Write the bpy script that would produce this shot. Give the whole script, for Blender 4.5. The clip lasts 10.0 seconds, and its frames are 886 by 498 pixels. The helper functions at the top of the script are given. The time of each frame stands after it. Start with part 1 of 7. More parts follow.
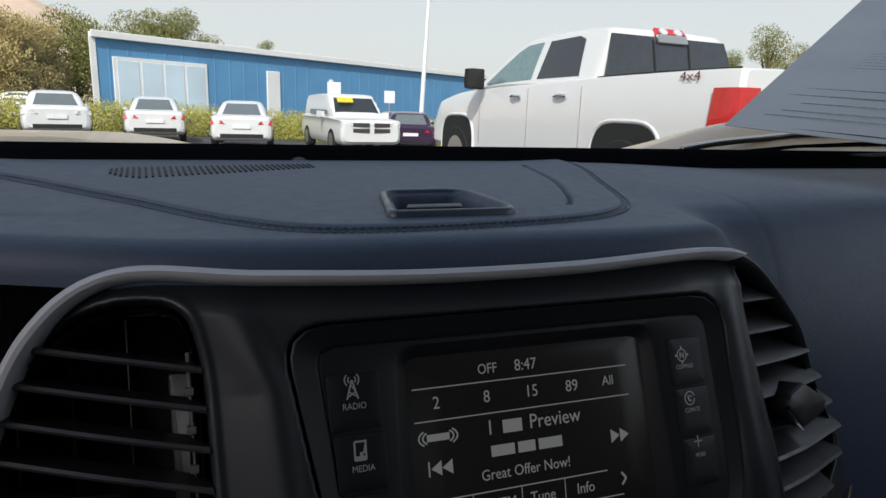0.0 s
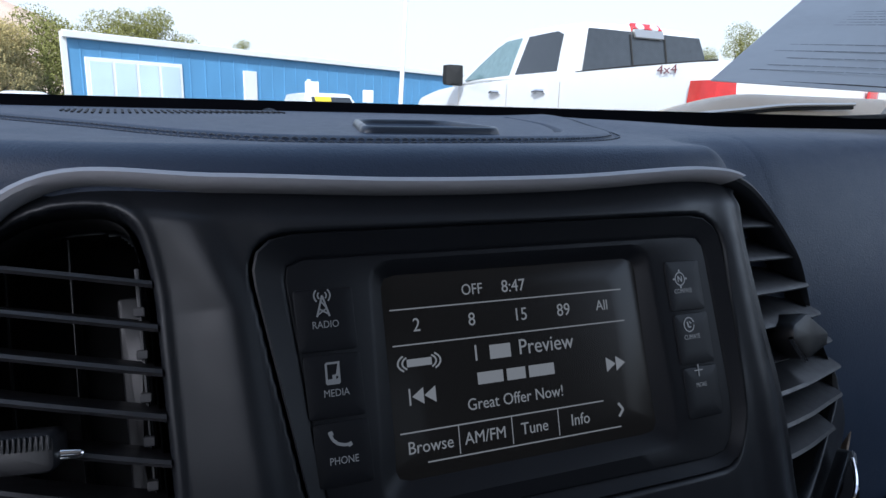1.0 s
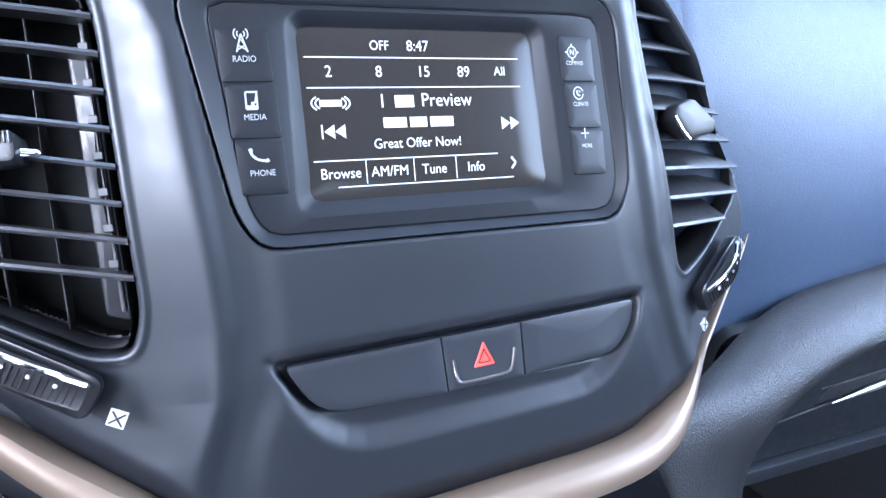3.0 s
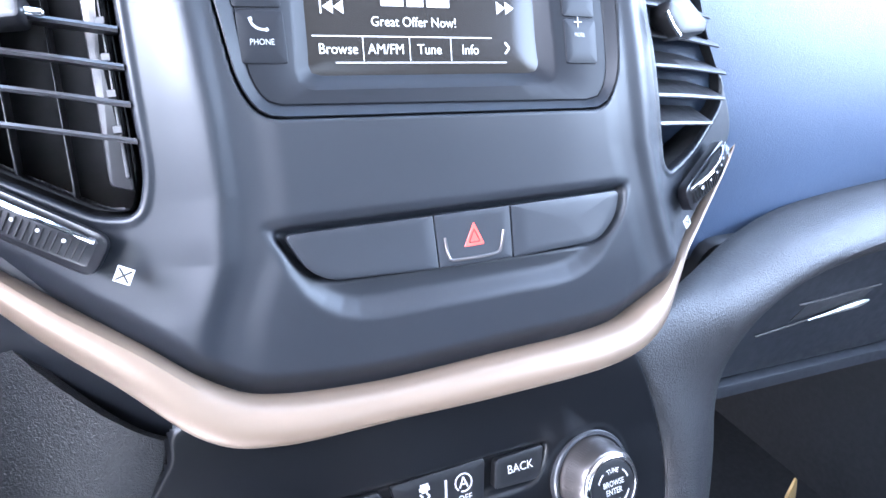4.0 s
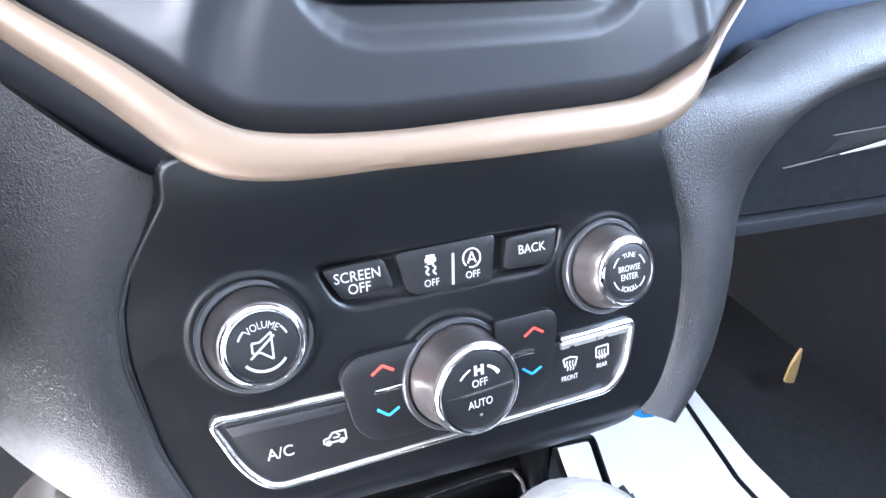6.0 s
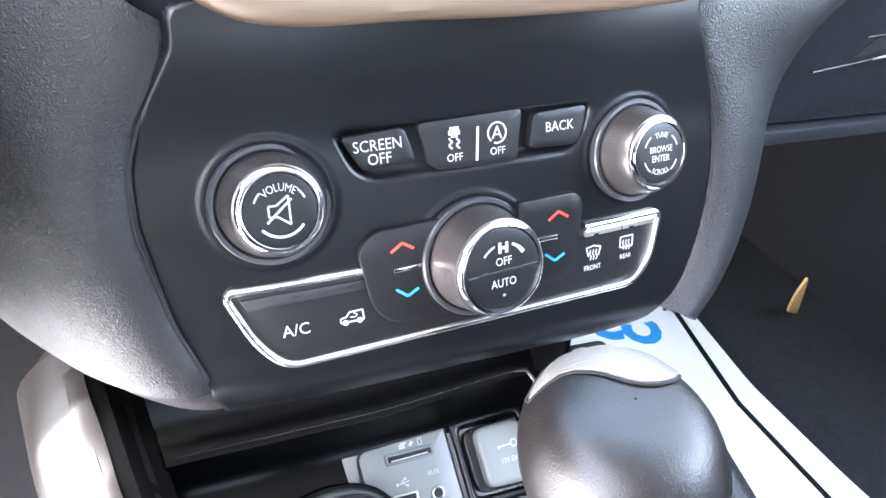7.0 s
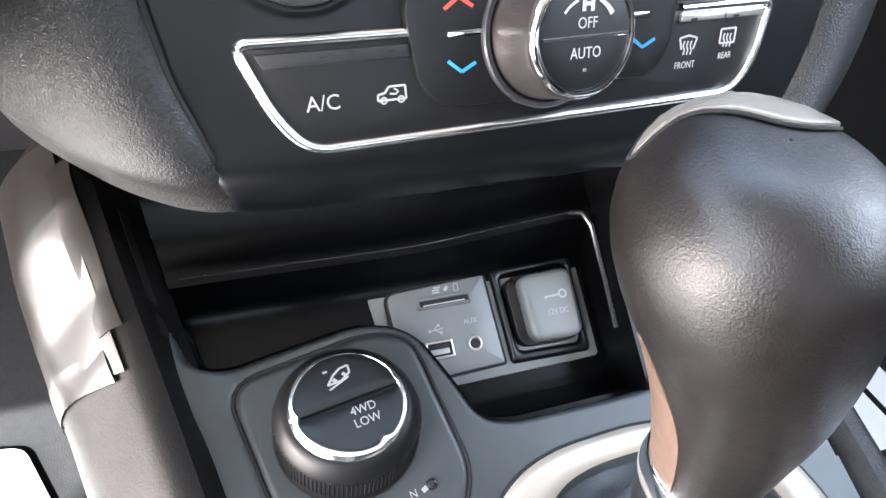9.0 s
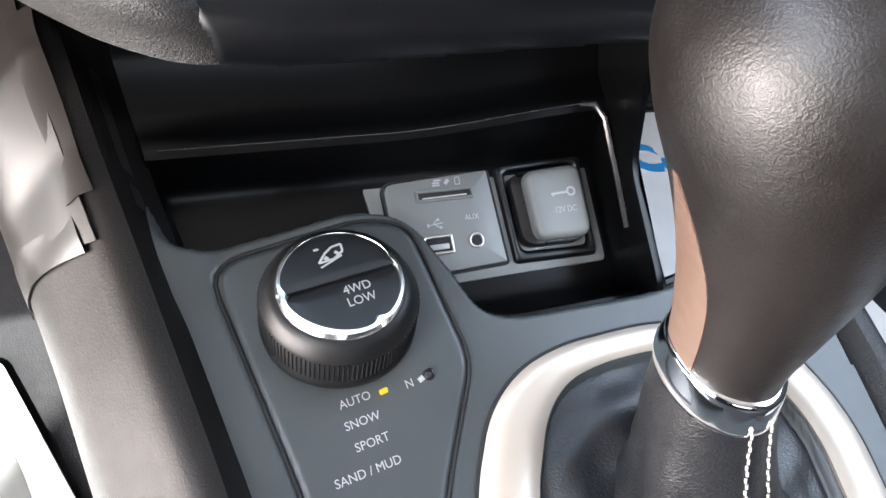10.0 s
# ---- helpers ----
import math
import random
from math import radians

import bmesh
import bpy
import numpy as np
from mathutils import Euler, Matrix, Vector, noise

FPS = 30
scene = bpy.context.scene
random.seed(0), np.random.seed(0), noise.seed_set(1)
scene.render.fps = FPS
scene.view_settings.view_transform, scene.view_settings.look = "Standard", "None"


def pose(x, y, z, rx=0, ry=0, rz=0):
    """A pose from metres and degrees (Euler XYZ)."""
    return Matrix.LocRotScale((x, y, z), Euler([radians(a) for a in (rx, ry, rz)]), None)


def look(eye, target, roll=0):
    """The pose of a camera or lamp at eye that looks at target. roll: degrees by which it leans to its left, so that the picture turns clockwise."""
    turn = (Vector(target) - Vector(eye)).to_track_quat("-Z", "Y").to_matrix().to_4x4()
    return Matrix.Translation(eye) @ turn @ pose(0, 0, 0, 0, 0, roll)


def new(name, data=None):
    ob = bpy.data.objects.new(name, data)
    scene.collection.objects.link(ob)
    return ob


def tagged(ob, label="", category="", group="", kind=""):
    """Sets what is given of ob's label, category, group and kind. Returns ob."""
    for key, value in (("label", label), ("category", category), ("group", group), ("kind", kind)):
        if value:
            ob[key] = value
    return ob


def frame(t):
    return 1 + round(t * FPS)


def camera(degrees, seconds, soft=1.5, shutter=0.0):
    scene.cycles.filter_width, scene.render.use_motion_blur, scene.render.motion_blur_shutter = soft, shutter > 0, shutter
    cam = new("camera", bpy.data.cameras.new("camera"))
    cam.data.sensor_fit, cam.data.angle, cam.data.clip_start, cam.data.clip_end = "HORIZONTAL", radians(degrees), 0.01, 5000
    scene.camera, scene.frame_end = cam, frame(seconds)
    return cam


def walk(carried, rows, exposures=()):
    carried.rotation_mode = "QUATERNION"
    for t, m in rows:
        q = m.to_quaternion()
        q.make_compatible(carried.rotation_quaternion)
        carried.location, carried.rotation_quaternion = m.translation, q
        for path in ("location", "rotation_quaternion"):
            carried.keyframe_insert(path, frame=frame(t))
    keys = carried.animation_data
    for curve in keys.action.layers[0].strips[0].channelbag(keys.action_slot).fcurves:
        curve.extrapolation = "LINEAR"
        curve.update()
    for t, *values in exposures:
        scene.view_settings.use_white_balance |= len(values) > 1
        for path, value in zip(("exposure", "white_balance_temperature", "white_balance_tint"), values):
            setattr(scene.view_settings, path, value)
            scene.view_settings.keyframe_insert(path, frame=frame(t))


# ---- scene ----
cam = camera(70.0, 10.0)
PATH = [
    (0, (-0.112, -0.203, 1.099), (0.543, 1.638, 0.67), 1.8),
    (0.5, (-0.105, -0.19, 1.078), (0.588, 1.641, 0.666), 1.5),
    (1, (-0.106, -0.19, 1.063), (0.606, 1.63, 0.634), 1.4),
    (1.5, (-0.109, -0.196, 1.05), (0.616, 1.606, 0.575), 2.0),
    (2, (-0.098, -0.211, 1.034), (0.580, 1.605, 0.556), 1.4),
    (2.5, (-0.091, -0.236, 1.021), (0.560, 1.565, 0.444), 0.5),
    (2.7, (-0.09, -0.244, 1.016), (0.597, 1.53, 0.398), 1.0),
    (4, (-0.098, -0.274, 0.982), (0.612, 1.417, 0.186), 3.0),
    (4.5, (-0.097, -0.281, 0.962), (0.592, 1.378, 0.083), 3.2),
    (5, (-0.096, -0.281, 0.942), (0.579, 1.356, 0.011), 3.6),
    (5.5, (-0.098, -0.283, 0.925), (0.576, 1.327, -0.05), 4.2),
    (6.8, (-0.099, -0.289, 0.877), (0.508, 1.225, -0.28), 4.4),
    (7, (-0.11, -0.289, 0.87), (0.531, 1.197, -0.305), 5.7),
    (7.5, (-0.113, -0.289, 0.849), (0.52, 1.164, -0.371), 6.3),
    (8, (-0.119, -0.287, 0.825), (0.481, 1.142, -0.44), 6.6),
    (8.5, (-0.117, -0.285, 0.808), (0.445, 1.123, -0.497), 6.5),
    (9, (-0.117, -0.28, 0.788), (0.454, 1.081, -0.562), 7.7),
    (9.5, (-0.11, -0.276, 0.764), (0.436, 1.05, -0.63), 7.8),
    (10, (-0.12, -0.288, 0.746), (0.463, 0.978, -0.688), 10.6),
]
walk(cam, [(t, look(eye, target, roll)) for t, eye, target, roll in PATH],
     [(0, 0.15, 6000, 8), (1, 0.70, 5300, 10), (1.5, 1.45, 4900, 11), (2, 2.02, 4600, 12), (2.5, 3.3, 4800, 11), (4, 5.0, 5050, 12), (5.5, 5.0, 5300, 11), (7, 4.90, 5600, 10), (8.5, 4.28, 5850, 9), (10, 3.95, 6000, 8)])

# ---- world, sun and light ----
world = bpy.data.worlds.new("sky")
scene.world = world
world.use_nodes = True
wn = world.node_tree
sky = wn.nodes.new("ShaderNodeTexSky")
sky.sky_type = "NISHITA"
sky.sun_disc = False
sky.sun_elevation = radians(40)
sky.sun_rotation = radians(206)
sky.dust_density = 2.5
sky.air_density = 1.0
haze = wn.nodes.new("ShaderNodeMixRGB")
place = wn.nodes.new("ShaderNodeTexCoord")
parts = wn.nodes.new("ShaderNodeSeparateXYZ")
fade = wn.nodes.new("ShaderNodeMapRange")
fade.inputs["From Min"].default_value, fade.inputs["From Max"].default_value = 0.12, 0.75
fade.inputs["To Min"].default_value, fade.inputs["To Max"].default_value = 0.84, 0.30
wn.links.new(place.outputs["Generated"], parts.inputs[0])
wn.links.new(parts.outputs["Z"], fade.inputs["Value"])
wn.links.new(fade.outputs[0], haze.inputs[0])
haze.inputs[2].default_value = (5.1, 4.85, 4.45, 1)
wn.links.new(sky.outputs[0], haze.inputs[1])
wn.links.new(haze.outputs[0], wn.nodes["Background"].inputs[0])
wn.nodes["Background"].inputs[1].default_value = 0.15
sun = new("sun", bpy.data.lights.new("sun", "SUN"))
sun.data.energy, sun.data.angle, sun.data.color = 3.4, radians(1.0), (1.0, 0.93, 0.82)
sun.matrix_world = look((-4.5, -9, 9.0), (0, 0, 0))


def window_lamp(name, eye, target, sx, sy, power, colour):
    """The sky's light that falls in through one window."""
    lamp = new(name, bpy.data.lights.new(name, "AREA"))
    lamp.data.shape, lamp.data.size, lamp.data.size_y = "RECTANGLE", sx, sy
    lamp.data.energy, lamp.data.color = power, colour
    lamp.matrix_world = look(eye, target)
    return lamp


window_lamp("driver_door_light", (-0.84, -0.36, 0.50), (-0.10, -0.10, 0.60), 0.60, 0.36, 3.0, (1.0, 0.84, 0.74))
window_lamp("driver_window_light", (-0.76, -0.16, 1.20), (-0.12, 0.0, 0.92), 0.3, 0.25, 0.95, (1.0, 0.86, 0.78))
window_lamp("windshield_light", (0.0, 0.24, 1.50), (0.0, -0.1, 1.0), 1.2, 0.5, 0.85, (0.56, 0.77, 1.0))
window_lamp("passenger_window_light", (0.80, -0.35, 1.25), (0.1, -0.1, 0.75), 0.8, 0.4, 0.6, (0.80, 0.90, 1.0))


# ---- small tools ----
def thing(name, label, category, group="", kind="", at=(0, 0, 0)):
    ob = new(name)
    ob.empty_display_size = 0.02
    ob.location = at
    return tagged(ob, label, category, group, kind)


def finish(me, angle=35):
    bm = bmesh.new()
    bm.from_mesh(me)
    bmesh.ops.recalc_face_normals(bm, faces=bm.faces)
    for f in bm.faces:
        f.smooth = True
    lim = radians(angle)
    for e in bm.edges:
        if len(e.link_faces) == 2 and e.calc_face_angle(0) > lim:
            e.smooth = False
    bm.to_mesh(me)
    bm.free()
    return me


def put(name, verts, faces, mat, parent=None, label="", angle=35, category="", kind=""):
    me = bpy.data.meshes.new(name)
    me.from_pydata([tuple(v) for v in verts], [], faces)
    me.validate()
    finish(me, angle)
    me.materials.append(mat)
    ob = new(name, me)
    if parent is not None:
        ob.parent = parent
        ob.matrix_parent_inverse = Matrix.Translation(parent.location).inverted() if parent.parent is None else Matrix()
    return tagged(ob, label, category, "", kind)


def part(name, geo, mat, parent, label="", angle=35):
    return put(name, geo[0], geo[1], mat, parent, label, angle)


def join(*geos):
    vs, fs = [], []
    for v, f in geos:
        k = len(vs)
        vs += list(v)
        fs += [tuple(i + k for i in q) for q in f]
    return vs, fs


def spline(pts, n, closed=False):
    """n points on a smooth curve through pts, evenly spaced."""
    p = np.array(pts, float)
    m = len(p)
    out = []
    last = m if closed else m - 1
    for i in range(last):
        a, b, c, d = (p[(i - 1) % m], p[i], p[(i + 1) % m], p[(i + 2) % m]) if closed else (p[max(i - 1, 0)], p[i], p[i + 1], p[min(i + 2, m - 1)])
        for s in np.linspace(0, 1, 24, endpoint=False):
            out.append(0.5 * (2 * b + (c - a) * s + (2 * a - 5 * b + 4 * c - d) * s**2 + (3 * b - a - 3 * c + d) * s**3))
    out.append(p[0] if closed else p[-1])
    out = np.array(out)
    d = np.r_[0, np.cumsum(np.linalg.norm(np.diff(out, axis=0), axis=1))]
    t = np.linspace(0, d[-1], n + 1)[:-1] if closed else np.linspace(0, d[-1], n)
    return np.stack([np.interp(t, d, out[:, k]) for k in range(p.shape[1])], 1)


def rounded(pts, r, seg=5):
    """A polygon with its corners rounded; r: one radius or one for each."""
    p = [np.array(q, float) for q in pts]
    n = len(p)
    rs = [r] * n if np.isscalar(r) else r
    out = []
    for i in range(n):
        a, b, c = p[i - 1], p[i], p[(i + 1) % n]
        d1, d2 = (a - b), (c - b)
        l1, l2 = np.linalg.norm(d1), np.linalg.norm(d2)
        k = min(rs[i], l1 * 0.49, l2 * 0.49)
        s, e = b + d1 / l1 * k, b + d2 / l2 * k
        for q in np.linspace(0, 1, seg + 1):
            out.append((1 - q) ** 2 * s + 2 * q * (1 - q) * b + q * q * e)
    return np.array(out)


def rect(u0, v0, u1, v1, r=0.002, seg=4):
    return rounded([(u0, v0), (u1, v0), (u1, v1), (u0, v1)], r, seg)


def circle(cu, cv, ru, rv=None, n=40):
    a = np.linspace(0, 2 * np.pi, n, endpoint=False)
    return np.stack([cu + ru * np.cos(a), cv + (rv or ru) * np.sin(a)], 1)


def inset(o, d):
    """The outline moved inwards by d."""
    o = np.asarray(o, float)
    area = np.sum(o[:, 0] * np.roll(o[:, 1], -1) - np.roll(o[:, 0], -1) * o[:, 1])
    t = np.roll(o, -1, 0) - np.roll(o, 1, 0)
    t /= np.linalg.norm(t, axis=1, keepdims=True) + 1e-12
    nrm = np.stack([-t[:, 1], t[:, 0]], 1) * (1 if area > 0 else -1)
    return o + nrm * d


def slab(o, place, w0, w1, bevel=0.0006, rings=1, seg=2, dish=0.0):
    """A plate with outline o from depth w0 up to w1, its upper edge rounded; dish: how far its middle lies deeper."""
    n = len(o)
    levels = [(o, w0), (o, w1 - bevel)]
    for k in range(1, seg + 1):
        a = k / seg * np.pi / 2
        levels.append((inset(o, bevel * (1 - np.cos(a))), w1 - bevel + bevel * np.sin(a)))
    top = levels[-1][0]
    c = top.mean(0)
    for k in range(1, rings):
        s = 1 - k / rings
        levels.append((c + (top - c) * s, w1 - dish * (1 - s * s)))
    vs, fs = [], []
    for q, w in levels:
        vs += [place(u, v, w) for u, v in q]
    for k in range(len(levels) - 1):
        for i in range(n):
            j = (i + 1) % n
            fs.append((k * n + i, k * n + j, (k + 1) * n + j, (k + 1) * n + i))
    k = len(levels) - 1
    vs.append(place(c[0], c[1], w1 - dish))
    for i in range(n):
        fs.append((k * n + i, k * n + (i + 1) % n, len(vs) - 1))
    fs.append(tuple(range(n - 1, -1, -1)))
    return vs, fs


def band(outer, inner, place, w0, w1, bulge=None):
    """A closed frame between two outlines of the same count, arched by bulge."""
    n = len(outer)
    vs, fs = [], []
    steps = 9
    b = (w1 - w0) if bulge is None else bulge
    levels = []
    levels.append([(outer[i], w0) for i in range(n)])
    for k in range(steps):
        s = k / (steps - 1)
        x = 2 * s - 1
        h = w1 - b + b * (1 - abs(x) ** 3.0)
        levels.append([(outer[i] * (1 - s) + inner[i] * s, h) for i in range(n)])
    levels.append([(inner[i], w0) for i in range(n)])
    for lv in levels:
        vs += [place(q[0], q[1], w) for q, w in lv]
    m = len(levels)
    for k in range(m):
        for i in range(n):
            j, kk = (i + 1) % n, (k + 1) % m
            fs.append((k * n + i, k * n + j, kk * n + j, kk * n + i))
    return vs, fs


def lathe(profile, at, axis, n=48, up=(0, 0, 1), sx=1.0, sy=1.0):
    """A turned body: rows of (radius, height) round axis from at."""
    ax = Vector(axis).normalized()
    e1 = Vector(up).cross(ax).normalized() if abs(Vector(up).dot(ax)) < 0.99 else Vector((1, 0, 0))
    e2 = ax.cross(e1)
    vs, fs = [], []
    for r, h in profile:
        for i in range(n):
            a = 2 * math.pi * i / n
            vs.append(Vector(at) + ax * h + e1 * (r * sx * math.cos(a)) + e2 * (r * sy * math.sin(a)))
    m = len(profile)
    for k in range(m - 1):
        for i in range(n):
            j = (i + 1) % n
            fs.append((k * n + i, k * n + j, (k + 1) * n + j, (k + 1) * n + i))
    fs.append(tuple(range(n)))
    fs.append(tuple(range((m - 1) * n, m * n)))
    return vs, fs


def loft(rows, thick=0.0, closed=False):
    """A skin over rows of points; thick: how far it is extruded to a second skin behind."""
    rows = [np.asarray(r, float) for r in rows]
    m, n = len(rows), len(rows[0])
    vs = [tuple(p) for r in rows for p in r]
    fs = []
    cols = n if closed else n - 1
    for k in range(m - 1):
        for i in range(cols):
            j = (i + 1) % n
            fs.append((k * n + i, k * n + j, (k + 1) * n + j, (k + 1) * n + i))
    if thick:
        g = np.array(rows)
        du = np.gradient(g, axis=1)
        dv = np.gradient(g, axis=0)
        nr = np.cross(du, dv)
        nr /= np.linalg.norm(nr, axis=2, keepdims=True) + 1e-12
        back = (g + nr * thick).reshape(-1, 3)
        k0 = len(vs)
        vs += [tuple(p) for p in back]
        fs += [tuple(k0 + i for i in reversed(f)) for f in fs[:]]
        for i in range(n - 1):
            fs.append((i + 1, i, k0 + i, k0 + i + 1))
            a = (m - 1) * n
            fs.append((a + i, a + i + 1, k0 + a + i + 1, k0 + a + i))
        for k in range(m - 1):
            fs.append((k * n, (k + 1) * n, k0 + (k + 1) * n, k0 + k * n))
            a = n - 1
            fs.append(((k + 1) * n + a, k * n + a, k0 + k * n + a, k0 + (k + 1) * n + a))
    return vs, fs


def tube(path, r, n=8, closed=False, flat=1.0):
    """A rod of radius r along a path; r may be one number or one for each point."""
    p = [Vector(q) for q in path]
    m = len(p)
    vs, fs = [], []
    up = Vector((0, 0, 1))
    for i in range(m):
        a = p[(i - 1) % m] if closed or i else p[0]
        b = p[(i + 1) % m] if closed or i < m - 1 else p[-1]
        t = (b - a).normalized()
        s = t.cross(up)
        s = s.normalized() if s.length > 1e-4 else Vector((1, 0, 0))
        w = s.cross(t)
        rr = r if np.isscalar(r) else r[i]
        for k in range(n):
            c = 2 * math.pi * k / n
            vs.append(p[i] + s * (rr * math.cos(c)) + w * (rr * flat * math.sin(c)))
    for i in range(m if closed else m - 1):
        for k in range(n):
            l = (k + 1) % n
            j = (i + 1) % m
            fs.append((i * n + k, i * n + l, j * n + l, j * n + k))
    if not closed:
        fs.append(tuple(range(n)))
        fs.append(tuple(range((m - 1) * n, m * n)))
    return vs, fs


def box(x0, y0, z0, x1, y1, z1, bevel=0.0):
    o = rect(x0, y0, x1, y1, bevel if bevel else 1e-5, 3 if bevel else 1)
    return slab(o, lambda u, v, w: (u, v, w), z0, z1, max(bevel * 0.6, 1e-5))


def by_angle(o, c, n=96):
    """The outline o as n points at even angles round c."""
    o = np.asarray(o, float)
    out = []
    for k in range(n):
        a = 2 * math.pi * k / n
        d = np.array((math.cos(a), math.sin(a)))
        best = 0
        for i in range(len(o)):
            p, e = o[i], o[(i + 1) % len(o)] - o[i]
            det = d[0] * -e[1] + d[1] * e[0]
            if abs(det) > 1e-15:
                q = p - c
                s = (q[0] * -e[1] + q[1] * e[0]) / det
                t = (d[0] * q[1] - d[1] * q[0]) / det
                if -1e-6 <= t <= 1 + 1e-6 and s > best:
                    best = s
        out.append(c + d * best)
    return np.array(out)


def away(pu, pv, poly):
    """Signed distance of points from a polygon (inside: minus)."""
    poly = np.asarray(poly, float)
    best = np.full(pu.shape, 1e9)
    inside = np.zeros(pu.shape, bool)
    for i in range(len(poly)):
        a, b = poly[i], poly[(i + 1) % len(poly)]
        e = b - a
        l2 = e @ e + 1e-15
        t = np.clip(((pu - a[0]) * e[0] + (pv - a[1]) * e[1]) / l2, 0, 1)
        best = np.minimum(best, np.hypot(pu - a[0] - t * e[0], pv - a[1] - t * e[1]))
        if abs(e[1]) > 1e-12:
            c = ((a[1] > pv) != (b[1] > pv)) & (pu < e[0] * (pv - a[1]) / e[1] + a[0])
            inside ^= c
    return np.where(inside, -best, best)


def ease(x):
    x = np.clip(x, 0, 1)
    return x * x * (3 - 2 * x)


def relief(u0, u1, v0, v1, step, place, height, keep=None):
    """A fine grid over u and v, lifted by height(u, v); keep: distance function, only its inside stays."""
    us = np.linspace(u0, u1, int(round((u1 - u0) / step)) + 1)
    vv = np.linspace(v0, v1, int(round((v1 - v0) / step)) + 1)
    gu, gv = np.meshgrid(us, vv)
    w = height(gu, gv)
    pts = place(gu, gv, w)
    pts = np.stack([np.broadcast_to(c, gu.shape) for c in pts], -1).reshape(-1, 3)
    ok = (keep(gu, gv) < 0).ravel() if keep else np.ones(gu.size, bool)
    n = len(us)
    idx = np.arange(gu.size).reshape(gu.shape)
    q = np.stack([idx[:-1, :-1], idx[:-1, 1:], idx[1:, 1:], idx[1:, :-1]], -1).reshape(-1, 4)
    q = q[ok[q].all(1)]
    used = np.unique(q)
    re = np.zeros(gu.size, int)
    re[used] = np.arange(len(used))
    return pts[used].tolist(), re[q].tolist()


def grid_put(name, geo, mat, parent=None, label="", category="", kind=""):
    me = bpy.data.meshes.new(name)
    me.from_pydata(geo[0], [], geo[1])
    me.polygons.foreach_set("use_smooth", [True] * len(me.polygons))
    me.materials.append(mat)
    ob = new(name, me)
    ob.parent = parent
    return tagged(ob, label, category, "", kind)


def letters(text, size, place, cu, cv, mat, parent, w=0.0, turn=0.0, thick=0.00012, squeeze=1.0, name="lettering", arc=0.0, bold=0.0):
    """Raised print, centred at (cu, cv) of a surface; arc: radius of a circle it bends round."""
    cd = bpy.data.curves.new("font", "FONT")
    cd.body, cd.size, cd.align_x, cd.align_y, cd.resolution_u = text, size, "CENTER", "CENTER", 3
    cd.offset = bold
    cd.extrude = thick / 2
    ob = new("font", cd)
    me = bpy.data.meshes.new_from_object(ob.evaluated_get(bpy.context.evaluated_depsgraph_get()))
    bpy.data.objects.remove(ob)
    c, s = math.cos(radians(turn)), math.sin(radians(turn))
    for v in me.vertices:
        x, y, z = v.co
        x *= squeeze
        if arc:
            a = x / abs(arc)
            rr = abs(arc) + (y if arc > 0 else -y)
            x, y = rr * math.sin(a), (rr * math.cos(a) - abs(arc)) * (1 if arc > 0 else -1)
        v.co = place(cu + x * c - y * s, cv + x * s + y * c, w + z + thick / 2)
    me.materials.clear()
    me.materials.append(mat)
    t = new(name, me)
    t.parent = parent
    t.matrix_parent_inverse = Matrix.Translation(parent.location).inverted() if parent.parent is None else Matrix()
    return t


def bars(rows, place, mat, parent, w=0.0, name="print"):
    """Plain printed marks: rows of (u0, v0, u1, v1, width)."""
    geos = []
    for u0, v0, u1, v1, d in rows:
        a, b = np.array((u0, v0)), np.array((u1, v1))
        t = (b - a) / (np.linalg.norm(b - a) + 1e-12)
        nn = np.array((-t[1], t[0])) * d / 2
        geos.append(slab(np.array([a - nn, b - nn, b + nn, a + nn]), place, w, w + 0.00015, 0.00002, 1, 1))
    v, f = join(*geos)
    return put(name, v, f, mat, parent)


def stroke(pts, d):
    """Bar rows along a line of points."""
    return [(*pts[i], *pts[i + 1], d) for i in range(len(pts) - 1)]


# ---- the surfaces of the dashboard: u to the right, v up along the face, w out of it ----
def stack_map(u, v, w):
    """The upper centre stack, convex towards its sides."""
    d = np.maximum(0, np.abs(u) - 0.06)
    q = ease((-v - 0.04) / 0.10)
    bend = -np.where(d < 0.1, 2 * d * d, 0.02 + 0.45 * (d - 0.1)) - 0.011 * q
    w = w + bend
    return u, 0.334 * v - 0.943 * w, 1.0 + 0.943 * v + 0.334 * w


def panel_map(u, v, w):
    """The climate panel below it."""
    w = w - 0.8 * np.maximum(0, np.abs(u) - 0.05) ** 2
    return u, -0.0647 + 0.323 * v - 0.946 * w, 0.6967 + 0.946 * v + 0.323 * w


def port_map(u, v, w):
    """The sloping back of the tray with its sockets."""
    return u, -0.0719 + 0.852 * v - 0.523 * w, 0.5223 + 0.523 * v + 0.852 * w


def console_map(u, v, w):
    """The top of the console: u to the right, v ahead."""
    return u, -0.156 + 0.948 * v - 0.318 * w, 0.5175 + 0.318 * v + 0.948 * w


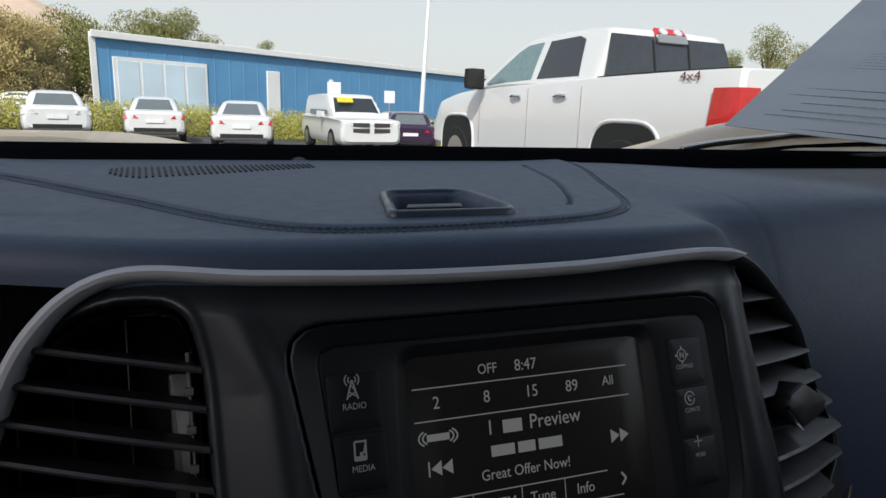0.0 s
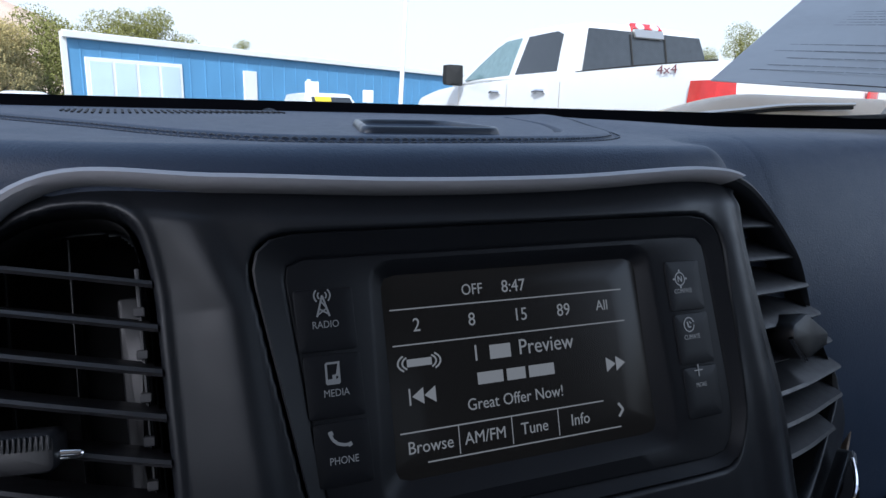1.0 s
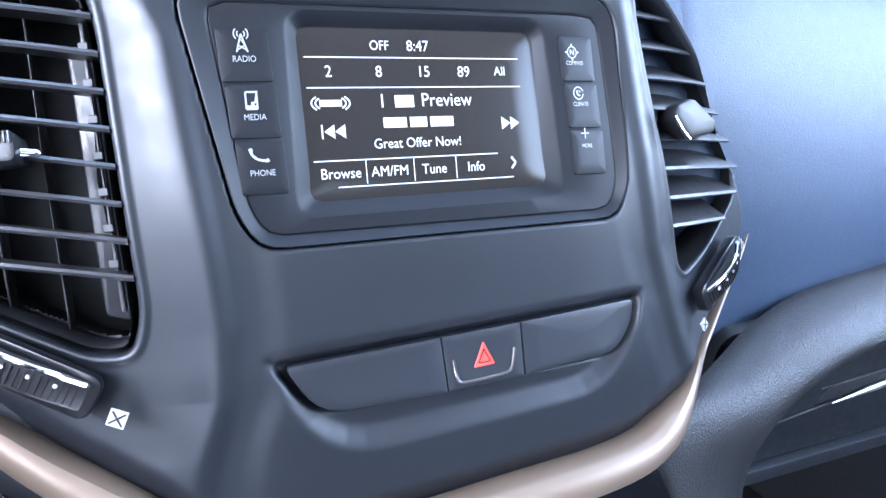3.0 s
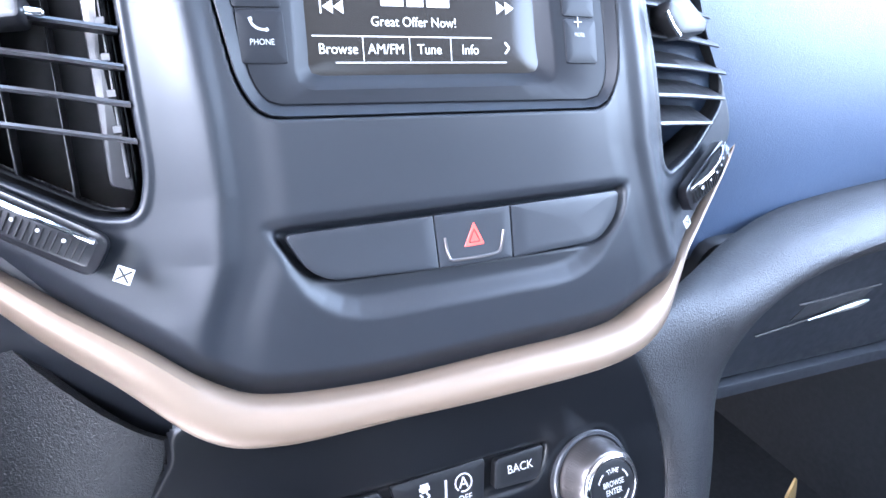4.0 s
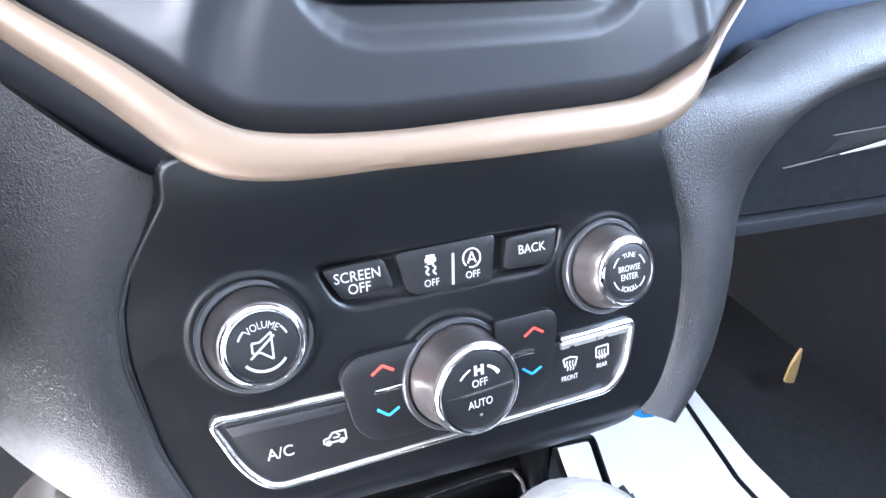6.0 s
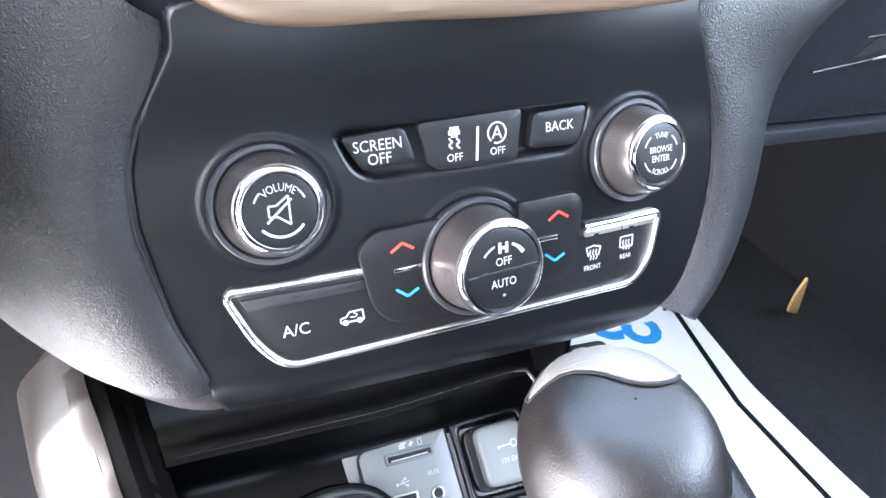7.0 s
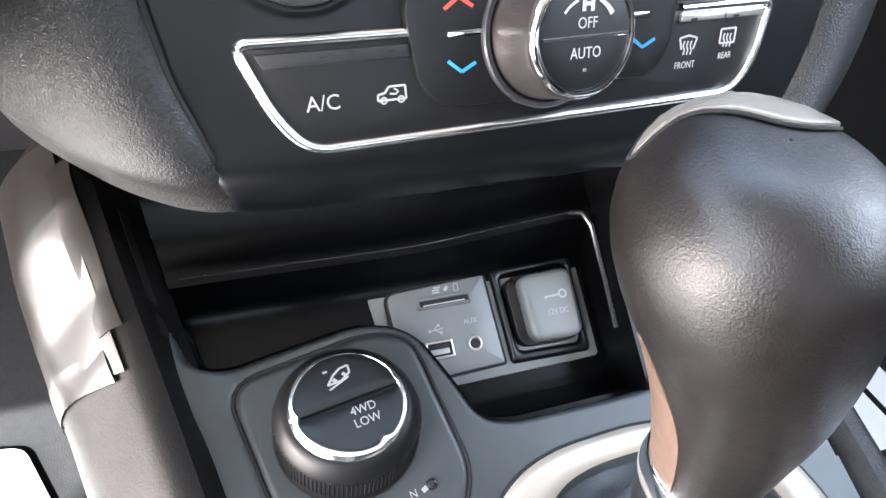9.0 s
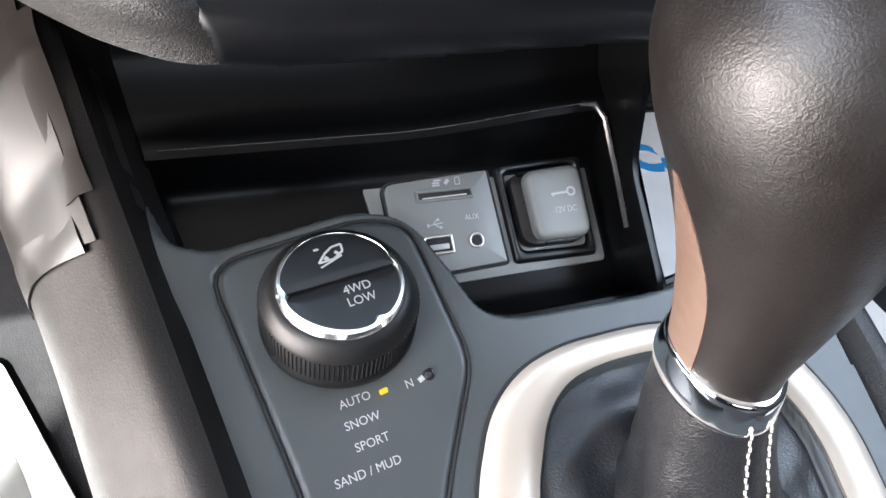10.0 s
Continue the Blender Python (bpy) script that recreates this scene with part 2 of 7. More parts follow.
# ---- materials ----
def material(name, colour, rough=0.5, metal=0.0, grain=0.0, grain_size=900.0, mottle=0.12, mottle_size=14.0, coat=0.0, spec=0.5, leather=False, rough_var=0.08):
    """A surface with fine relief (grain) and a slow change of tone and gloss (mottle)."""
    m = bpy.data.materials.new(name)
    m.use_nodes = True
    nt = m.node_tree
    b = nt.nodes["Principled BSDF"]
    co = nt.nodes.new("ShaderNodeTexCoord")
    big = nt.nodes.new("ShaderNodeTexNoise")
    big.inputs["Scale"].default_value, big.inputs["Detail"].default_value = mottle_size, 5
    nt.links.new(co.outputs["Object"], big.inputs["Vector"])
    ramp = nt.nodes.new("ShaderNodeMapRange")
    ramp.inputs["From Min"].default_value, ramp.inputs["From Max"].default_value = 0.3, 0.7
    ramp.inputs["To Min"].default_value, ramp.inputs["To Max"].default_value = 1 - mottle, 1 + mottle
    nt.links.new(big.outputs["Fac"], ramp.inputs["Value"])
    mix = nt.nodes.new("ShaderNodeVectorMath")
    mix.operation = "SCALE"
    mix.inputs[0].default_value = colour
    nt.links.new(ramp.outputs[0], mix.inputs["Scale"])
    nt.links.new(mix.outputs[0], b.inputs["Base Color"])
    rr = nt.nodes.new("ShaderNodeMapRange")
    rr.inputs["From Min"].default_value, rr.inputs["From Max"].default_value = 0.3, 0.7
    rr.inputs["To Min"].default_value, rr.inputs["To Max"].default_value = max(0.02, rough - rough_var), min(1, rough + rough_var)
    fine = nt.nodes.new("ShaderNodeTexNoise")
    fine.inputs["Scale"].default_value, fine.inputs["Detail"].default_value = mottle_size * 9, 4
    nt.links.new(co.outputs["Object"], fine.inputs["Vector"])
    nt.links.new(fine.outputs["Fac"], rr.inputs["Value"])
    nt.links.new(rr.outputs[0], b.inputs["Roughness"])
    b.inputs["Metallic"].default_value = metal
    b.inputs["Coat Weight"].default_value = coat
    b.inputs["Specular IOR Level"].default_value = spec
    if grain:
        bump = nt.nodes.new("ShaderNodeBump")
        bump.inputs["Strength"].default_value, bump.inputs["Distance"].default_value = min(1, grain), 0.0012 if leather else 0.0004
        if leather:
            t = nt.nodes.new("ShaderNodeTexVoronoi")
            t.feature = "SMOOTH_F1"
            t.inputs["Smoothness"].default_value = 0.6
            warp = nt.nodes.new("ShaderNodeTexNoise")
            warp.inputs["Scale"].default_value = grain_size * 0.5
            add = nt.nodes.new("ShaderNodeMixRGB")
            add.inputs[0].default_value = 0.004
            nt.links.new(co.outputs["Object"], warp.inputs["Vector"])
            nt.links.new(co.outputs["Object"], add.inputs[1])
            nt.links.new(warp.outputs["Color"], add.inputs[2])
            t.inputs["Scale"].default_value = grain_size
            nt.links.new(add.outputs[0], t.inputs["Vector"])
            nt.links.new(t.outputs["Distance"], bump.inputs["Height"])
        else:
            t = nt.nodes.new("ShaderNodeTexNoise")
            t.inputs["Scale"].default_value, t.inputs["Detail"].default_value = grain_size, 3
            nt.links.new(co.outputs["Object"], t.inputs["Vector"])
            nt.links.new(t.outputs["Fac"], bump.inputs["Height"])
        nt.links.new(bump.outputs[0], b.inputs["Normal"])
    return m


def glowing(name, colour, strength):
    m = bpy.data.materials.new(name)
    m.use_nodes = True
    b = m.node_tree.nodes["Principled BSDF"]
    b.inputs["Base Color"].default_value = (0.006, 0.006, 0.006, 1)
    b.inputs["Roughness"].default_value = 0.22
    b.inputs["Specular IOR Level"].default_value = 0.25
    b.inputs["Emission Color"].default_value = (*colour, 1)
    b.inputs["Emission Strength"].default_value = strength
    return m


def glass(name, tint, gloss):
    """A thin pane: clear, with a weak mirror image on it."""
    m = bpy.data.materials.new(name)
    m.use_nodes = True
    nt = m.node_tree
    nt.nodes.remove(nt.nodes["Principled BSDF"])
    a, g, mx = nt.nodes.new("ShaderNodeBsdfTransparent"), nt.nodes.new("ShaderNodeBsdfGlossy"), nt.nodes.new("ShaderNodeMixShader")
    a.inputs[0].default_value = (*tint, 1)
    g.inputs["Roughness"].default_value = 0.02
    mx.inputs[0].default_value = gloss
    nt.links.new(a.outputs[0], mx.inputs[1])
    nt.links.new(g.outputs[0], mx.inputs[2])
    nt.links.new(mx.outputs[0], nt.nodes["Material Output"].inputs[0])
    return m


M_DASH = material("dash_skin", (0.031, 0.045, 0.077), 0.52, grain=0.18, grain_size=1100, leather=True, mottle=0.05, rough_var=0.03, spec=0.34)
M_LEATHER = material("grained_vinyl", (0.0135, 0.0131, 0.0136), 0.45, grain=0.36, grain_size=1000, leather=True, rough_var=0.04, spec=0.40)
M_FASCIA = material("fascia_plastic", (0.0100, 0.0115, 0.0150), 0.46, grain=0.06, grain_size=1500, spec=0.42, rough_var=0.04)
M_PANEL = material("panel_black", (0.0022, 0.0025, 0.0034), 0.33, spec=0.38, rough_var=0.03)
M_CONSOLE = material("console_plastic", (0.034, 0.039, 0.0405), 0.42, grain=0.06, grain_size=1600, rough_var=0.03)
M_GLOSS = material("gloss_black", (0.006, 0.006, 0.0075), 0.30, rough_var=0.03)
M_BUTTON = material("button_black", (0.0055, 0.0057, 0.0066), 0.40, spec=0.4, rough_var=0.03)
M_TRIM = material("champagne_trim", (0.165, 0.122, 0.086), 0.46, metal=0.4, mottle=0.02, rough_var=0.02)
# Grey satin raised in tone: sky light on the upward face is painted in.
M_TOPTRIM = material("skylit_satin_trim", (0.36, 0.36, 0.38), 0.48, metal=0.1, mottle=0.02, rough_var=0.02)
M_CHROME = material("chrome", (0.86, 0.86, 0.87), 0.09, metal=1.0, mottle=0.02, rough_var=0.01)
M_RING = material("bright_chrome", (0.90, 0.89, 0.88), 0.20, metal=1.0, mottle=0.02, rough_var=0.03)
M_SATIN = material("satin_metal", (0.62, 0.60, 0.56), 0.30, metal=0.9, mottle=0.02, rough_var=0.02)
M_SKIRT = material("dark_satin_metal", (0.135, 0.124, 0.120), 0.34, metal=0.85, mottle=0.02, rough_var=0.02)
M_VENT = material("vent_plastic", (0.014, 0.014, 0.016), 0.42, grain=0.1, grain_size=1600)
M_HOLE = material("dark_recess", (0.006, 0.006, 0.007), 0.8)
M_WHITE = material("white_print", (0.34, 0.34, 0.34), 0.5, mottle=0.03)
M_RED = material("red_print", (0.75, 0.06, 0.04), 0.4, mottle=0.03)
M_BLUE = material("blue_print", (0.05, 0.30, 0.65), 0.4, mottle=0.03)
M_SCREEN = glowing("screen_glass", (0.12, 0.104, 0.090), 0.022)
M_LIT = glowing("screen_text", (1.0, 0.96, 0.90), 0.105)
M_ICON = glowing("lit_icon", (1.0, 1.0, 1.0), 0.055)
M_AMBER = glowing("amber_led", (1.0, 0.50, 0.02), 0.10)
M_PORT = material("port_plastic", (0.130, 0.135, 0.132), 0.42, grain=0.05, grain_size=1800, rough_var=0.03)
M_BEZEL = material("matt_black_bezel", (0.0052, 0.0060, 0.0084), 0.50, spec=0.28, rough_var=0.02)
M_RUBBER = material("ribbed_rubber", (0.0050, 0.0051, 0.0056), 0.45, spec=0.3, rough_var=0.03)
M_KNOBLEATHER = material("shifter_leather", (0.0066, 0.0050, 0.0045), 0.41, grain=0.12, grain_size=1100, leather=True, rough_var=0.05, spec=0.46)
M_BOOT = material("boot_leather", (0.0085, 0.0090, 0.0105), 0.40, grain=0.22, grain_size=900, leather=True, rough_var=0.04)
M_BROWN = material("tan_plastic", (0.105, 0.068, 0.050), 0.45)
M_STITCH = material("stitch_thread", (0.42, 0.40, 0.37), 0.7)
M_STITCHDARK = material("dark_thread", (0.10, 0.11, 0.13), 0.7)
M_PAPER = material("paper", (0.78, 0.78, 0.78), 0.8, mottle=0.05)
M_CARPET = material("carpet", (0.008, 0.0085, 0.010), 0.95, grain=1.0, grain_size=700)
M_RAIL = material("smooth_vinyl", (0.0062, 0.0053, 0.0050), 0.48, grain=0.10, grain_size=1000, leather=True, mottle=0.06, rough_var=0.03, spec=0.16)
M_TAPE = material("clear_tape", (0.015, 0.0130, 0.0120), 0.32, mottle=0.05, coat=0.08, spec=0.36, rough_var=0.02)
# White paper drawn grey: its shade is put into the base colour.
M_SHEET = material("shaded_paper", (0.36, 0.36, 0.36), 0.8, mottle=0.05)
# Opaque glass lightened so the sky's reflection sits in its base colour.
M_CARREAR = material("sky_toned_car_glass", (0.13, 0.15, 0.16), 0.08, spec=0.8)
M_HEADLINER = material("headliner", (0.45, 0.43, 0.40), 0.9, grain=0.4, grain_size=900)
M_CARPAINT = material("white_car_paint", (0.70, 0.70, 0.695), 0.3, coat=0.5, mottle=0.01)
M_HOOD = material("hood_paint", (0.42, 0.34, 0.24), 0.45, metal=0.0, coat=0.2, mottle=0.05)
M_TYRE = material("tyre", (0.012, 0.012, 0.012), 0.8)
M_CARGLASS = material("car_glass", (0.03, 0.035, 0.04), 0.05, spec=0.8)
M_LAMP_RED = material("red_lamp", (0.50, 0.012, 0.012), 0.15, coat=0.8)
M_LAMP_CLEAR = material("clear_lamp", (0.55, 0.56, 0.58), 0.15)
M_BLUEWALL = material("blue_sheet_wall", (0.12, 0.30, 0.52), 0.55, mottle=0.06, mottle_size=0.6)
M_BWHITE = material("white_sheet_metal", (0.82, 0.82, 0.80), 0.5, mottle=0.05, mottle_size=1.0)
# Pale blue stands for the sky mirrored in the panes, painted as colour.
M_SHOPGLASS = material("sky_painted_shop_glass", (0.62, 0.75, 0.84), 0.15, mottle=0.10, mottle_size=0.5)
M_ASPHALT = material("asphalt", (0.06, 0.06, 0.06), 0.9, grain=0.6, grain_size=60, mottle=0.25, mottle_size=0.5)
M_GRASS = material("dry_grass", (0.42, 0.40, 0.09), 0.9, mottle=0.4, mottle_size=1.2)
M_LEAF = material("leaves", (0.21, 0.21, 0.055), 0.8, mottle=0.4, mottle_size=2.0)
M_BARK = material("bark", (0.10, 0.075, 0.05), 0.9, grain=0.8, grain_size=40)
# Hill tone lightened, with the distance haze mixed into the colour.
M_HILL = material("dry_hill", (0.62, 0.47, 0.36), 0.95, mottle=0.2, mottle_size=0.01)
M_YELLOW = material("yellow_sign", (0.75, 0.55, 0.02), 0.5)
M_GLASS = glass("windshield_glass", (0.97, 0.98, 0.97), 0.03)
M_TINTED = glass("tinted_rear_glass", (0.54, 0.56, 0.58), 0.03)
M_FRIT = material("black_frit", (0.004, 0.004, 0.005), 0.9, spec=0.0)
M_POCKET = material("smooth_blue_black", (0.030, 0.040, 0.060), 0.36)
# Lighter than the tray itself: the lip's highlight is put into the colour.
M_RIM = material("highlit_black_rim", (0.022, 0.022, 0.025), 0.22)
M_TAG = material("amber_plastic", (0.48, 0.33, 0.13), 0.4)
M_GATE = material("champagne_ring", (0.42, 0.37, 0.31), 0.36, metal=0.35, mottle=0.03)
M_CAP = material("champagne_cap", (0.20, 0.178, 0.152), 0.36, metal=0.25, mottle=0.04)
M_FLANGE = material("grey_flange", (0.030, 0.031, 0.034), 0.36)
M_LINK = material("grey_link", (0.045, 0.045, 0.048), 0.5)
M_GLOVE = material("glove_box_plastic", (0.010, 0.011, 0.014), 0.5, grain=0.2, grain_size=1500)
# Black plastic sunk further: shade under the climate panel is put into its colour.
M_TRAY = material("shaded_tray_plastic", (0.0010, 0.0011, 0.0013), 0.28, spec=0.16, rough_var=0.005, mottle=0.03)


# ---- upper centre stack: fascia, trim, vents, screen ----
OUTER = spline([(-0.150, 0.051), (-0.100, 0.047), (-0.043, 0.044), (0.026, 0.044), (0.094, 0.047), (0.122, 0.043), (0.140, 0.030), (0.167, 0.003),
                (0.195, -0.025), (0.228, -0.056), (0.240, -0.085), (0.226, -0.110), (0.190, -0.143), (0.150, -0.175), (0.128, -0.194), (0.098, -0.204),
                (0.030, -0.208), (-0.026, -0.209), (-0.075, -0.210), (-0.104, -0.203), (-0.135, -0.176), (-0.170, -0.147), (-0.205, -0.110), (-0.212, -0.060), (-0.198, -0.007), (-0.180, 0.032)], 220, True)
INNER = spline([(-0.148, 0.0455), (-0.100, 0.0415), (-0.043, 0.0385), (0.026, 0.0385), (0.092, 0.0415), (0.118, 0.038), (0.1365, 0.0265), (0.1635, 0.0),
                (0.191, -0.028), (0.2235, -0.058), (0.2355, -0.085), (0.2225, -0.1075), (0.1872, -0.1395), (0.1472, -0.1665), (0.122, -0.179), (0.097, -0.187),
                (0.030, -0.191), (-0.026, -0.194), (-0.072, -0.192), (-0.095, -0.185), (-0.125, -0.162), (-0.162, -0.136), (-0.197, -0.104), (-0.204, -0.060), (-0.191, -0.009), (-0.175, 0.027)], 220, True)
VENT_L = rounded([(-0.196, 0.010), (-0.158, 0.040), (-0.126, 0.038), (-0.1205, 0.016), (-0.1155, -0.095), (-0.120, -0.110), (-0.134, -0.109), (-0.197, -0.075)], [0.02, 0.02, 0.011, 0.02, 0.012, 0.006, 0.006, 0.01])
VENT_R = rounded([(0.1105, 0.034), (0.124, 0.039), (0.146, 0.026), (0.178, -0.012), (0.208, -0.052), (0.207, -0.070), (0.172, -0.098), (0.146, -0.108), (0.139, -0.103), (0.118, -0.012)], [0.006, 0.008, 0.012, 0.02, 0.02, 0.01, 0.015, 0.005, 0.005, 0.02])
BEZEL = rounded([(-0.0945, 0.0260), (0.0955, 0.0260), (0.0975, -0.060), (0.0900, -0.0757), (-0.0705, -0.0757), (-0.0790, -0.062)], [0.016, 0.016, 0.012, 0.010, 0.010, 0.012], 7)
FACE = rounded([(-0.0835, 0.0185), (0.0885, 0.0185), (0.0935, -0.060), (0.0880, -0.0718), (-0.0680, -0.0710), (-0.0745, -0.060)], [0.008, 0.008, 0.010, 0.007, 0.007, 0.010], 7)
STRIP = rounded([(-0.0715, -0.1199), (0.106, -0.1129), (0.104, -0.1274), (0.090, -0.1409), (-0.056, -0.1439)], [0.006, 0.006, 0.012, 0.014, 0.014])
BOWL = rounded([(-0.080, -0.114), (0.113, -0.108), (0.090, -0.159), (-0.054, -0.165)], [0.012, 0.012, 0.030, 0.030])


def stack_height(u, v):
    h = np.zeros_like(u)
    # a crest beside each vent; the fascia falls away from it towards the vent
    fade = ease((v + 0.195) / 0.05) * ease((0.046 - v) / 0.035)
    left = np.interp(v, [-0.20, -0.155, -0.131, -0.105, -0.075, -0.036, 0.004, 0.035], [-0.112, -0.103, -0.094, -0.092, -0.0935, -0.0975, -0.101, -0.113])
    right = np.interp(v, [-0.16, -0.130, -0.092, -0.060, -0.026, 0.026], [0.147, 0.1345, 0.1205, 0.1140, 0.1090, 0.1035])
    for d in (left - u, u - right):
        h -= 0.0095 * (1 - np.exp(-0.5 * (d + np.sqrt(d * d + 0.008 ** 2)) / 0.022)) * fade
        h += 0.0022 * np.exp(-((d + 0.002) / 0.0075) ** 2) * fade
        h -= 0.0015 * ease((d + 0.030) / 0.012) * ease((-d - 0.002) / 0.010) * fade
    # opening of the screen unit
    h -= 0.0140 * ease((0.0008 - away(u, v, BEZEL)) / 0.0022)
    # bowl under the switch strip, and the strip's own pocket
    h -= 0.005 * ease(-away(u, v, BOWL) / 0.012)
    h -= 0.004 * ease((0.0015 - away(u, v, STRIP)) / 0.0030)
    # vent mouths
    for o in (VENT_L, VENT_R):
        d = away(u, v, o)
        h += 0.0012 * ease(1 - np.abs(d - 0.0020) / 0.0025)
        h -= 0.032 * ease((0.0006 - d) / 0.0036)
    # the foot curves in towards the trim
    h -= 0.011 * ease((-0.118 - v) / 0.085) * ease((0.150 - np.abs(u - 0.01)) / 0.05)
    # the rim turns in under the trim
    d = away(u, v, INNER)
    h -= 0.010 * ease((d + 0.012) / 0.016)
    return h


fascia = grid_put("centre_fascia", relief(-0.215, 0.245, -0.215, 0.055, 0.0010, stack_map, stack_height, lambda u, v: np.maximum.reduce([away(u, v, inset(OUTER, 0.003)), -0.0045 - away(u, v, VENT_L), -0.0045 - away(u, v, VENT_R)])), M_FASCIA, None,
                  "dark blue-black moulded plastic centre fascia round vents and screen", "fascia", "structure")

trim_ring = thing("fascia_trim", "champagne satin metal trim band framing the centre fascia", "trim")


def band_arc(idx, place, w0, w1):
    """A stretch of the trim band, arched across its width."""
    rows = []
    for s, h in ((0, w0), (0.0, w1 - 0.006), (0.06, w1 - 0.0035), (0.2, w1 - 0.001), (0.45, w1), (0.7, w1 - 0.0008), (0.9, w1 - 0.003), (1.0, w1 - 0.0065), (1.0, w0)):
        rows.append([place(*(OUTER[i % 220] * (1 - s) + INNER[i % 220] * s), h - 0.012 * float(ease((OUTER[i % 220][0] - 0.120) / 0.055)) * float(ease((0.010 - OUTER[i % 220][1]) / 0.05))) for i in idx])
    return loft(rows)


near = lambda u, v: int(np.argmin(np.hypot(OUTER[:, 0] - u, OUTER[:, 1] - v)))
low = list(range(near(0.236, -0.095), near(-0.205, -0.110) + 1))
top = list(range(low[-1], 220 + near(0.118, 0.044) + 1))
ear = list(range(near(0.118, 0.044), low[0] + 1))
part("lower_band", band_arc(low, stack_map, -0.018, 0.003), M_TRIM, trim_ring, "champagne satin band")
part("upper_band", band_arc(top, stack_map, -0.014, 0.001), M_TOPTRIM, trim_ring, "grey satin upper band, lightened in colour for sky light")
part("ear_edge", band_arc(ear, stack_map, -0.016, -0.002), M_FASCIA, trim_ring, "dark edge beside the vent")


def vent_edge(o, v, left):
    """Where the outline of a vent crosses the height v."""
    xs = []
    for i in range(len(o)):
        a, b = o[i], o[(i + 1) % len(o)]
        if (a[1] > v) != (b[1] > v):
            xs.append(a[0] + (b[0] - a[0]) * (v - a[1]) / (b[1] - a[1]))
    return (min(xs) if left else max(xs)) if xs else None


def slat(o, v_right, slope, depth, thick, droop):
    """One blade across a vent: its right end at v_right, rising to the left by slope."""
    ends = []
    for s in (0, 1):
        x = vent_edge(o, v_right, s == 0)
        for _ in range(6):
            vv = v_right + slope * (vent_edge(o, v_right, False) - x)
            x2 = vent_edge(o, vv, s == 0)
            x = x if x2 is None else x2
        ends.append((x, vv))
    (xl, vl), (xr, vr) = ends
    rows = []
    for k in range(13):
        s = k / 12
        x, v = xl + (xr - xl) * s, vl + (vr - vl) * s
        ring = []
        for w, t in ((0.0, 0.0), (-0.0008, 0.5), (-depth, 0.35), (-depth, -0.35), (-0.0008, -0.5)):
            ring.append(stack_map(x, v + t * thick - droop * (-w) , -0.0045 + w))
        rows.append(ring)
    return loft(rows, closed=True)


for o, nm in ((VENT_L, "driver"), (VENT_R, "passenger")):
    duct = tagged(new("vent_duct"), "black hollow duct behind the %s-side vent slats" % nm, "duct", "vent ducts")
    q = inset(o, 0.0025)
    part("duct_wall", loft([[stack_map(u, v, w) for u, v in q] for w in (-0.010, -0.028, -0.052, -0.075)], closed=True), M_HOLE, duct, "black inner wall")
    part("duct_back", slab(q, stack_map, -0.078, -0.074, 0.0005, 3), M_HOLE, duct, "black back")

vent_l = thing("air_vent", "black plastic driver-side centre air vent with level slats", "air vent", "centre vents")
for k in range(8):
    part("slat", slat(VENT_L, 0.0135 - 0.01355 * k, 0.21, 0.016, 0.0022, -0.10), M_VENT, vent_l)
for k in range(3):
    u = -0.1455 - 0.0215 * k
    g = slab(np.array([(u, -0.100 + 0.011 * k), (u + 0.0009, -0.100 + 0.011 * k), (u - 0.004 + 0.0009, 0.034), (u - 0.004, 0.034)]), stack_map, -0.044, -0.0320, 0.0002, 1, 1)
    part("vane", g, M_VENT, vent_l)
part("duct_cheek", slab(rounded([(-0.1310, -0.0960), (-0.1215, -0.0990), (-0.1255, 0.0120), (-0.1345, 0.0120)], 0.002), stack_map, -0.046, -0.0330, 0.001), M_VENT, vent_l, "inner wall")
part("link_rod", slab(rounded([(-0.1228, -0.094), (-0.1212, -0.094), (-0.1252, 0.020), (-0.1268, 0.020)], 0.0006), stack_map, -0.022, -0.0155, 0.0004), M_LINK, vent_l, "pale notched link rod")
for k in range(7):
    part("notch", slab(rect(-0.1275 + 0.0004 * k, 0.0045 - 0.01355 * k, -0.1240 + 0.0004 * k, 0.0075 - 0.01355 * k, 0.0004, 1), stack_map, -0.0185, -0.0145, 0.0003, 1, 1), M_LINK, vent_l, "pale link notch")
tab = part("direction_tab", slab(rect(-0.170, -0.0375, -0.1475, -0.0265, 0.003), stack_map, -0.012, 0.006, 0.002), M_VENT, vent_l, "ribbed black tab")
for k in range(14):
    u = -0.1690 + 0.0015 * k
    part("rib", slab(rect(u, -0.031, u + 0.0007, -0.0268, 0.0003, 1), stack_map, 0.0055, 0.0066, 0.0002, 1, 1), M_VENT, tab)
part("pin", lathe([(0.0016, 0), (0.0016, 0.005), (0.001, 0.006)], stack_map(-0.1475, -0.0335, -0.001), (1, 0, -0.1), 12), M_CHROME, tab, "chrome pin")

vent_r = thing("air_vent", "black plastic passenger-side centre air vent with slanting slats", "air vent", "centre vents")
for k in range(8):
    v = 0.0215 - 0.0148 * k
    if vent_edge(VENT_R, v, True) is None:
        continue
    part("slat", slat(VENT_R, v, -0.02, 0.020, 0.0022, -0.62), M_VENT, vent_r)
tab2 = part("direction_tab", slab(rounded([(0.1290, -0.0300), (0.1390, -0.0400), (0.1640, -0.0360), (0.1680, -0.0300), (0.1450, -0.0190), (0.1300, -0.0235)], 0.003), stack_map, -0.010, 0.0050, 0.0030), M_RUBBER, vent_r, "rounded black tab")
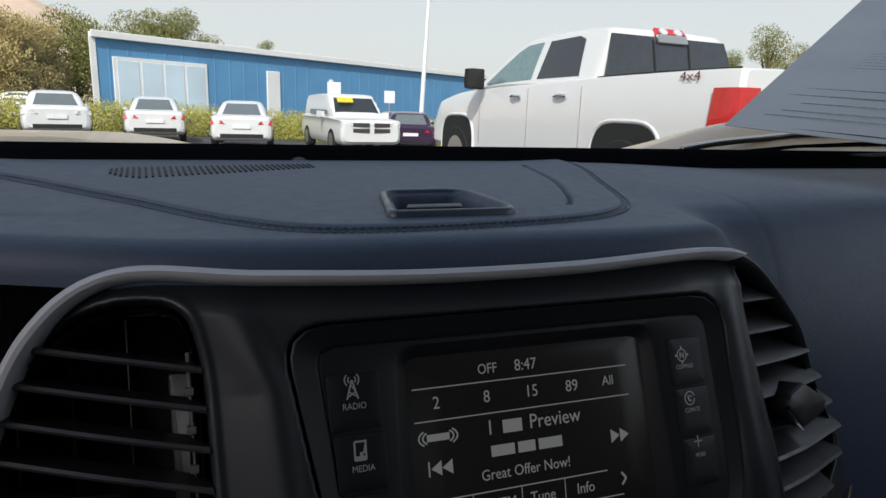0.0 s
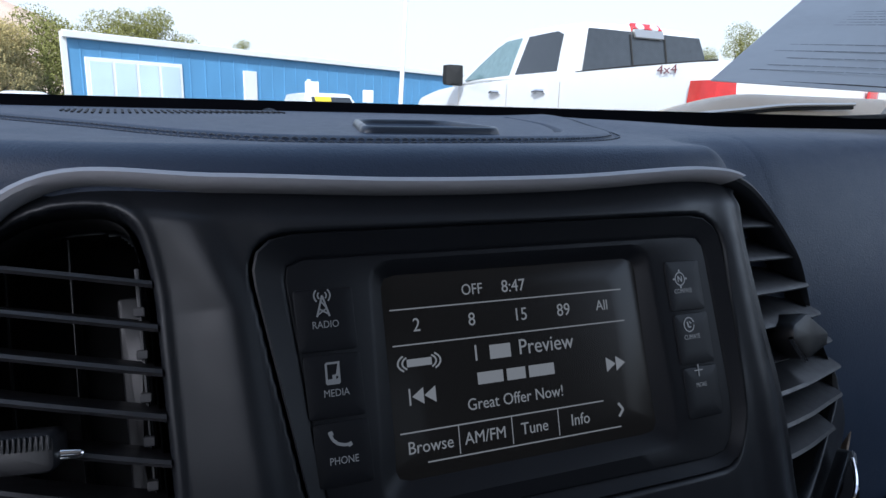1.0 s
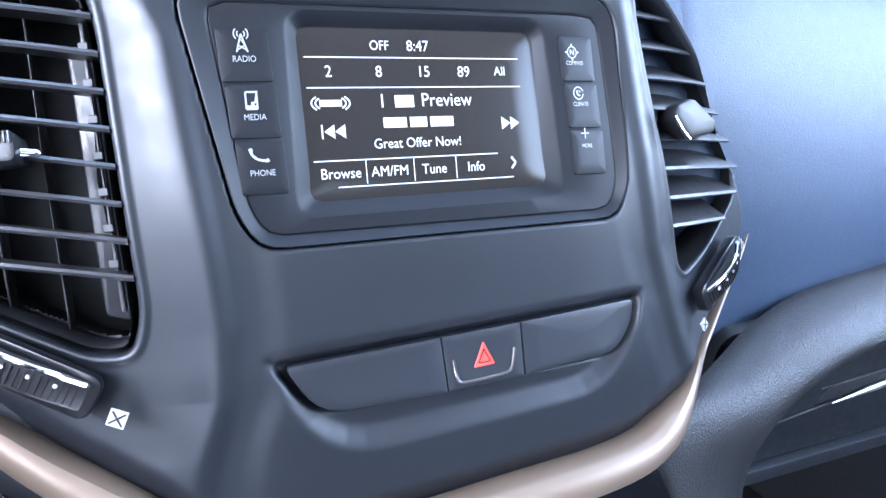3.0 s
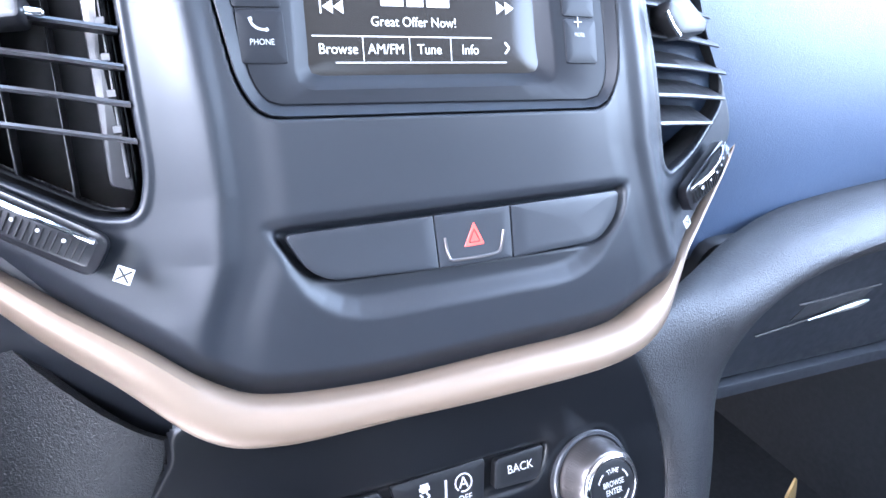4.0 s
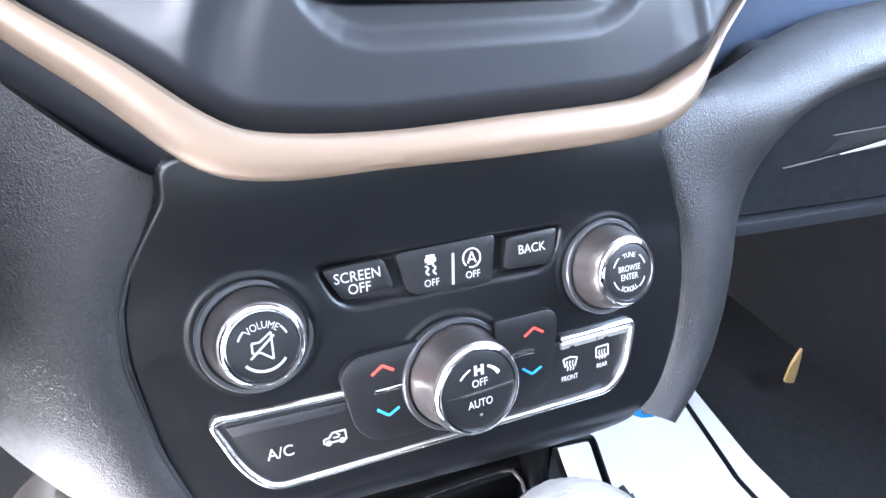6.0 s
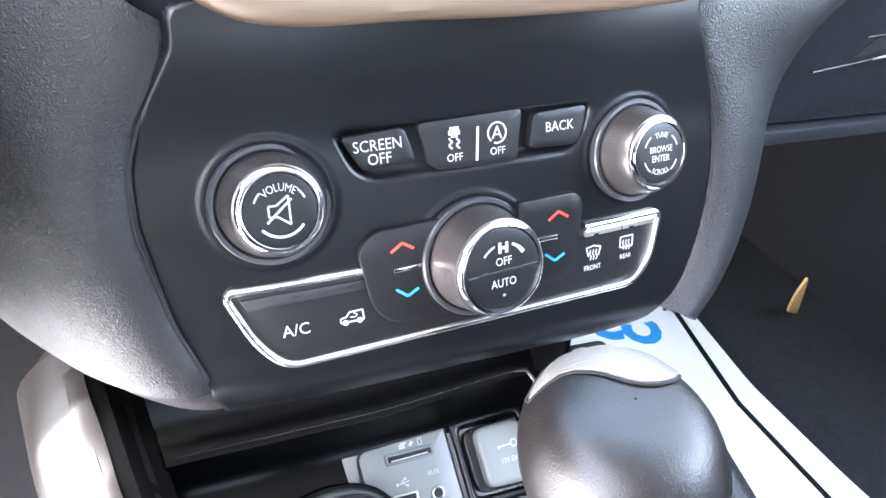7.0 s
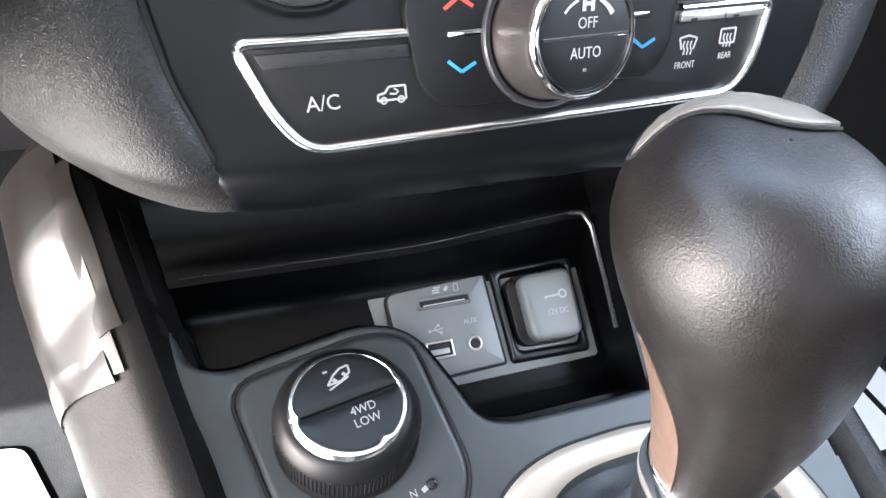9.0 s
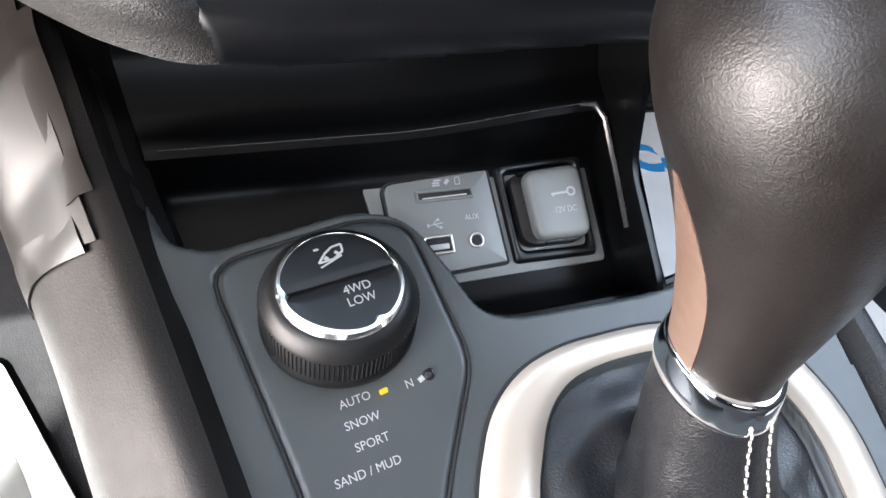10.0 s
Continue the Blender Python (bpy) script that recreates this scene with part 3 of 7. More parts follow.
part("tab_edge", tube([stack_map(*p, 0.0030) for p in ((0.1290, -0.0290), (0.1335, -0.0350), (0.1395, -0.0400))], 0.0010), M_CHROME, tab2, "chrome edge")


def thumb_wheel(a, b, width, name, label):
    """A ribbed vent wheel standing half out of its slot from a to b."""
    w = thing(name, label, "thumb wheel", "vent thumb wheels")
    a, b = np.array(a), np.array(b)
    t = (b - a) / np.linalg.norm(b - a)
    nn = np.array((-t[1], t[0]))
    L = np.linalg.norm(b - a)
    part("slot", slab(rounded([a - nn * width * 0.75 - t * 0.004, b - nn * width * 0.75 + t * 0.004, b + nn * width * 0.75 + t * 0.004, a + nn * width * 0.75 - t * 0.004], width * 0.5), stack_map, -0.004, 0.0032, 0.001), M_GLOSS, w, "dark slot")
    rows = []
    for k in range(25):
        s = k / 24
        c = a + t * L * s
        lift = 0.0035 + 0.0065 * math.sin(math.pi * s)
        rows.append([stack_map(*(c + nn * width * q), lift + d) for q, d in ((-0.5, -0.006), (-0.48, -0.0008), (-0.40, 0), (0.40, 0), (0.48, -0.0008), (0.5, -0.006))])
    part("wheel", loft(rows), M_VENT, w, "black wheel")
    edge = [stack_map(*(a + t * L * s + nn * width * 0.44), 0.0037 + 0.0065 * math.sin(math.pi * s)) for s in np.linspace(0.02, 0.98, 20)]
    part("chrome_edge", tube(edge, 0.0011), M_CHROME, w, "chrome edge")
    for k in range(22):
        s = (k + 0.7) / 23
        c = a + t * L * s
        lift = 0.0036 + 0.0065 * math.sin(math.pi * s)
        o = np.array([c - nn * width * 0.38 - t * 0.0003, c - nn * width * 0.38 + t * 0.0003, c + nn * width * 0.25 + t * 0.0003, c + nn * width * 0.25 - t * 0.0003])
        part("rib", slab(o, stack_map, lift - 0.001, lift + 0.0005, 0.0001, 1, 1), M_RUBBER, w)
    for k in range(5):
        s = 0.18 + 0.16 * k
        c = a + t * L * s + nn * width * 0.1
        lift = 0.0042 + 0.0065 * math.sin(math.pi * s)
        part("dot", slab(circle(c[0], c[1], 0.0008 + (0.0004 if k == 0 else 0), n=10), stack_map, lift - 0.001, lift + 0.0003, 0.0001, 1, 1), M_WHITE, w, "white dot")
    return w


thumb_wheel((-0.186, -0.0935), (-0.1365, -0.1225), 0.0115, "vent_thumb_wheel", "ribbed black vent wheel with chrome edge and white dots")
thumb_wheel((0.1585, -0.1235), (0.1955, -0.0995), 0.011, "vent_thumb_wheel", "small black vent wheel with bright chrome edge")


def closed_mark(cu, cv, s, turn):
    m = thing("vent_closed_mark", "small white printed crossed square beside a vent wheel", "printed mark", "vent marks")
    c, k = math.cos(radians(turn)), math.sin(radians(turn))
    P = lambda x, y: (cu + s * (x * c - y * k), cv + s * (x * k + y * c))
    part("square", slab(np.array([P(-1, -1), P(1, -1), P(1, 1), P(-1, 1)]), stack_map, 0.0024, 0.0036, 0.0001, 1, 1), M_WHITE, m, "white square")
    bars([(*P(-0.75, -0.75), *P(0.75, 0.75), s * 0.22), (*P(-0.75, 0.75), *P(0.75, -0.75), s * 0.22)], stack_map, M_BUTTON, m, 0.0037, "cross")


closed_mark(-0.1265, -0.1315, 0.0032, -25)
closed_mark(0.1535, -0.1365, 0.0026, 35)
flow = thing("vent_open_mark", "three small pale printed lines above a vent wheel", "printed mark", "vent marks")
bars([(0.197 + 0.003 * k, -0.093 - 0.0015 * k, 0.199 + 0.003 * k, -0.099 - 0.0015 * k, 0.0009) for k in range(3)], stack_map, M_WHITE, flow, 0.0028, "lines")

# screen unit
unit = thing("touch_screen_unit", "gloss-black radio touch screen with lit menu and side keys", "touch screen")
SC = np.array((0.0, -0.0255))
SCREEN_O = rounded([(-0.0495, -0.0580), (0.0560, -0.0575), (0.0545, 0.0105), (-0.0495, 0.0105)], 0.0045, 6)
LIP_O = rounded([(-0.0560, -0.0640), (0.0640, -0.0635), (0.0590, 0.0150), (-0.0545, 0.0150)], 0.007, 6)
FW = -0.0046
a0, a1, a2, a2b, a3 = (by_angle(o, SC, 120) for o in (inset(BEZEL, 0.0003), FACE, inset(LIP_O, -0.0008), inset(LIP_O, 0.0012), SCREEN_O))
a0b, a1b = a0 * 0.93 + a1 * 0.07, a0 * 0.10 + a1 * 0.90
part("surround", loft([[stack_map(u, v, w) for u, v in o] for o, w in ((a0, -0.013), (a0, -0.0014), (a0b, -0.0010), (a1b, FW + 0.0003), (a1, FW), (inset(a1, 0.001), FW - 0.0012))], closed=True), M_BEZEL, unit, "sloping dark surround")
part("bezel", loft([[stack_map(u, v, w) for u, v in o] for o, w in ((inset(a1, 0.0006), -0.012), (inset(a1, 0.0006), FW - 0.0008), (inset(a1, 0.0012), FW - 0.0002), (a2, FW), (a2b, FW - 0.0012), (a3, -0.0098), (a3, -0.012))], closed=True), M_BEZEL, unit, "black bezel with sunken screen edge")
display = part("display", slab(inset(SCREEN_O, -0.0006), stack_map, -0.0125, -0.0095, 0.0002, 4), M_SCREEN, unit, "lit dark grey display")
for col in (-1, 1):
    for k in range(3):
        if col < 0:
            u0, u1 = (-0.0800 + 0.0016 * k, -0.0610 + 0.0010 * k)
        else:
            u0, u1 = (0.0655 + 0.0012 * k, 0.0835 + 0.0012 * k)
        v1, v0 = 0.0078 - 0.0212 * k, -0.0122 - 0.0212 * k
        part("side_key", slab(rounded([(u0 + 0.0008, v0), (u1 + 0.0006, v0), (u1, v1), (u0, v1)], 0.0015), stack_map, FW - 0.002, FW + 0.0005, 0.0004, 2), M_BEZEL, unit, "black touch key")

# switch strip
STRIP_MAP = lambda u, v, w: stack_map(u, v + 0.0036, w)
strip = thing("switch_strip", "dark switch strip with red hazard triangle under the screen", "switch panel")
for name, pts, rr in (("blank_switch", [(-0.0665, -0.1255), (-0.0010, -0.1230), (0.0006, -0.1470), (-0.0545, -0.1465)], [0.004, 0.0005, 0.0005, 0.014]),
                      ("hazard_switch", [(-0.0006, -0.1229), (0.0372, -0.1215), (0.0378, -0.1460), (0.0010, -0.1470)], 0.0005),
                      ("blank_switch", [(0.0378, -0.1215), (0.1010, -0.1190), (0.0990, -0.1310), (0.0880, -0.1430), (0.0384, -0.1460)], [0.0005, 0.004, 0.010, 0.012, 0.0005])):
    q = part(name, slab(rounded(pts, rr), STRIP_MAP, -0.0075, -0.0012, 0.0007, 4), M_FASCIA, strip)
    if name == "hazard_switch":
        hazard = q
tri = np.array([(0.0135, -0.1385), (0.0235, -0.1380), (0.0185, -0.1275)])
part("triangle", slab(rounded(tri, 0.0006), STRIP_MAP, -0.0013, -0.0009, 0.0001, 1, 1), M_RED, hazard, "red warning triangle")
bars([(*tri[0] * 0.55 + tri.mean(0) * 0.45, *tri[1] * 0.55 + tri.mean(0) * 0.45, 0.0005), (*tri[1] * 0.55 + tri.mean(0) * 0.45, *tri[2] * 0.55 + tri.mean(0) * 0.45, 0.0005), (*tri[2] * 0.55 + tri.mean(0) * 0.45, *tri[0] * 0.55 + tri.mean(0) * 0.45, 0.0005)], STRIP_MAP, M_BUTTON, hazard, -0.0008, "inner_line")
part("finger_lip", tube([STRIP_MAP(*p, -0.0008) for p in spline([(0.0040, -0.1335), (0.0055, -0.1425), (0.0090, -0.1440), (0.0270, -0.1432), (0.0315, -0.1410), (0.0335, -0.1325)], 24)], 0.0007), M_SKIRT, hazard, "grey finger lip")


# menu on the display, all at its glass
DW = -0.0093
MENU = lambda u, v, w: stack_map(u, v + 0.0036, w)


def menu(t, size, u, v, squeeze=0.9):
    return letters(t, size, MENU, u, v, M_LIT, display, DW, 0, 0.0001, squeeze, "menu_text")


menu("OFF", 0.0056, -0.0163, 0.0000, 0.85)
menu("8:47", 0.0064, 0.0003, 0.0000)
for t, u in (("2", -0.0383), ("8", -0.0175), ("15", 0.0020), ("89", 0.0203), ("All", 0.0375)):
    menu(t, 0.0066 if t != "All" else 0.0056, u, -0.0107 + 0.0003 * (t == "All"))
menu("1", 0.0080, -0.0172, -0.0228)
menu("Preview", 0.0080, 0.0113, -0.0226)
menu("Great Offer Now!", 0.0058, -0.0030, -0.0402)
for t, u in (("Browse", -0.0370), ("AM/FM", -0.0165), ("Tune", 0.0030), ("Info", 0.0223)):
    menu(t, 0.0060, u, -0.0515)
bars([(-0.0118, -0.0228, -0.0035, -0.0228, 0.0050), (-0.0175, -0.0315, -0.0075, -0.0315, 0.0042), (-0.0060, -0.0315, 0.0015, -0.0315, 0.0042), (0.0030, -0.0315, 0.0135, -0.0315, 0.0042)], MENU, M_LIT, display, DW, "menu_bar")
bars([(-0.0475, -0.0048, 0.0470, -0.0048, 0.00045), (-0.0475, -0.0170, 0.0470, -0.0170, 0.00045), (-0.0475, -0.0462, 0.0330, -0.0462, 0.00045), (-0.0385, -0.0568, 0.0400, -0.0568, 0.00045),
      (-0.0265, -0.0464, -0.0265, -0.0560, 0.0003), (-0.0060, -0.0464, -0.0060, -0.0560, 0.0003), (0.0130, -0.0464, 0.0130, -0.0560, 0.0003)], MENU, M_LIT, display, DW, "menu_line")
# station mark as plain shape, skip arrows and chevron
logo = []
for s in (-1, 1):
    for k in range(2):
        rr = 0.0062 + 0.0016 * k
        logo += stroke([(-0.0385 + s * rr * math.cos(a), -0.0232 + 0.0042 * math.sin(a) * (0.7 + 0.2 * k)) for a in np.linspace(-0.75, 0.75, 6)], 0.0006)
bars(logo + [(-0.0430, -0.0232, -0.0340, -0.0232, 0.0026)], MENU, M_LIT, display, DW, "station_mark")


def skip(cu, cv, s):
    for k in range(2):
        x = cu + s * (k - 0.5) * 0.0044
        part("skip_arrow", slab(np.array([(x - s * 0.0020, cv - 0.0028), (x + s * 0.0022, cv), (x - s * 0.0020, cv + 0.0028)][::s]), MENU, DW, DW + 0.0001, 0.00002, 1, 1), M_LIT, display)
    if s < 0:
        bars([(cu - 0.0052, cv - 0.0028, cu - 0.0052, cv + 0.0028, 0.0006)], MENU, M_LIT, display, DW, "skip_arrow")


skip(-0.0378, -0.0345, -1)
skip(0.0405, -0.0330, 1)
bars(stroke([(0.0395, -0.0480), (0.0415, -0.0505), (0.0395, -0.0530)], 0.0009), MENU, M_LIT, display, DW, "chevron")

# side key icons and words
KW = FW + 0.0006
KEY_MAP = lambda u, v, w: stack_map(u + 0.001 * (u > 0), v + 0.0002, w)


def key_word(t, u, v):
    letters(t, 0.0033, KEY_MAP, u, v, M_ICON, unit, KW, 0, 0.0001, 0.85, "key_word")


def icon(rows):
    bars(rows, KEY_MAP, M_ICON, unit, KW, "key_icon")


for t, u, v in (("RADIO", -0.0703, -0.0040), ("MEDIA", -0.0685, -0.0258), ("PHONE", -0.0677, -0.0468)):
    key_word(t, u, v)
for t, u, v in (("COMPASS", 0.0722, -0.0045), ("CLIMATE", 0.0737, -0.0230), ("MORE", 0.0752, -0.0420)):
    letters(t, 0.0026, KEY_MAP, u, v, M_ICON, unit, KW, 0, 0.0001, 0.8, "key_word")
ru, rv = -0.0708, 0.0020
icon([(ru - 0.0020, rv - 0.0034, ru, rv + 0.0034, 0.0006), (ru + 0.0020, rv - 0.0034, ru, rv + 0.0034, 0.0006), (ru - 0.0012, rv - 0.0008, ru + 0.0016, rv - 0.0026, 0.0005), (ru + 0.0012, rv - 0.0008, ru - 0.0016, rv - 0.0026, 0.0005), (ru - 0.0006, rv + 0.0018, ru + 0.0012, rv - 0.0008, 0.0004)]
     + [r for s in (-1, 1) for k in range(2) for r in stroke([(ru + s * (0.0014 + 0.0012 * k) * math.cos(a), rv + 0.0034 + (0.0014 + 0.0012 * k) * math.sin(a)) for a in np.linspace(-0.8, 0.8, 5)], 0.0005)])
mu, mv = -0.0693, -0.0195
icon(stroke([(mu - 0.0020, mv - 0.0032), (mu + 0.0020, mv - 0.0032), (mu + 0.0020, mv + 0.0032), (mu - 0.0020, mv + 0.0032), (mu - 0.0020, mv - 0.0032)], 0.0007) + [(mu + 0.0012, mv - 0.0010, mu + 0.0022, mv + 0.0036, 0.0006), (mu - 0.0002, mv - 0.0012, mu + 0.0010, mv - 0.0012, 0.0014), (mu - 0.0020, mv - 0.0024, mu + 0.0020, mv - 0.0024, 0.0012)])
pu, pv = -0.0685, -0.0403
icon(stroke([(pu - 0.0030, pv + 0.0018), (pu - 0.0024, pv + 0.0002), (pu - 0.0008, pv - 0.0012), (pu + 0.0012, pv - 0.0018), (pu + 0.0030, pv - 0.0018)], 0.0010) + [(pu - 0.0036, pv + 0.0020, pu - 0.0022, pv + 0.0024, 0.0014), (pu + 0.0026, pv - 0.0012, pu + 0.0032, pv - 0.0024, 0.0014)])
cu, cv = 0.0712, 0.0004
icon(stroke([(cu + 0.0024 * math.cos(a), cv + 0.0026 * math.sin(a)) for a in np.linspace(0, 2 * math.pi, 13)], 0.0005) + [(cu - 0.0009, cv - 0.0012, cu - 0.0009, cv + 0.0012, 0.0005), (cu + 0.0009, cv - 0.0012, cu + 0.0009, cv + 0.0012, 0.0005), (cu - 0.0009, cv + 0.0012, cu + 0.0009, cv - 0.0012, 0.0005)] + [(cu + d * 0.0026, cv + e * 0.0028, cu + d * 0.0036, cv + e * 0.0038, 0.0008) for d, e in ((1, 0), (-1, 0), (0, 1), (0, -1))])
cu, cv = 0.0728, -0.0180
icon(stroke([(cu + 0.0026 * math.cos(a), cv + 0.0028 * math.sin(a)) for a in np.linspace(0.3, 2 * math.pi - 0.1, 12)], 0.0005) + [(cu - 0.0008, cv + 0.0012, cu - 0.0004, cv - 0.0010, 0.0008), (cu - 0.0004, cv - 0.0010, cu + 0.0010, cv - 0.0010, 0.0006), (cu + 0.0002, cv + 0.0012, cu + 0.0012, cv + 0.0004, 0.0005)])
cu, cv = 0.0745, -0.0362
icon([(cu - 0.0022, cv, cu + 0.0022, cv, 0.0005), (cu, cv - 0.0024, cu, cv + 0.0024, 0.0005)])


# ---- climate panel ----
PANEL_O = spline([(-0.108, 0.1100), (-0.1225, 0.0900), (-0.1385, 0.063), (-0.1462, 0.042), (-0.1470, 0.019), (-0.1395, -0.022), (-0.1235, -0.067), (-0.110, -0.080), (0.0, -0.076), (0.100, -0.0715),
                  (0.1220, -0.0600), (0.1366, -0.0440), (0.1480, -0.0110), (0.1505, 0.0240), (0.1435, 0.0595), (0.1265, 0.0960), (0.112, 0.1120), (0.0, 0.108)], 160, True)
RECESS = rounded([(-0.0625, 0.0560), (0.0655, 0.0610), (0.0640, 0.0480), (0.0560, 0.0370), (-0.0520, 0.0320)], [0.005, 0.005, 0.006, 0.012, 0.012])
KNOBS = [(-0.0900, 0.0275, 0.0272), (0.0030, -0.0092, 0.0312), (0.0910, 0.0340, 0.0272)]
LEAN = [(0.10, 0.09), (0.11, 0.03), (0.08, 0.06)]


def panel_height(u, v):
    h = -0.004 * ease((0.001 - away(u, v, RECESS)) / 0.005)
    d = away(u, v, PANEL_O)
    h -= 0.003 * ease((d + 0.0022) / 0.0026)
    lo = np.maximum(0, -0.052 - v)
    h -= 26 * lo * lo
    h += 0.007 * ease((v - 0.045) / 0.06)
    for cu, cv, r in KNOBS:
        q = np.hypot(u - cu, v - cv)
        h += 0.0007 * ease(1 - np.abs(q - r) / 0.0024)
    return h


climate = thing("climate_panel", "black climate and radio control panel with chrome-edged knobs", "control panel")
grid_put("panel_body", relief(-0.150, 0.154, -0.085, 0.114, 0.0013, panel_map, panel_height, lambda u, v: away(u, v, PANEL_O) - 0.0008), M_PANEL, climate, "satin black panel")


def knob_axis(k):
    """The knobs stand slightly askew on the rounded panel."""
    return Vector((LEAN[k][0], -0.946 + 0.323 * LEAN[k][1], 0.323 + 0.946 * LEAN[k][1])).normalized()


def knob(k, name, label, r0, r1, h):
    """A turning knob: flange, groove, domed ribbed skirt, chrome ring and black cap."""
    cu, cv = KNOBS[k][:2]
    base = Vector(panel_map(cu, cv, 0.0))
    ax = knob_axis(k)
    kb = part(name, lathe([(r0, -0.004), (r0, 0.0030), (r0 - 0.0006, 0.0038), (r0 - 0.0022, 0.0038), (r0 - 0.0030, 0.0030), (r0 - 0.0034, 0.0012)], base, ax, 72), M_FLANGE, climate, label)
    rs = r0 - 0.0036
    part("skirt", lathe([(rs, -0.002), (rs, 0.0045), (rs - 0.0005, 0.0058), (rs - 0.0012, h * 0.45), (rs - 0.0022, h * 0.66), (0.55 * rs + 0.45 * r1, h * 0.82), (r1 + 0.0022, h * 0.925), (r1 + 0.0006, h * 0.96), (r1 - 0.001, h * 0.96)], base, ax, 72), M_SKIRT, kb, "ribbed satin grey skirt")
    ribs = []
    e1 = (Vector((1, 0, 0)) - ax * ax.x).normalized()
    e2 = ax.cross(e1)
    for i in range(90):
        a = 2 * math.pi * i / 90
        d = e1 * math.cos(a) + e2 * math.sin(a)
        t = e2 * math.cos(a) - e1 * math.sin(a)
        p0, p1 = base + ax * 0.0062 + d * (rs - 0.0008), base + ax * (h * 0.62) + d * (rs - 0.0022)
        vs = [p0 - t * 0.0003, p0 + t * 0.0003, p1 + t * 0.0003, p1 - t * 0.0003, p0 + d * 0.0003, p1 + d * 0.0003]
        ribs.append((vs, [(0, 4, 5, 3), (1, 2, 5, 4), (0, 1, 4), (2, 3, 5)]))
    part("ribbing", join(*ribs), M_SKIRT, kb, "fine ribs")
    part("chrome_ring", lathe([(r1 - 0.001, h * 0.90), (r1 + 0.0010, h * 0.945), (r1 + 0.0015, h * 0.955), (r1 + 0.0015, h * 0.985), (r1 + 0.0008, h * 1.02), (r1 - 0.0002, h * 1.045), (r1 - 0.0010, h * 1.045), (r1 - 0.0014, h * 0.98)], base, ax, 64), M_CHROME, kb, "bright chrome ring")
    cap = part("cap", lathe([(r1 - 0.0008, h * 0.92), (r1 - 0.0016, h * 1.01), (r1 - 0.0028, h * 1.022), (r1 * 0.5, h * 1.03), (0.0004, h * 1.03)], base, ax, 64), M_BUTTON, kb, "black cap")
    return cap, h * 1.032


cap_vol, w_vol = knob(0, "volume_knob", "volume knob with chrome ring", 0.0257, 0.0162, 0.0205)
cap_fan, w_fan = knob(1, "fan_knob", "large fan knob with chrome ring", 0.0294, 0.0210, 0.0250)
cap_tune, w_tune = knob(2, "tune_knob", "tuning knob with chrome ring", 0.0258, 0.0160, 0.0200)

# three keys in the upper recess
keys = {}
for name, pts in (("screen_off_key", [(-0.0590, 0.0530), (-0.0300, 0.0555), (-0.0250, 0.0400), (-0.0500, 0.0375)]),
                  ("stability_key", [(-0.0245, 0.0565), (0.0275, 0.0598), (0.0250, 0.0360), (0.0215, 0.0348), (-0.0150, 0.0345), (-0.0195, 0.0375)]),
                  ("back_key", [(0.0330, 0.0570), (0.0622, 0.0592), (0.0600, 0.0450), (0.0570, 0.0405), (0.0310, 0.0405)])):
    keys[name] = part(name, slab(rounded(pts, 0.0035), panel_map, -0.006, 0.0012, 0.0012, 3), M_BUTTON, climate, "black key")

# chrome-framed lower key cluster
CH = rounded([(-0.1145, -0.0100), (-0.103, -0.0095), (-0.0500, -0.0075), (0.0620, -0.0025), (0.1110, -0.0005), (0.1065, -0.026), (0.0960, -0.0385), (-0.0920, -0.0485), (-0.1030, -0.036)], [0.008, 0.02, 0.001, 0.001, 0.005, 0.01, 0.010, 0.010, 0.01], 6)
part("key_bed", slab(inset(CH, 0.001), panel_map, -0.003, 0.0012, 0.0005, 3), M_BUTTON, climate, "black key bed")
ch_path = [panel_map(*CH[i % len(CH)], 0.0012) for i in range(3 * 7 + 6, len(CH) + 2 * 7 + 1)]
part("chrome_frame", tube(ch_path, 0.0021, 12), M_RING, climate, "bright chrome frame")
part("heat_key", slab(rounded([(-0.0560, 0.0015), (-0.0490, 0.0105), (-0.0140, 0.0130), (-0.0100, -0.0345), (-0.0400, -0.0360), (-0.0500, -0.0270)], [0.004, 0.006, 0.002, 0.002, 0.008, 0.006]), panel_map, -0.001, 0.0044, 0.0012, 3), M_BUTTON, climate, "driver temperature rocker")
part("heat_key", slab(rounded([(0.0240, 0.0155), (0.0560, 0.0175), (0.0605, 0.0120), (0.0575, -0.0190), (0.0500, -0.0290), (0.0240, -0.0290)], [0.002, 0.007, 0.005, 0.010, 0.008, 0.002]), panel_map, -0.001, 0.0042, 0.0012, 3), M_BUTTON, climate, "passenger temperature rocker")
for a, b in (((-0.0395, -0.0088), (-0.0235, -0.0078)), ((0.0330, -0.0046), (0.0455, -0.0040))):
    part("rocker_bar", slab(rounded([(a[0], a[1] - 0.0011), (b[0], b[1] - 0.0011), (b[0], b[1] + 0.0011), (a[0], a[1] + 0.0011)], 0.0005), panel_map, 0.004, 0.0053, 0.0004), M_CHROME, climate, "chrome bar")
for p in ([(-0.1080, -0.0135), (-0.0530, -0.0115), (-0.0530, -0.0160), (-0.1050, -0.0190)], [(0.0630, -0.0045), (0.1075, -0.0028), (0.1072, -0.0062), (0.0630, -0.0080)]):
    part("light_bar", slab(rounded(p, 0.001), panel_map, 0.0005, 0.0028, 0.0006), M_SATIN if p[0][0] > 0 else M_VENT, climate, "indicator strip")

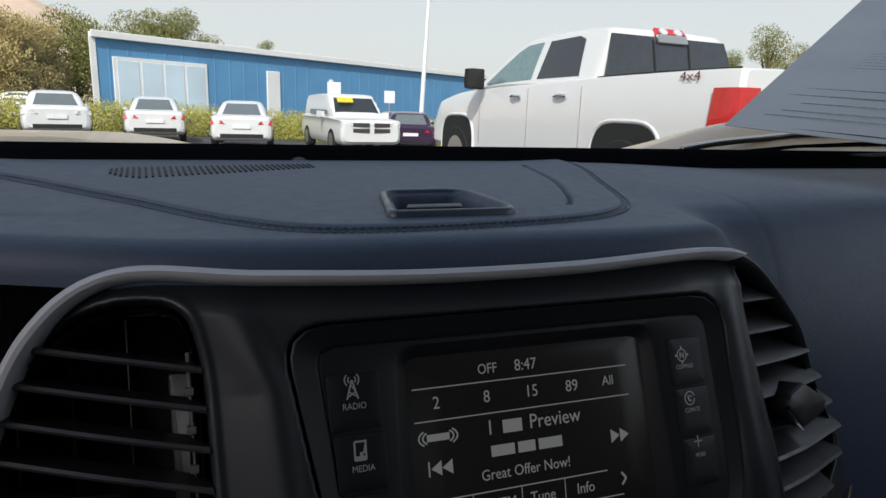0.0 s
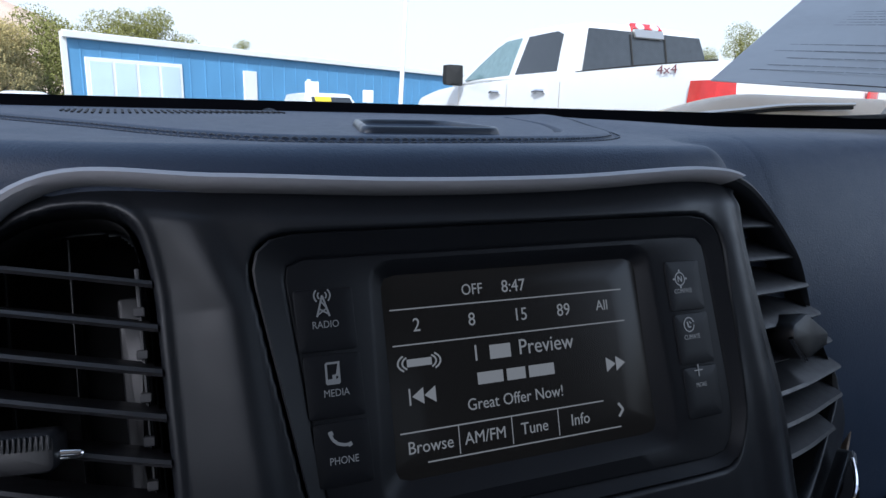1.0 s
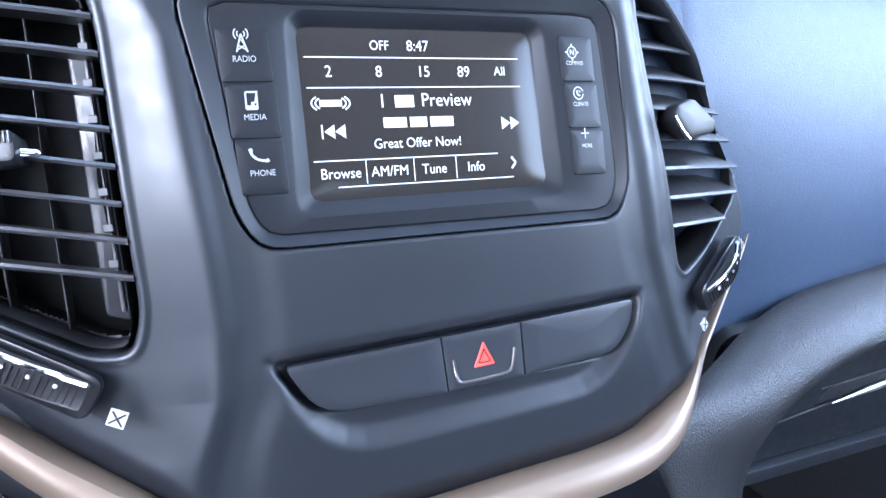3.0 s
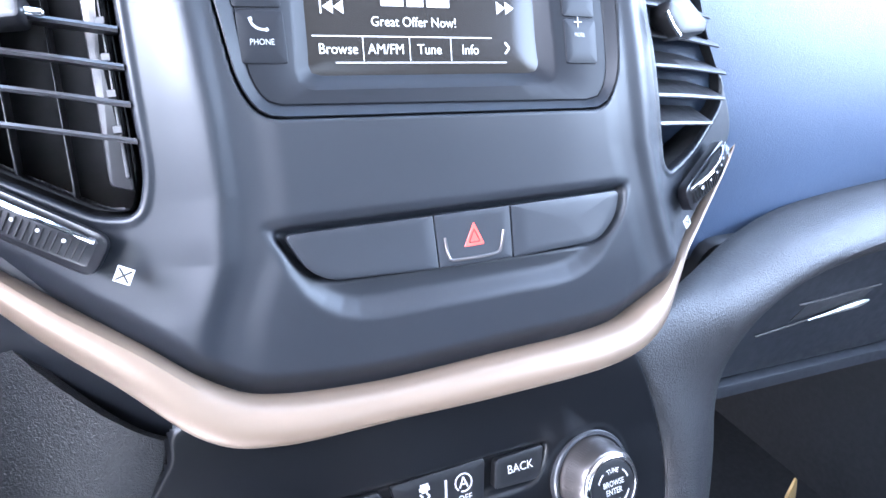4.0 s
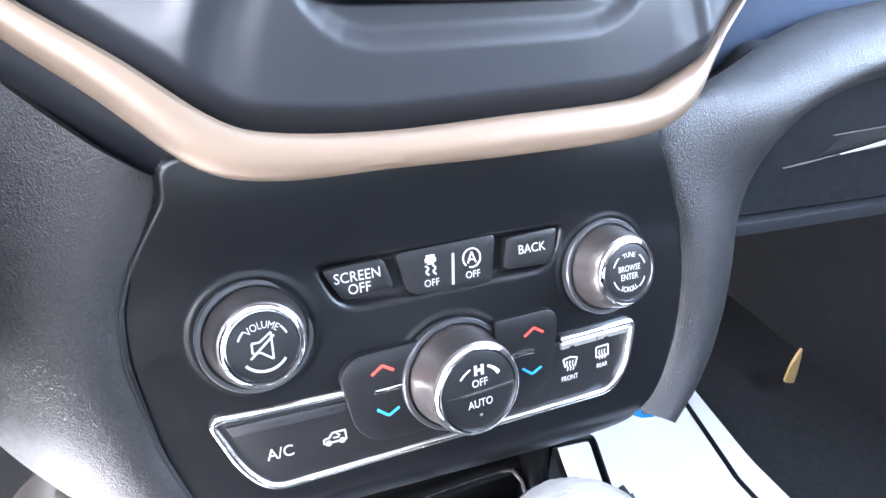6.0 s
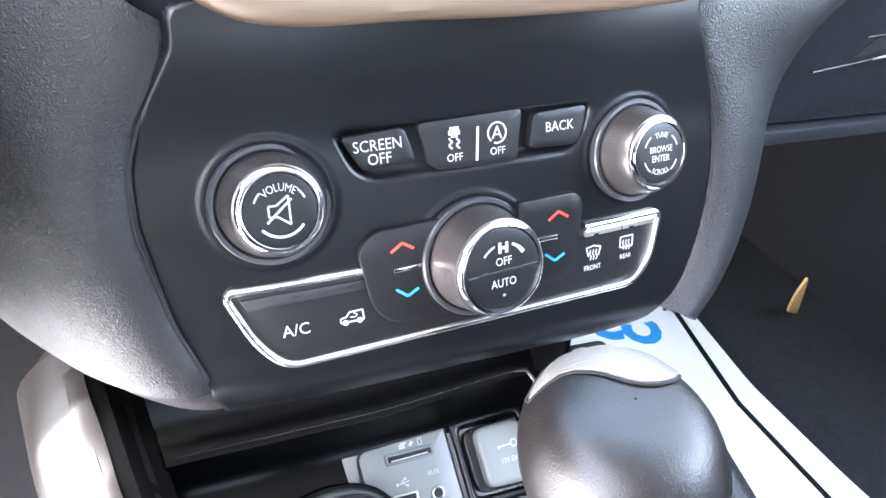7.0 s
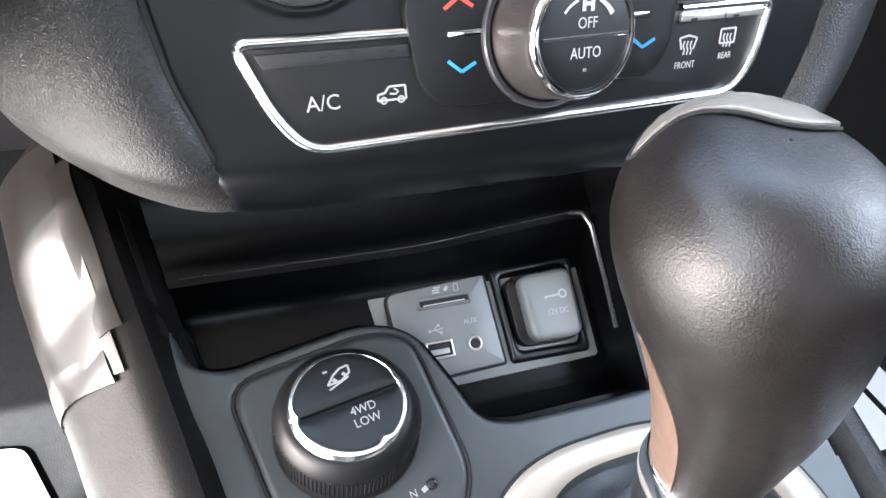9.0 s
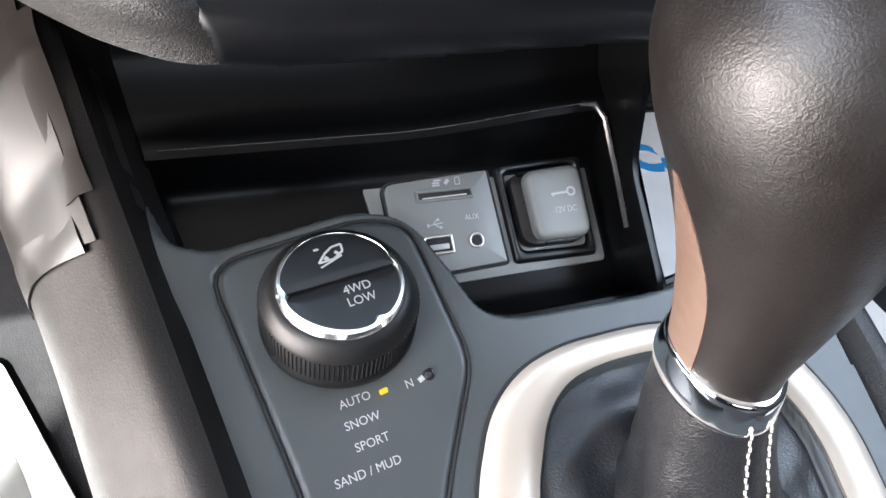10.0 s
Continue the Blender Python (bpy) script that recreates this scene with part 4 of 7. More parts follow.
# ---- cheeks beside the panel ----
def cheek(side):
    rows = []
    for k in range(25):
        s = k / 24
        z = 0.790 - 0.178 * s
        v = (z - 0.6967) / 0.946
        edge = np.interp(v, [-0.10, -0.067, -0.022, 0.019, 0.042, 0.063, 0.0917, 0.13], [0.112, 0.1235, 0.1395, 0.147, 0.1462, 0.1385, 0.120, 0.105]) if side < 0 else np.interp(v, [-0.10, -0.067, -0.034, 0.0104, 0.055, 0.096, 0.13], [0.095, 0.112, 0.1255, 0.136, 0.139, 0.117, 0.10])
        y0 = -0.0647 + 0.323 * v + 0.002
        low = ease((s - 0.80) / 0.2)
        row = []
        ctrl = ([(-0.004, 0.0060), (-0.0005, 0.0020), (0.003, -0.0006), (0.016, -0.0005), (0.034, 0.008), (0.060, 0.030), (0.100, 0.080), (0.140, 0.160)] if side < 0 else
                [(-0.004, 0.0060), (-0.0005, 0.0020), (0.003, 0.0), (0.013, 0.001), (0.024, 0.010), (0.032, 0.030), (0.038, 0.080), (0.040, 0.150)])
        for d, dy in spline(ctrl, 61):
            lift = 0.75 * max(0, d - 0.002) * (1 - s) * 0.9 if side < 0 else 0
            row.append((side * (edge + d - 0.0015), y0 + dy + 0.03 * low, z + lift))
        rows.append(row)
    return loft(rows, 0.006 * side)


grid = part("cheek", cheek(-1), M_LEATHER, thing("console_cheek", "grained black vinyl knee panel beside the climate panel", "side panel", "console cheeks"))

vs = cheek(-1)[0]
part("seam", tube([(vs[61 * k + 1][0], vs[61 * k + 1][1] - 0.0002, vs[61 * k + 1][2]) for k in range(25)], 0.0011, 6), M_HOLE, grid.parent, "dark seam along the panel")

# the passenger's bolster sweeps down beside the panel
sweep_in = [(0.78, 0.030, 0.862), (0.52, 0.031, 0.855), (0.40, 0.030, 0.849), (0.30, 0.026, 0.838), (0.245, 0.016, 0.826), (0.205, 0.002, 0.812), (0.170, -0.014, 0.806), (0.138, -0.022, 0.796), (0.1290, -0.0270, 0.7830), (0.1445, -0.0375, 0.7510), (0.1520, -0.0478, 0.7170), (0.1498, -0.0590, 0.6840), (0.1380, -0.0718, 0.6530), (0.1230, -0.0800, 0.6370)]
sweep_out = [(0.78, 0.000, 0.836), (0.52, -0.003, 0.832), (0.40, -0.006, 0.826), (0.315, -0.009, 0.817), (0.268, -0.011, 0.804), (0.243, -0.012, 0.790), (0.229, -0.012, 0.774), (0.220, -0.012, 0.756), (0.2160, -0.013, 0.738), (0.2140, -0.016, 0.715), (0.2080, -0.026, 0.688), (0.1950, -0.040, 0.662), (0.1730, -0.057, 0.641), (0.1420, -0.074, 0.626)]
rows = []
for a, b in zip(spline(sweep_in, 70), spline(sweep_out, 70)):
    a, b = Vector(a), Vector(b)
    m1, m2 = a.lerp(b, 0.33) + Vector((0.002, -0.009, 0.003)), a.lerp(b, 0.72) + Vector((0.003, -0.010, 0.002))
    side = float(ease((0.30 - b.x) / 0.06))
    under = b + Vector((0.006 * side, 0.014, -0.010 + 0.006 * side))
    back = b + Vector((0.010 * side, 0.070, -0.018 + 0.012 * side))
    rows.append([tuple(q) for q in spline([a + Vector((-0.003 * side, 0.008, 0)), a, m1, m2, b, under, back], 30)])
bolster = thing("console_cheek", "grained dark vinyl bolster sweeping down beside the climate panel", "side panel", "console cheeks")
part("cheek", loft(rows, -0.003), M_LEATHER, bolster)
part("seam", tube([tuple(Vector(p) + Vector((-0.0012, -0.0012, 0))) for p in spline(sweep_in, 70)[34:]], 0.0011, 6), M_HOLE, bolster, "dark seam along the panel")

# ---- tray with sockets ----
tray = thing("storage_tray", "black plastic open tray under the climate panel", "storage tray")
prof = [(-0.060, 0.640), (-0.045, 0.628), (-0.022, 0.612), (-0.018, 0.595), (-0.030, 0.572), (-0.040, 0.5635), (-0.0445, 0.562), (-0.0475, 0.559), (-0.047, 0.548), (-0.049, 0.536), (-0.062, 0.5235), (-0.100, 0.5005), (-0.110, 0.497), (-0.126, 0.497), (-0.136, 0.502), (-0.142, 0.512)]
cs = spline(prof, 60)
rows = []
for x in np.linspace(-0.18, 0.0685, 40):
    lift = 0.010 * ease((x + 0.05) / 0.12)
    rows.append([(max(x, 0.006 - float(np.interp(-y, [-0.02, 0.02, 0.05, 0.105, 0.187], [0.178, 0.170, 0.163, 0.147, 0.126]))), y, z + (lift * ease((z - 0.53) / 0.03) if z < 0.60 else lift)) for y, z in cs])
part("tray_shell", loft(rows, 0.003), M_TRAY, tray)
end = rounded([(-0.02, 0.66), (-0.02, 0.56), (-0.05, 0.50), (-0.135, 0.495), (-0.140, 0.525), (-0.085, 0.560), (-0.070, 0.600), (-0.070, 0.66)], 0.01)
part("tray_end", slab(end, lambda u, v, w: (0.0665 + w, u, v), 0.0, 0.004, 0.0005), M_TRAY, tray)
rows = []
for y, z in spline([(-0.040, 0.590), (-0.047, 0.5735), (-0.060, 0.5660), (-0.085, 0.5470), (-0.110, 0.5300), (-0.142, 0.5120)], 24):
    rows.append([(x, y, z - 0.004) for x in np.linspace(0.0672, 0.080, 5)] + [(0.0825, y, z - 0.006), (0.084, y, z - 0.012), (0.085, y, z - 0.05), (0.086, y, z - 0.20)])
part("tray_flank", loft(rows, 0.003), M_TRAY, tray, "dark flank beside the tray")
part("tray_lip", tube([(x, -0.0468, 0.5617 + 0.010 * ease((x + 0.05) / 0.12)) for x in np.linspace(-0.152, 0.052, 30)] + [(0.0600, -0.0490, 0.5720), (0.0640, -0.0560, 0.5680), (0.0655, -0.0800, 0.5490), (0.0655, -0.1020, 0.5330)], 0.0016), M_RIM, tray, "rounded lip with its highlight put into the colour")

ports = thing("socket_panel", "grey socket panel with card slot, USB, AUX and power outlet", "socket panel")
part("panel_plate", slab(rounded([(-0.0630, 0.0270), (0.0640, 0.0330), (0.0640, -0.0320), (-0.0550, -0.0330)], 0.003), port_map, -0.006, 0.0006, 0.0006, 2), M_PORT, ports, "grey plate")
SD = rounded([(-0.0525, 0.0215), (0.0045, 0.0245), (0.0065, -0.0255), (-0.0500, -0.0275)], [0.006, 0.001, 0.001, 0.003])
part("module_gap", tube([port_map(u, v, 0.0012) for u, v in inset(SD, -0.0006)], 0.0011, 6, True), M_HOLE, ports, "dark gap round the socket block")
media = part("media_module", slab(SD, port_map, 0.0, 0.0030, 0.0010, 2), M_PORT, ports, "rounded grey socket block")
part("card_slot", band(rect(-0.0365, 0.0100, -0.0055, 0.0170, 0.0012), rect(-0.0350, 0.0117, -0.0070, 0.0150, 0.0006), port_map, 0.002, 0.0044, 0.0006), M_PORT, media, "raised card slot")
part("slot_hole", slab(rect(-0.0350, 0.0117, -0.0070, 0.0150, 0.0005), port_map, 0.0010, 0.0033, 0.0001), M_HOLE, media, "black slit")
bars([(-0.0330, 0.0122, -0.0090, 0.0124, 0.0006)], port_map, M_SATIN, media, 0.0034, "contact_strip")
part("usb_shell", band(rect(-0.0365, -0.0175, -0.0210, -0.0075, 0.0010), rect(-0.0352, -0.0160, -0.0223, -0.0090, 0.0006), port_map, 0.001, 0.0046, 0.0005), M_SATIN, media, "metal USB shell")
part("usb_hole", slab(rect(-0.0352, -0.0160, -0.0223, -0.0090, 0.0005), port_map, 0.001, 0.0032, 0.0001), M_HOLE, media)
part("usb_tongue", slab(rect(-0.0340, -0.0150, -0.0235, -0.0122, 0.0004), port_map, 0.001, 0.0042, 0.0002), M_WHITE, media, "pale tongue")
part("aux_ring", band(circle(-0.0085, -0.0125, 0.0042, n=32), circle(-0.0085, -0.0125, 0.0028, n=32), port_map, 0.001, 0.0043, 0.0008), M_SATIN, media, "metal jack ring")
part("aux_hole", slab(circle(-0.0085, -0.0125, 0.0027, n=24), port_map, 0.001, 0.0033, 0.0001), M_HOLE, media)
letters("AUX", 0.0042, port_map, -0.0085, 0.0000, M_WHITE, media, 0.0031, 0, 0.0001, 0.9, "port_word")
bars([(-0.0265, 0.0186, -0.0225, 0.0186, 0.0009), (-0.0225, 0.0199, -0.0265, 0.0199, 0.0009), (-0.0255, 0.0212, -0.0215, 0.0212, 0.0009), (-0.0195, 0.0190, -0.0175, 0.0212, 0.0018)] + stroke([(-0.0140, 0.0182), (-0.0115, 0.0182), (-0.0115, 0.0220), (-0.0132, 0.0220), (-0.0140, 0.0212), (-0.0140, 0.0182)], 0.0004), port_map, M_WHITE, media, 0.0031, "card_mark")
bars([(-0.0325, -0.0020, -0.0245, -0.0012, 0.0005), (-0.0300, -0.0017, -0.0275, 0.0006, 0.0005), (-0.0290, -0.0016, -0.0265, -0.0036, 0.0005), (-0.0330, -0.0020, -0.0318, -0.0019, 0.0018), (-0.0275, 0.0006, -0.0262, 0.0007, 0.0013), (-0.0265, -0.0036, -0.0253, -0.0035, 0.0013)], port_map, M_WHITE, media, 0.0031, "usb_mark")
outlet = thing("power_outlet", "twelve-volt power outlet with closed grey hinged cap", "power outlet")
part("outlet_frame", band(rounded([(0.0085, 0.0270), (0.0600, 0.0290), (0.0585, -0.0285), (0.0105, -0.0275)], 0.003, 6), rounded([(0.0135, 0.0215), (0.0560, 0.0235), (0.0545, -0.0225), (0.0150, -0.0215)], 0.005, 6), port_map, 0.0, 0.0040, 0.002), M_PANEL, outlet, "dark square frame")
part("collar", slab(rounded([(0.0140, 0.0195), (0.0535, 0.0215), (0.0525, -0.0205), (0.0155, -0.0200)], 0.008), port_map, 0.0, 0.0080, 0.0012), M_GLOSS, outlet, "black inner collar")
lid = part("cap", slab(rounded([(0.0200, 0.0185), (0.0530, 0.0200), (0.0525, -0.0190), (0.0210, -0.0185)], 0.007), port_map, 0.007, 0.0150, 0.0035, 4, 4), M_PORT, outlet, "rounded grey cap")
letters("12V DC", 0.0046, port_map, 0.0390, -0.0045, M_WHITE, lid, 0.0151, 0, 0.0001, 0.85, "cap_word")
bars([(0.0325, 0.0042, 0.0420, 0.0046, 0.0011), (0.0335, 0.0030, 0.0335, 0.0042, 0.0010)] + stroke([(0.0440 + 0.0022 * math.cos(a), 0.0048 + 0.0022 * math.sin(a)) for a in np.linspace(0, 6.28, 11)], 0.0011), port_map, M_WHITE, lid, 0.0151, "key_mark")

# ---- print on the climate panel ----
PW = 0.0014


def pword(t, size, u, v, parent, w, turn=2.5, squeeze=0.9, arc=0.0):
    letters(t, size, panel_map, u, v, M_WHITE, parent, w, turn, 0.0001, squeeze, "print_word", arc)


def face(k):
    """The flat face of a knob, u to the right and v up from its middle."""
    b = Vector(panel_map(*KNOBS[k][:2], 0.0))
    ax = knob_axis(k)
    e1 = (Vector((1, 0, 0)) - ax * ax.x).normalized()
    e2 = ax.cross(e1) * -1 if ax.cross(e1).z < 0 else ax.cross(e1)
    cu, cv = KNOBS[k][:2]
    return lambda u, v, w: tuple(b + e1 * (u - cu) + e2 * (v - cv) + ax * w)


def kword(t, size, u, v, place, parent, w, squeeze, arc=0.0):
    letters(t, size, place, u, v, M_WHITE, parent, w, 2, 0.0001, squeeze, "print_word", arc)


pword("SCREEN", 0.0070, -0.0425, 0.0485, keys["screen_off_key"], PW)
pword("OFF", 0.0070, -0.0420, 0.0425, keys["screen_off_key"], PW)
pword("BACK", 0.0066, 0.0470, 0.0500, keys["back_key"], PW)
pword("OFF", 0.0050, -0.0068, 0.0398, keys["stability_key"], PW)
pword("OFF", 0.0050, 0.0146, 0.0410, keys["stability_key"], PW)
K = keys["stability_key"]
bars([(0.0040, 0.0375, 0.0046, 0.0530, 0.0012)], panel_map, M_WHITE, K, PW, "divider")
u, v = -0.0070, 0.0485
bars([(u - 0.0022, v + 0.0044, u + 0.0022, v + 0.0046, 0.0016), (u - 0.0028, v + 0.0026, u + 0.0028, v + 0.0028, 0.0020), (u - 0.0016, v + 0.0010, u + 0.0016, v + 0.0011, 0.0010)] + stroke([(u - 0.0026, v + 0.0002), (u - 0.0010, v - 0.0014), (u - 0.0026, v - 0.0030), (u - 0.0010, v - 0.0046)], 0.0009) + stroke([(u + 0.0010, v + 0.0002), (u + 0.0026, v - 0.0014), (u + 0.0010, v - 0.0030), (u + 0.0026, v - 0.0046)], 0.0009), panel_map, M_WHITE, K, PW, "skid_mark")
u, v = 0.0142, 0.0495
bars(stroke([(u + 0.0046 * math.cos(a), v + 0.0048 * math.sin(a)) for a in np.linspace(-1.9, 4.0, 14)], 0.0008) + [(u - 0.0022, v - 0.0026, u, v + 0.0030, 0.0008), (u + 0.0022, v - 0.0026, u, v + 0.0030, 0.0008), (u - 0.0014, v - 0.0008, u + 0.0014, v - 0.0008, 0.0007)], panel_map, M_WHITE, K, PW, "auto_stop_mark")
# knob faces
cu, cv = KNOBS[0][:2]
fm = face(0)
w = w_vol + 0.0003
kword("VOLUME", 0.0046, cu, cv + 0.0092, fm, cap_vol, w, 0.8, 0.0098)
bars(stroke([(cu - 0.0048, cv - 0.0022), (cu - 0.0048, cv + 0.0022), (cu - 0.0016, cv + 0.0022), (cu + 0.0034, cv + 0.0058), (cu + 0.0034, cv - 0.0058), (cu - 0.0016, cv - 0.0022), (cu - 0.0048, cv - 0.0022)], 0.0008) + [(cu - 0.0058, cv - 0.0044, cu + 0.0046, cv + 0.0044, 0.0009)] + stroke([(cu + 0.0105 * math.cos(a), cv + 0.0105 * math.sin(a)) for a in np.linspace(-2.45, -0.65, 12)], 0.0011) + stroke([(cu + 0.0108 * math.cos(a), cv + 0.0108 * math.sin(a)) for a in np.linspace(2.35, 2.75, 4)], 0.0008) + stroke([(cu + 0.0108 * math.cos(a), cv + 0.0108 * math.sin(a)) for a in np.linspace(0.4, 0.8, 4)], 0.0008), fm, M_WHITE, cap_vol, w, "volume_mark")
cu, cv = KNOBS[2][:2]
fm = face(2)
w = w_tune + 0.0002
kword("BROWSE", 0.0044, cu, cv + 0.0020, fm, cap_tune, w, 0.8)
kword("ENTER", 0.0046, cu, cv - 0.0024, fm, cap_tune, w, 0.8)
kword("TUNE", 0.0038, cu, cv + 0.0090, fm, cap_tune, w, 0.8, 0.0098)
kword("SCROLL", 0.0038, cu, cv - 0.0090, fm, cap_tune, w, 0.8, -0.0098)
bars([r for s in (1, -1) for t in (1, -1) for r in stroke([(cu + s * 0.0104 * math.cos(a), cv + t * 0.0104 * math.sin(a)) for a in np.linspace(0.35, 0.9, 5)], 0.0007)], fm, M_WHITE, cap_tune, w, "dial_arcs")
cu, cv = KNOBS[1][:2]
fm = face(1)
w = w_fan + 0.0002
kword("OFF", 0.0054, cu, cv + 0.0040, fm, cap_fan, w, 0.9)
kword("AUTO", 0.0056, cu, cv - 0.0062, fm, cap_fan, w, 0.85)
bars([(cu - 0.0185, cv - 0.0012, cu + 0.0185, cv + 0.0002, 0.0011)], fm, M_CHROME, cap_fan, w, "chrome_bar")
bars([(cu - 0.0020, cv + 0.0080, cu - 0.0020, cv + 0.0130, 0.0015), (cu + 0.0016, cv + 0.0080, cu + 0.0016, cv + 0.0130, 0.0015), (cu - 0.0020, cv + 0.0105, cu + 0.0016, cv + 0.0105, 0.0014)] + stroke([(cu + 0.0125 * math.cos(a), cv + 0.0125 * math.sin(a)) for a in np.linspace(1.95, 2.5, 5)], 0.0009) + [(cu + 0.0125 * math.cos(a), cv + 0.0125 * math.sin(a), cu + 0.0125 * math.cos(a - 0.16), cv + 0.0125 * math.sin(a - 0.16), 0.0012 + 0.0016 * (1.2 - a)) for a in np.linspace(1.2, 0.75, 4)], fm, M_WHITE, cap_fan, w, "fan_mark")
bars([(cu - 0.0008, cv - 0.0120, cu + 0.0008, cv - 0.0120, 0.0012)], fm, M_PORT, cap_fan, w, "lamp_dot")


def arrow(u, v, s, mat, d=0.0013):
    bars(stroke([(u - 0.0055, v - s * 0.0018), (u, v + s * 0.0022), (u + 0.0055, v - s * 0.0010)], d), panel_map, mat, climate, 0.0045, "arrow_mark")


arrow(-0.0350, 0.0018, 1, M_RED)
arrow(-0.0335, -0.0200, -1, M_BLUE)
arrow(0.0458, 0.0065, 1, M_RED)
arrow(0.0443, -0.0145, -1, M_BLUE)
pword("A/C", 0.0080, -0.0855, -0.0315, climate, 0.0014, 3, 0.95)
pword("FRONT", 0.0040, 0.0690, -0.0255, climate, 0.0014, 3, 0.8)
pword("REAR", 0.0038, 0.0900, -0.0225, climate, 0.0014, 3, 0.8)
u, v = 0.0692, -0.0180
bars(stroke([(u - 0.0030, v - 0.0010), (u - 0.0044, v + 0.0036), (u, v + 0.0046), (u + 0.0044, v + 0.0036), (u + 0.0030, v - 0.0010)], 0.0008) + [r for k in (-1, 0, 1) for r in stroke([(u + k * 0.0018, v - 0.0032), (u + k * 0.0018 + 0.0005, v - 0.0015), (u + k * 0.0018 - 0.0005, v + 0.0004), (u + k * 0.0018, v + 0.0024)], 0.0006)], panel_map, M_WHITE, climate, 0.0014, "front_heat_mark")
u, v = 0.0900, -0.0155
bars(stroke([(u - 0.0040, v - 0.0018), (u - 0.0040, v + 0.0040), (u + 0.0040, v + 0.0044), (u + 0.0040, v - 0.0016), (u - 0.0040, v - 0.0018)], 0.0008) + [r for k in (-1, 0, 1) for r in stroke([(u + k * 0.0018, v - 0.0034), (u + k * 0.0018 + 0.0005, v - 0.0012), (u + k * 0.0018 - 0.0005, v + 0.0004), (u + k * 0.0018, v + 0.0022)], 0.0006)], panel_map, M_WHITE, climate, 0.0014, "rear_heat_mark")
u, v = -0.0600, -0.0300
bars(stroke([(u - 0.0053, v - 0.0017), (u - 0.0053, v + 0.0005), (u - 0.0027, v + 0.0011), (u - 0.0011, v + 0.0034), (u + 0.0051, v + 0.0037), (u + 0.0055, v - 0.0012), (u - 0.0053, v - 0.0017)], 0.0008) + stroke([(u - 0.0031 + 0.0012 * math.cos(a), v - 0.0017 + 0.0012 * math.sin(a)) for a in np.linspace(0, 6.28, 8)], 0.0006) + stroke([(u + 0.0035 + 0.0012 * math.cos(a), v - 0.0014 + 0.0012 * math.sin(a)) for a in np.linspace(0, 6.28, 8)], 0.0006) + stroke([(u - 0.0008, v + 0.0008), (u + 0.0016, v + 0.0006), (u + 0.0025, v + 0.0017), (u + 0.0008, v + 0.0027)], 0.0006), panel_map, M_WHITE, climate, 0.0014, "recirculation_mark")
bars([(-0.0860, -0.0150, -0.0830, -0.0148, 0.0008), (-0.0620, -0.0138, -0.0590, -0.0136, 0.0008), (0.0680, -0.0070, 0.0710, -0.0068, 0.0010), (0.0900, -0.0062, 0.0930, -0.0060, 0.0010)], panel_map, M_BUTTON, climate, 0.0029, "lamp_slot")
bars([(0.0855, -0.0042, 0.0855, -0.0088, 0.0005), (-0.0740, -0.0122, -0.0745, -0.0180, 0.0005)], panel_map, M_GLOSS, climate, 0.0029, "strip_gap")


# ---- centre console ----
def con_xy(pts):
    """Console coordinates from plan places (x, y)."""
    return [(x, (y + 0.156) / 0.948) for x, y in pts]


console = thing("centre_console", "dark grey plastic console with shifter and terrain dial", "centre console")
TOP_O = rounded(con_xy([(-0.185, -0.040), (-0.167, -0.105), (-0.145, -0.187), (-0.122, -0.300), (-0.112, -0.480), (0.165, -0.480), (0.160, -0.200), (0.150, -0.100), (0.140, -0.050)]), 0.008)
TRAYCUT = rounded(con_xy([(-0.175, -0.010), (-0.153, -0.086), (-0.138, -0.0900), (-0.0700, -0.0780), (-0.0470, -0.0850), (-0.033, -0.1130), (-0.024, -0.1340), (-0.005, -0.1385), (0.066, -0.1375), (0.135, -0.1250), (0.150, -0.020)]), 0.012)
DIALPL = rounded(con_xy([(-0.1380, -0.0960), (-0.0700, -0.0830), (-0.0480, -0.0880), (-0.0345, -0.1530), (-0.0590, -0.2020), (-0.0800, -0.2600), (-0.1000, -0.2500), (-0.1130, -0.1900)]), [0.016, 0.012, 0.014, 0.010, 0.02, 0.01, 0.01, 0.02])
RING_O = rounded([(-0.0520, -0.2150), (-0.0500, -0.0560), (-0.0330, -0.0200), (-0.0150, -0.0050), (0.0080, 0.0020), (0.0600, 0.0050), (0.1200, -0.0100), (0.1420, -0.0560), (0.1400, -0.2150)], 0.022, 8)
RING_I = rounded([(-0.0260, -0.1950), (-0.0245, -0.0600), (-0.0085, -0.0260), (0.0050, -0.0140), (0.0250, -0.0090), (0.0600, -0.0075), (0.1040, -0.0220), (0.1200, -0.0600), (0.1180, -0.1950)], 0.016, 8)


def console_height(u, v):
    d = away(u, v, DIALPL)
    h = 0.0015 * ease(-d / 0.003) - 0.0015 * ease(1 - np.abs(d) / 0.0016)
    h -= 0.020 * ease((0.001 - away(u, v, TRAYCUT)) / 0.006)
    h -= 0.006 * ease((0.0 - away(u, v, RING_I)) / 0.004)
    h += 0.006 * ease((v - 0.03) / 0.05) * ease((-0.13 - u) / 0.02)
    return h


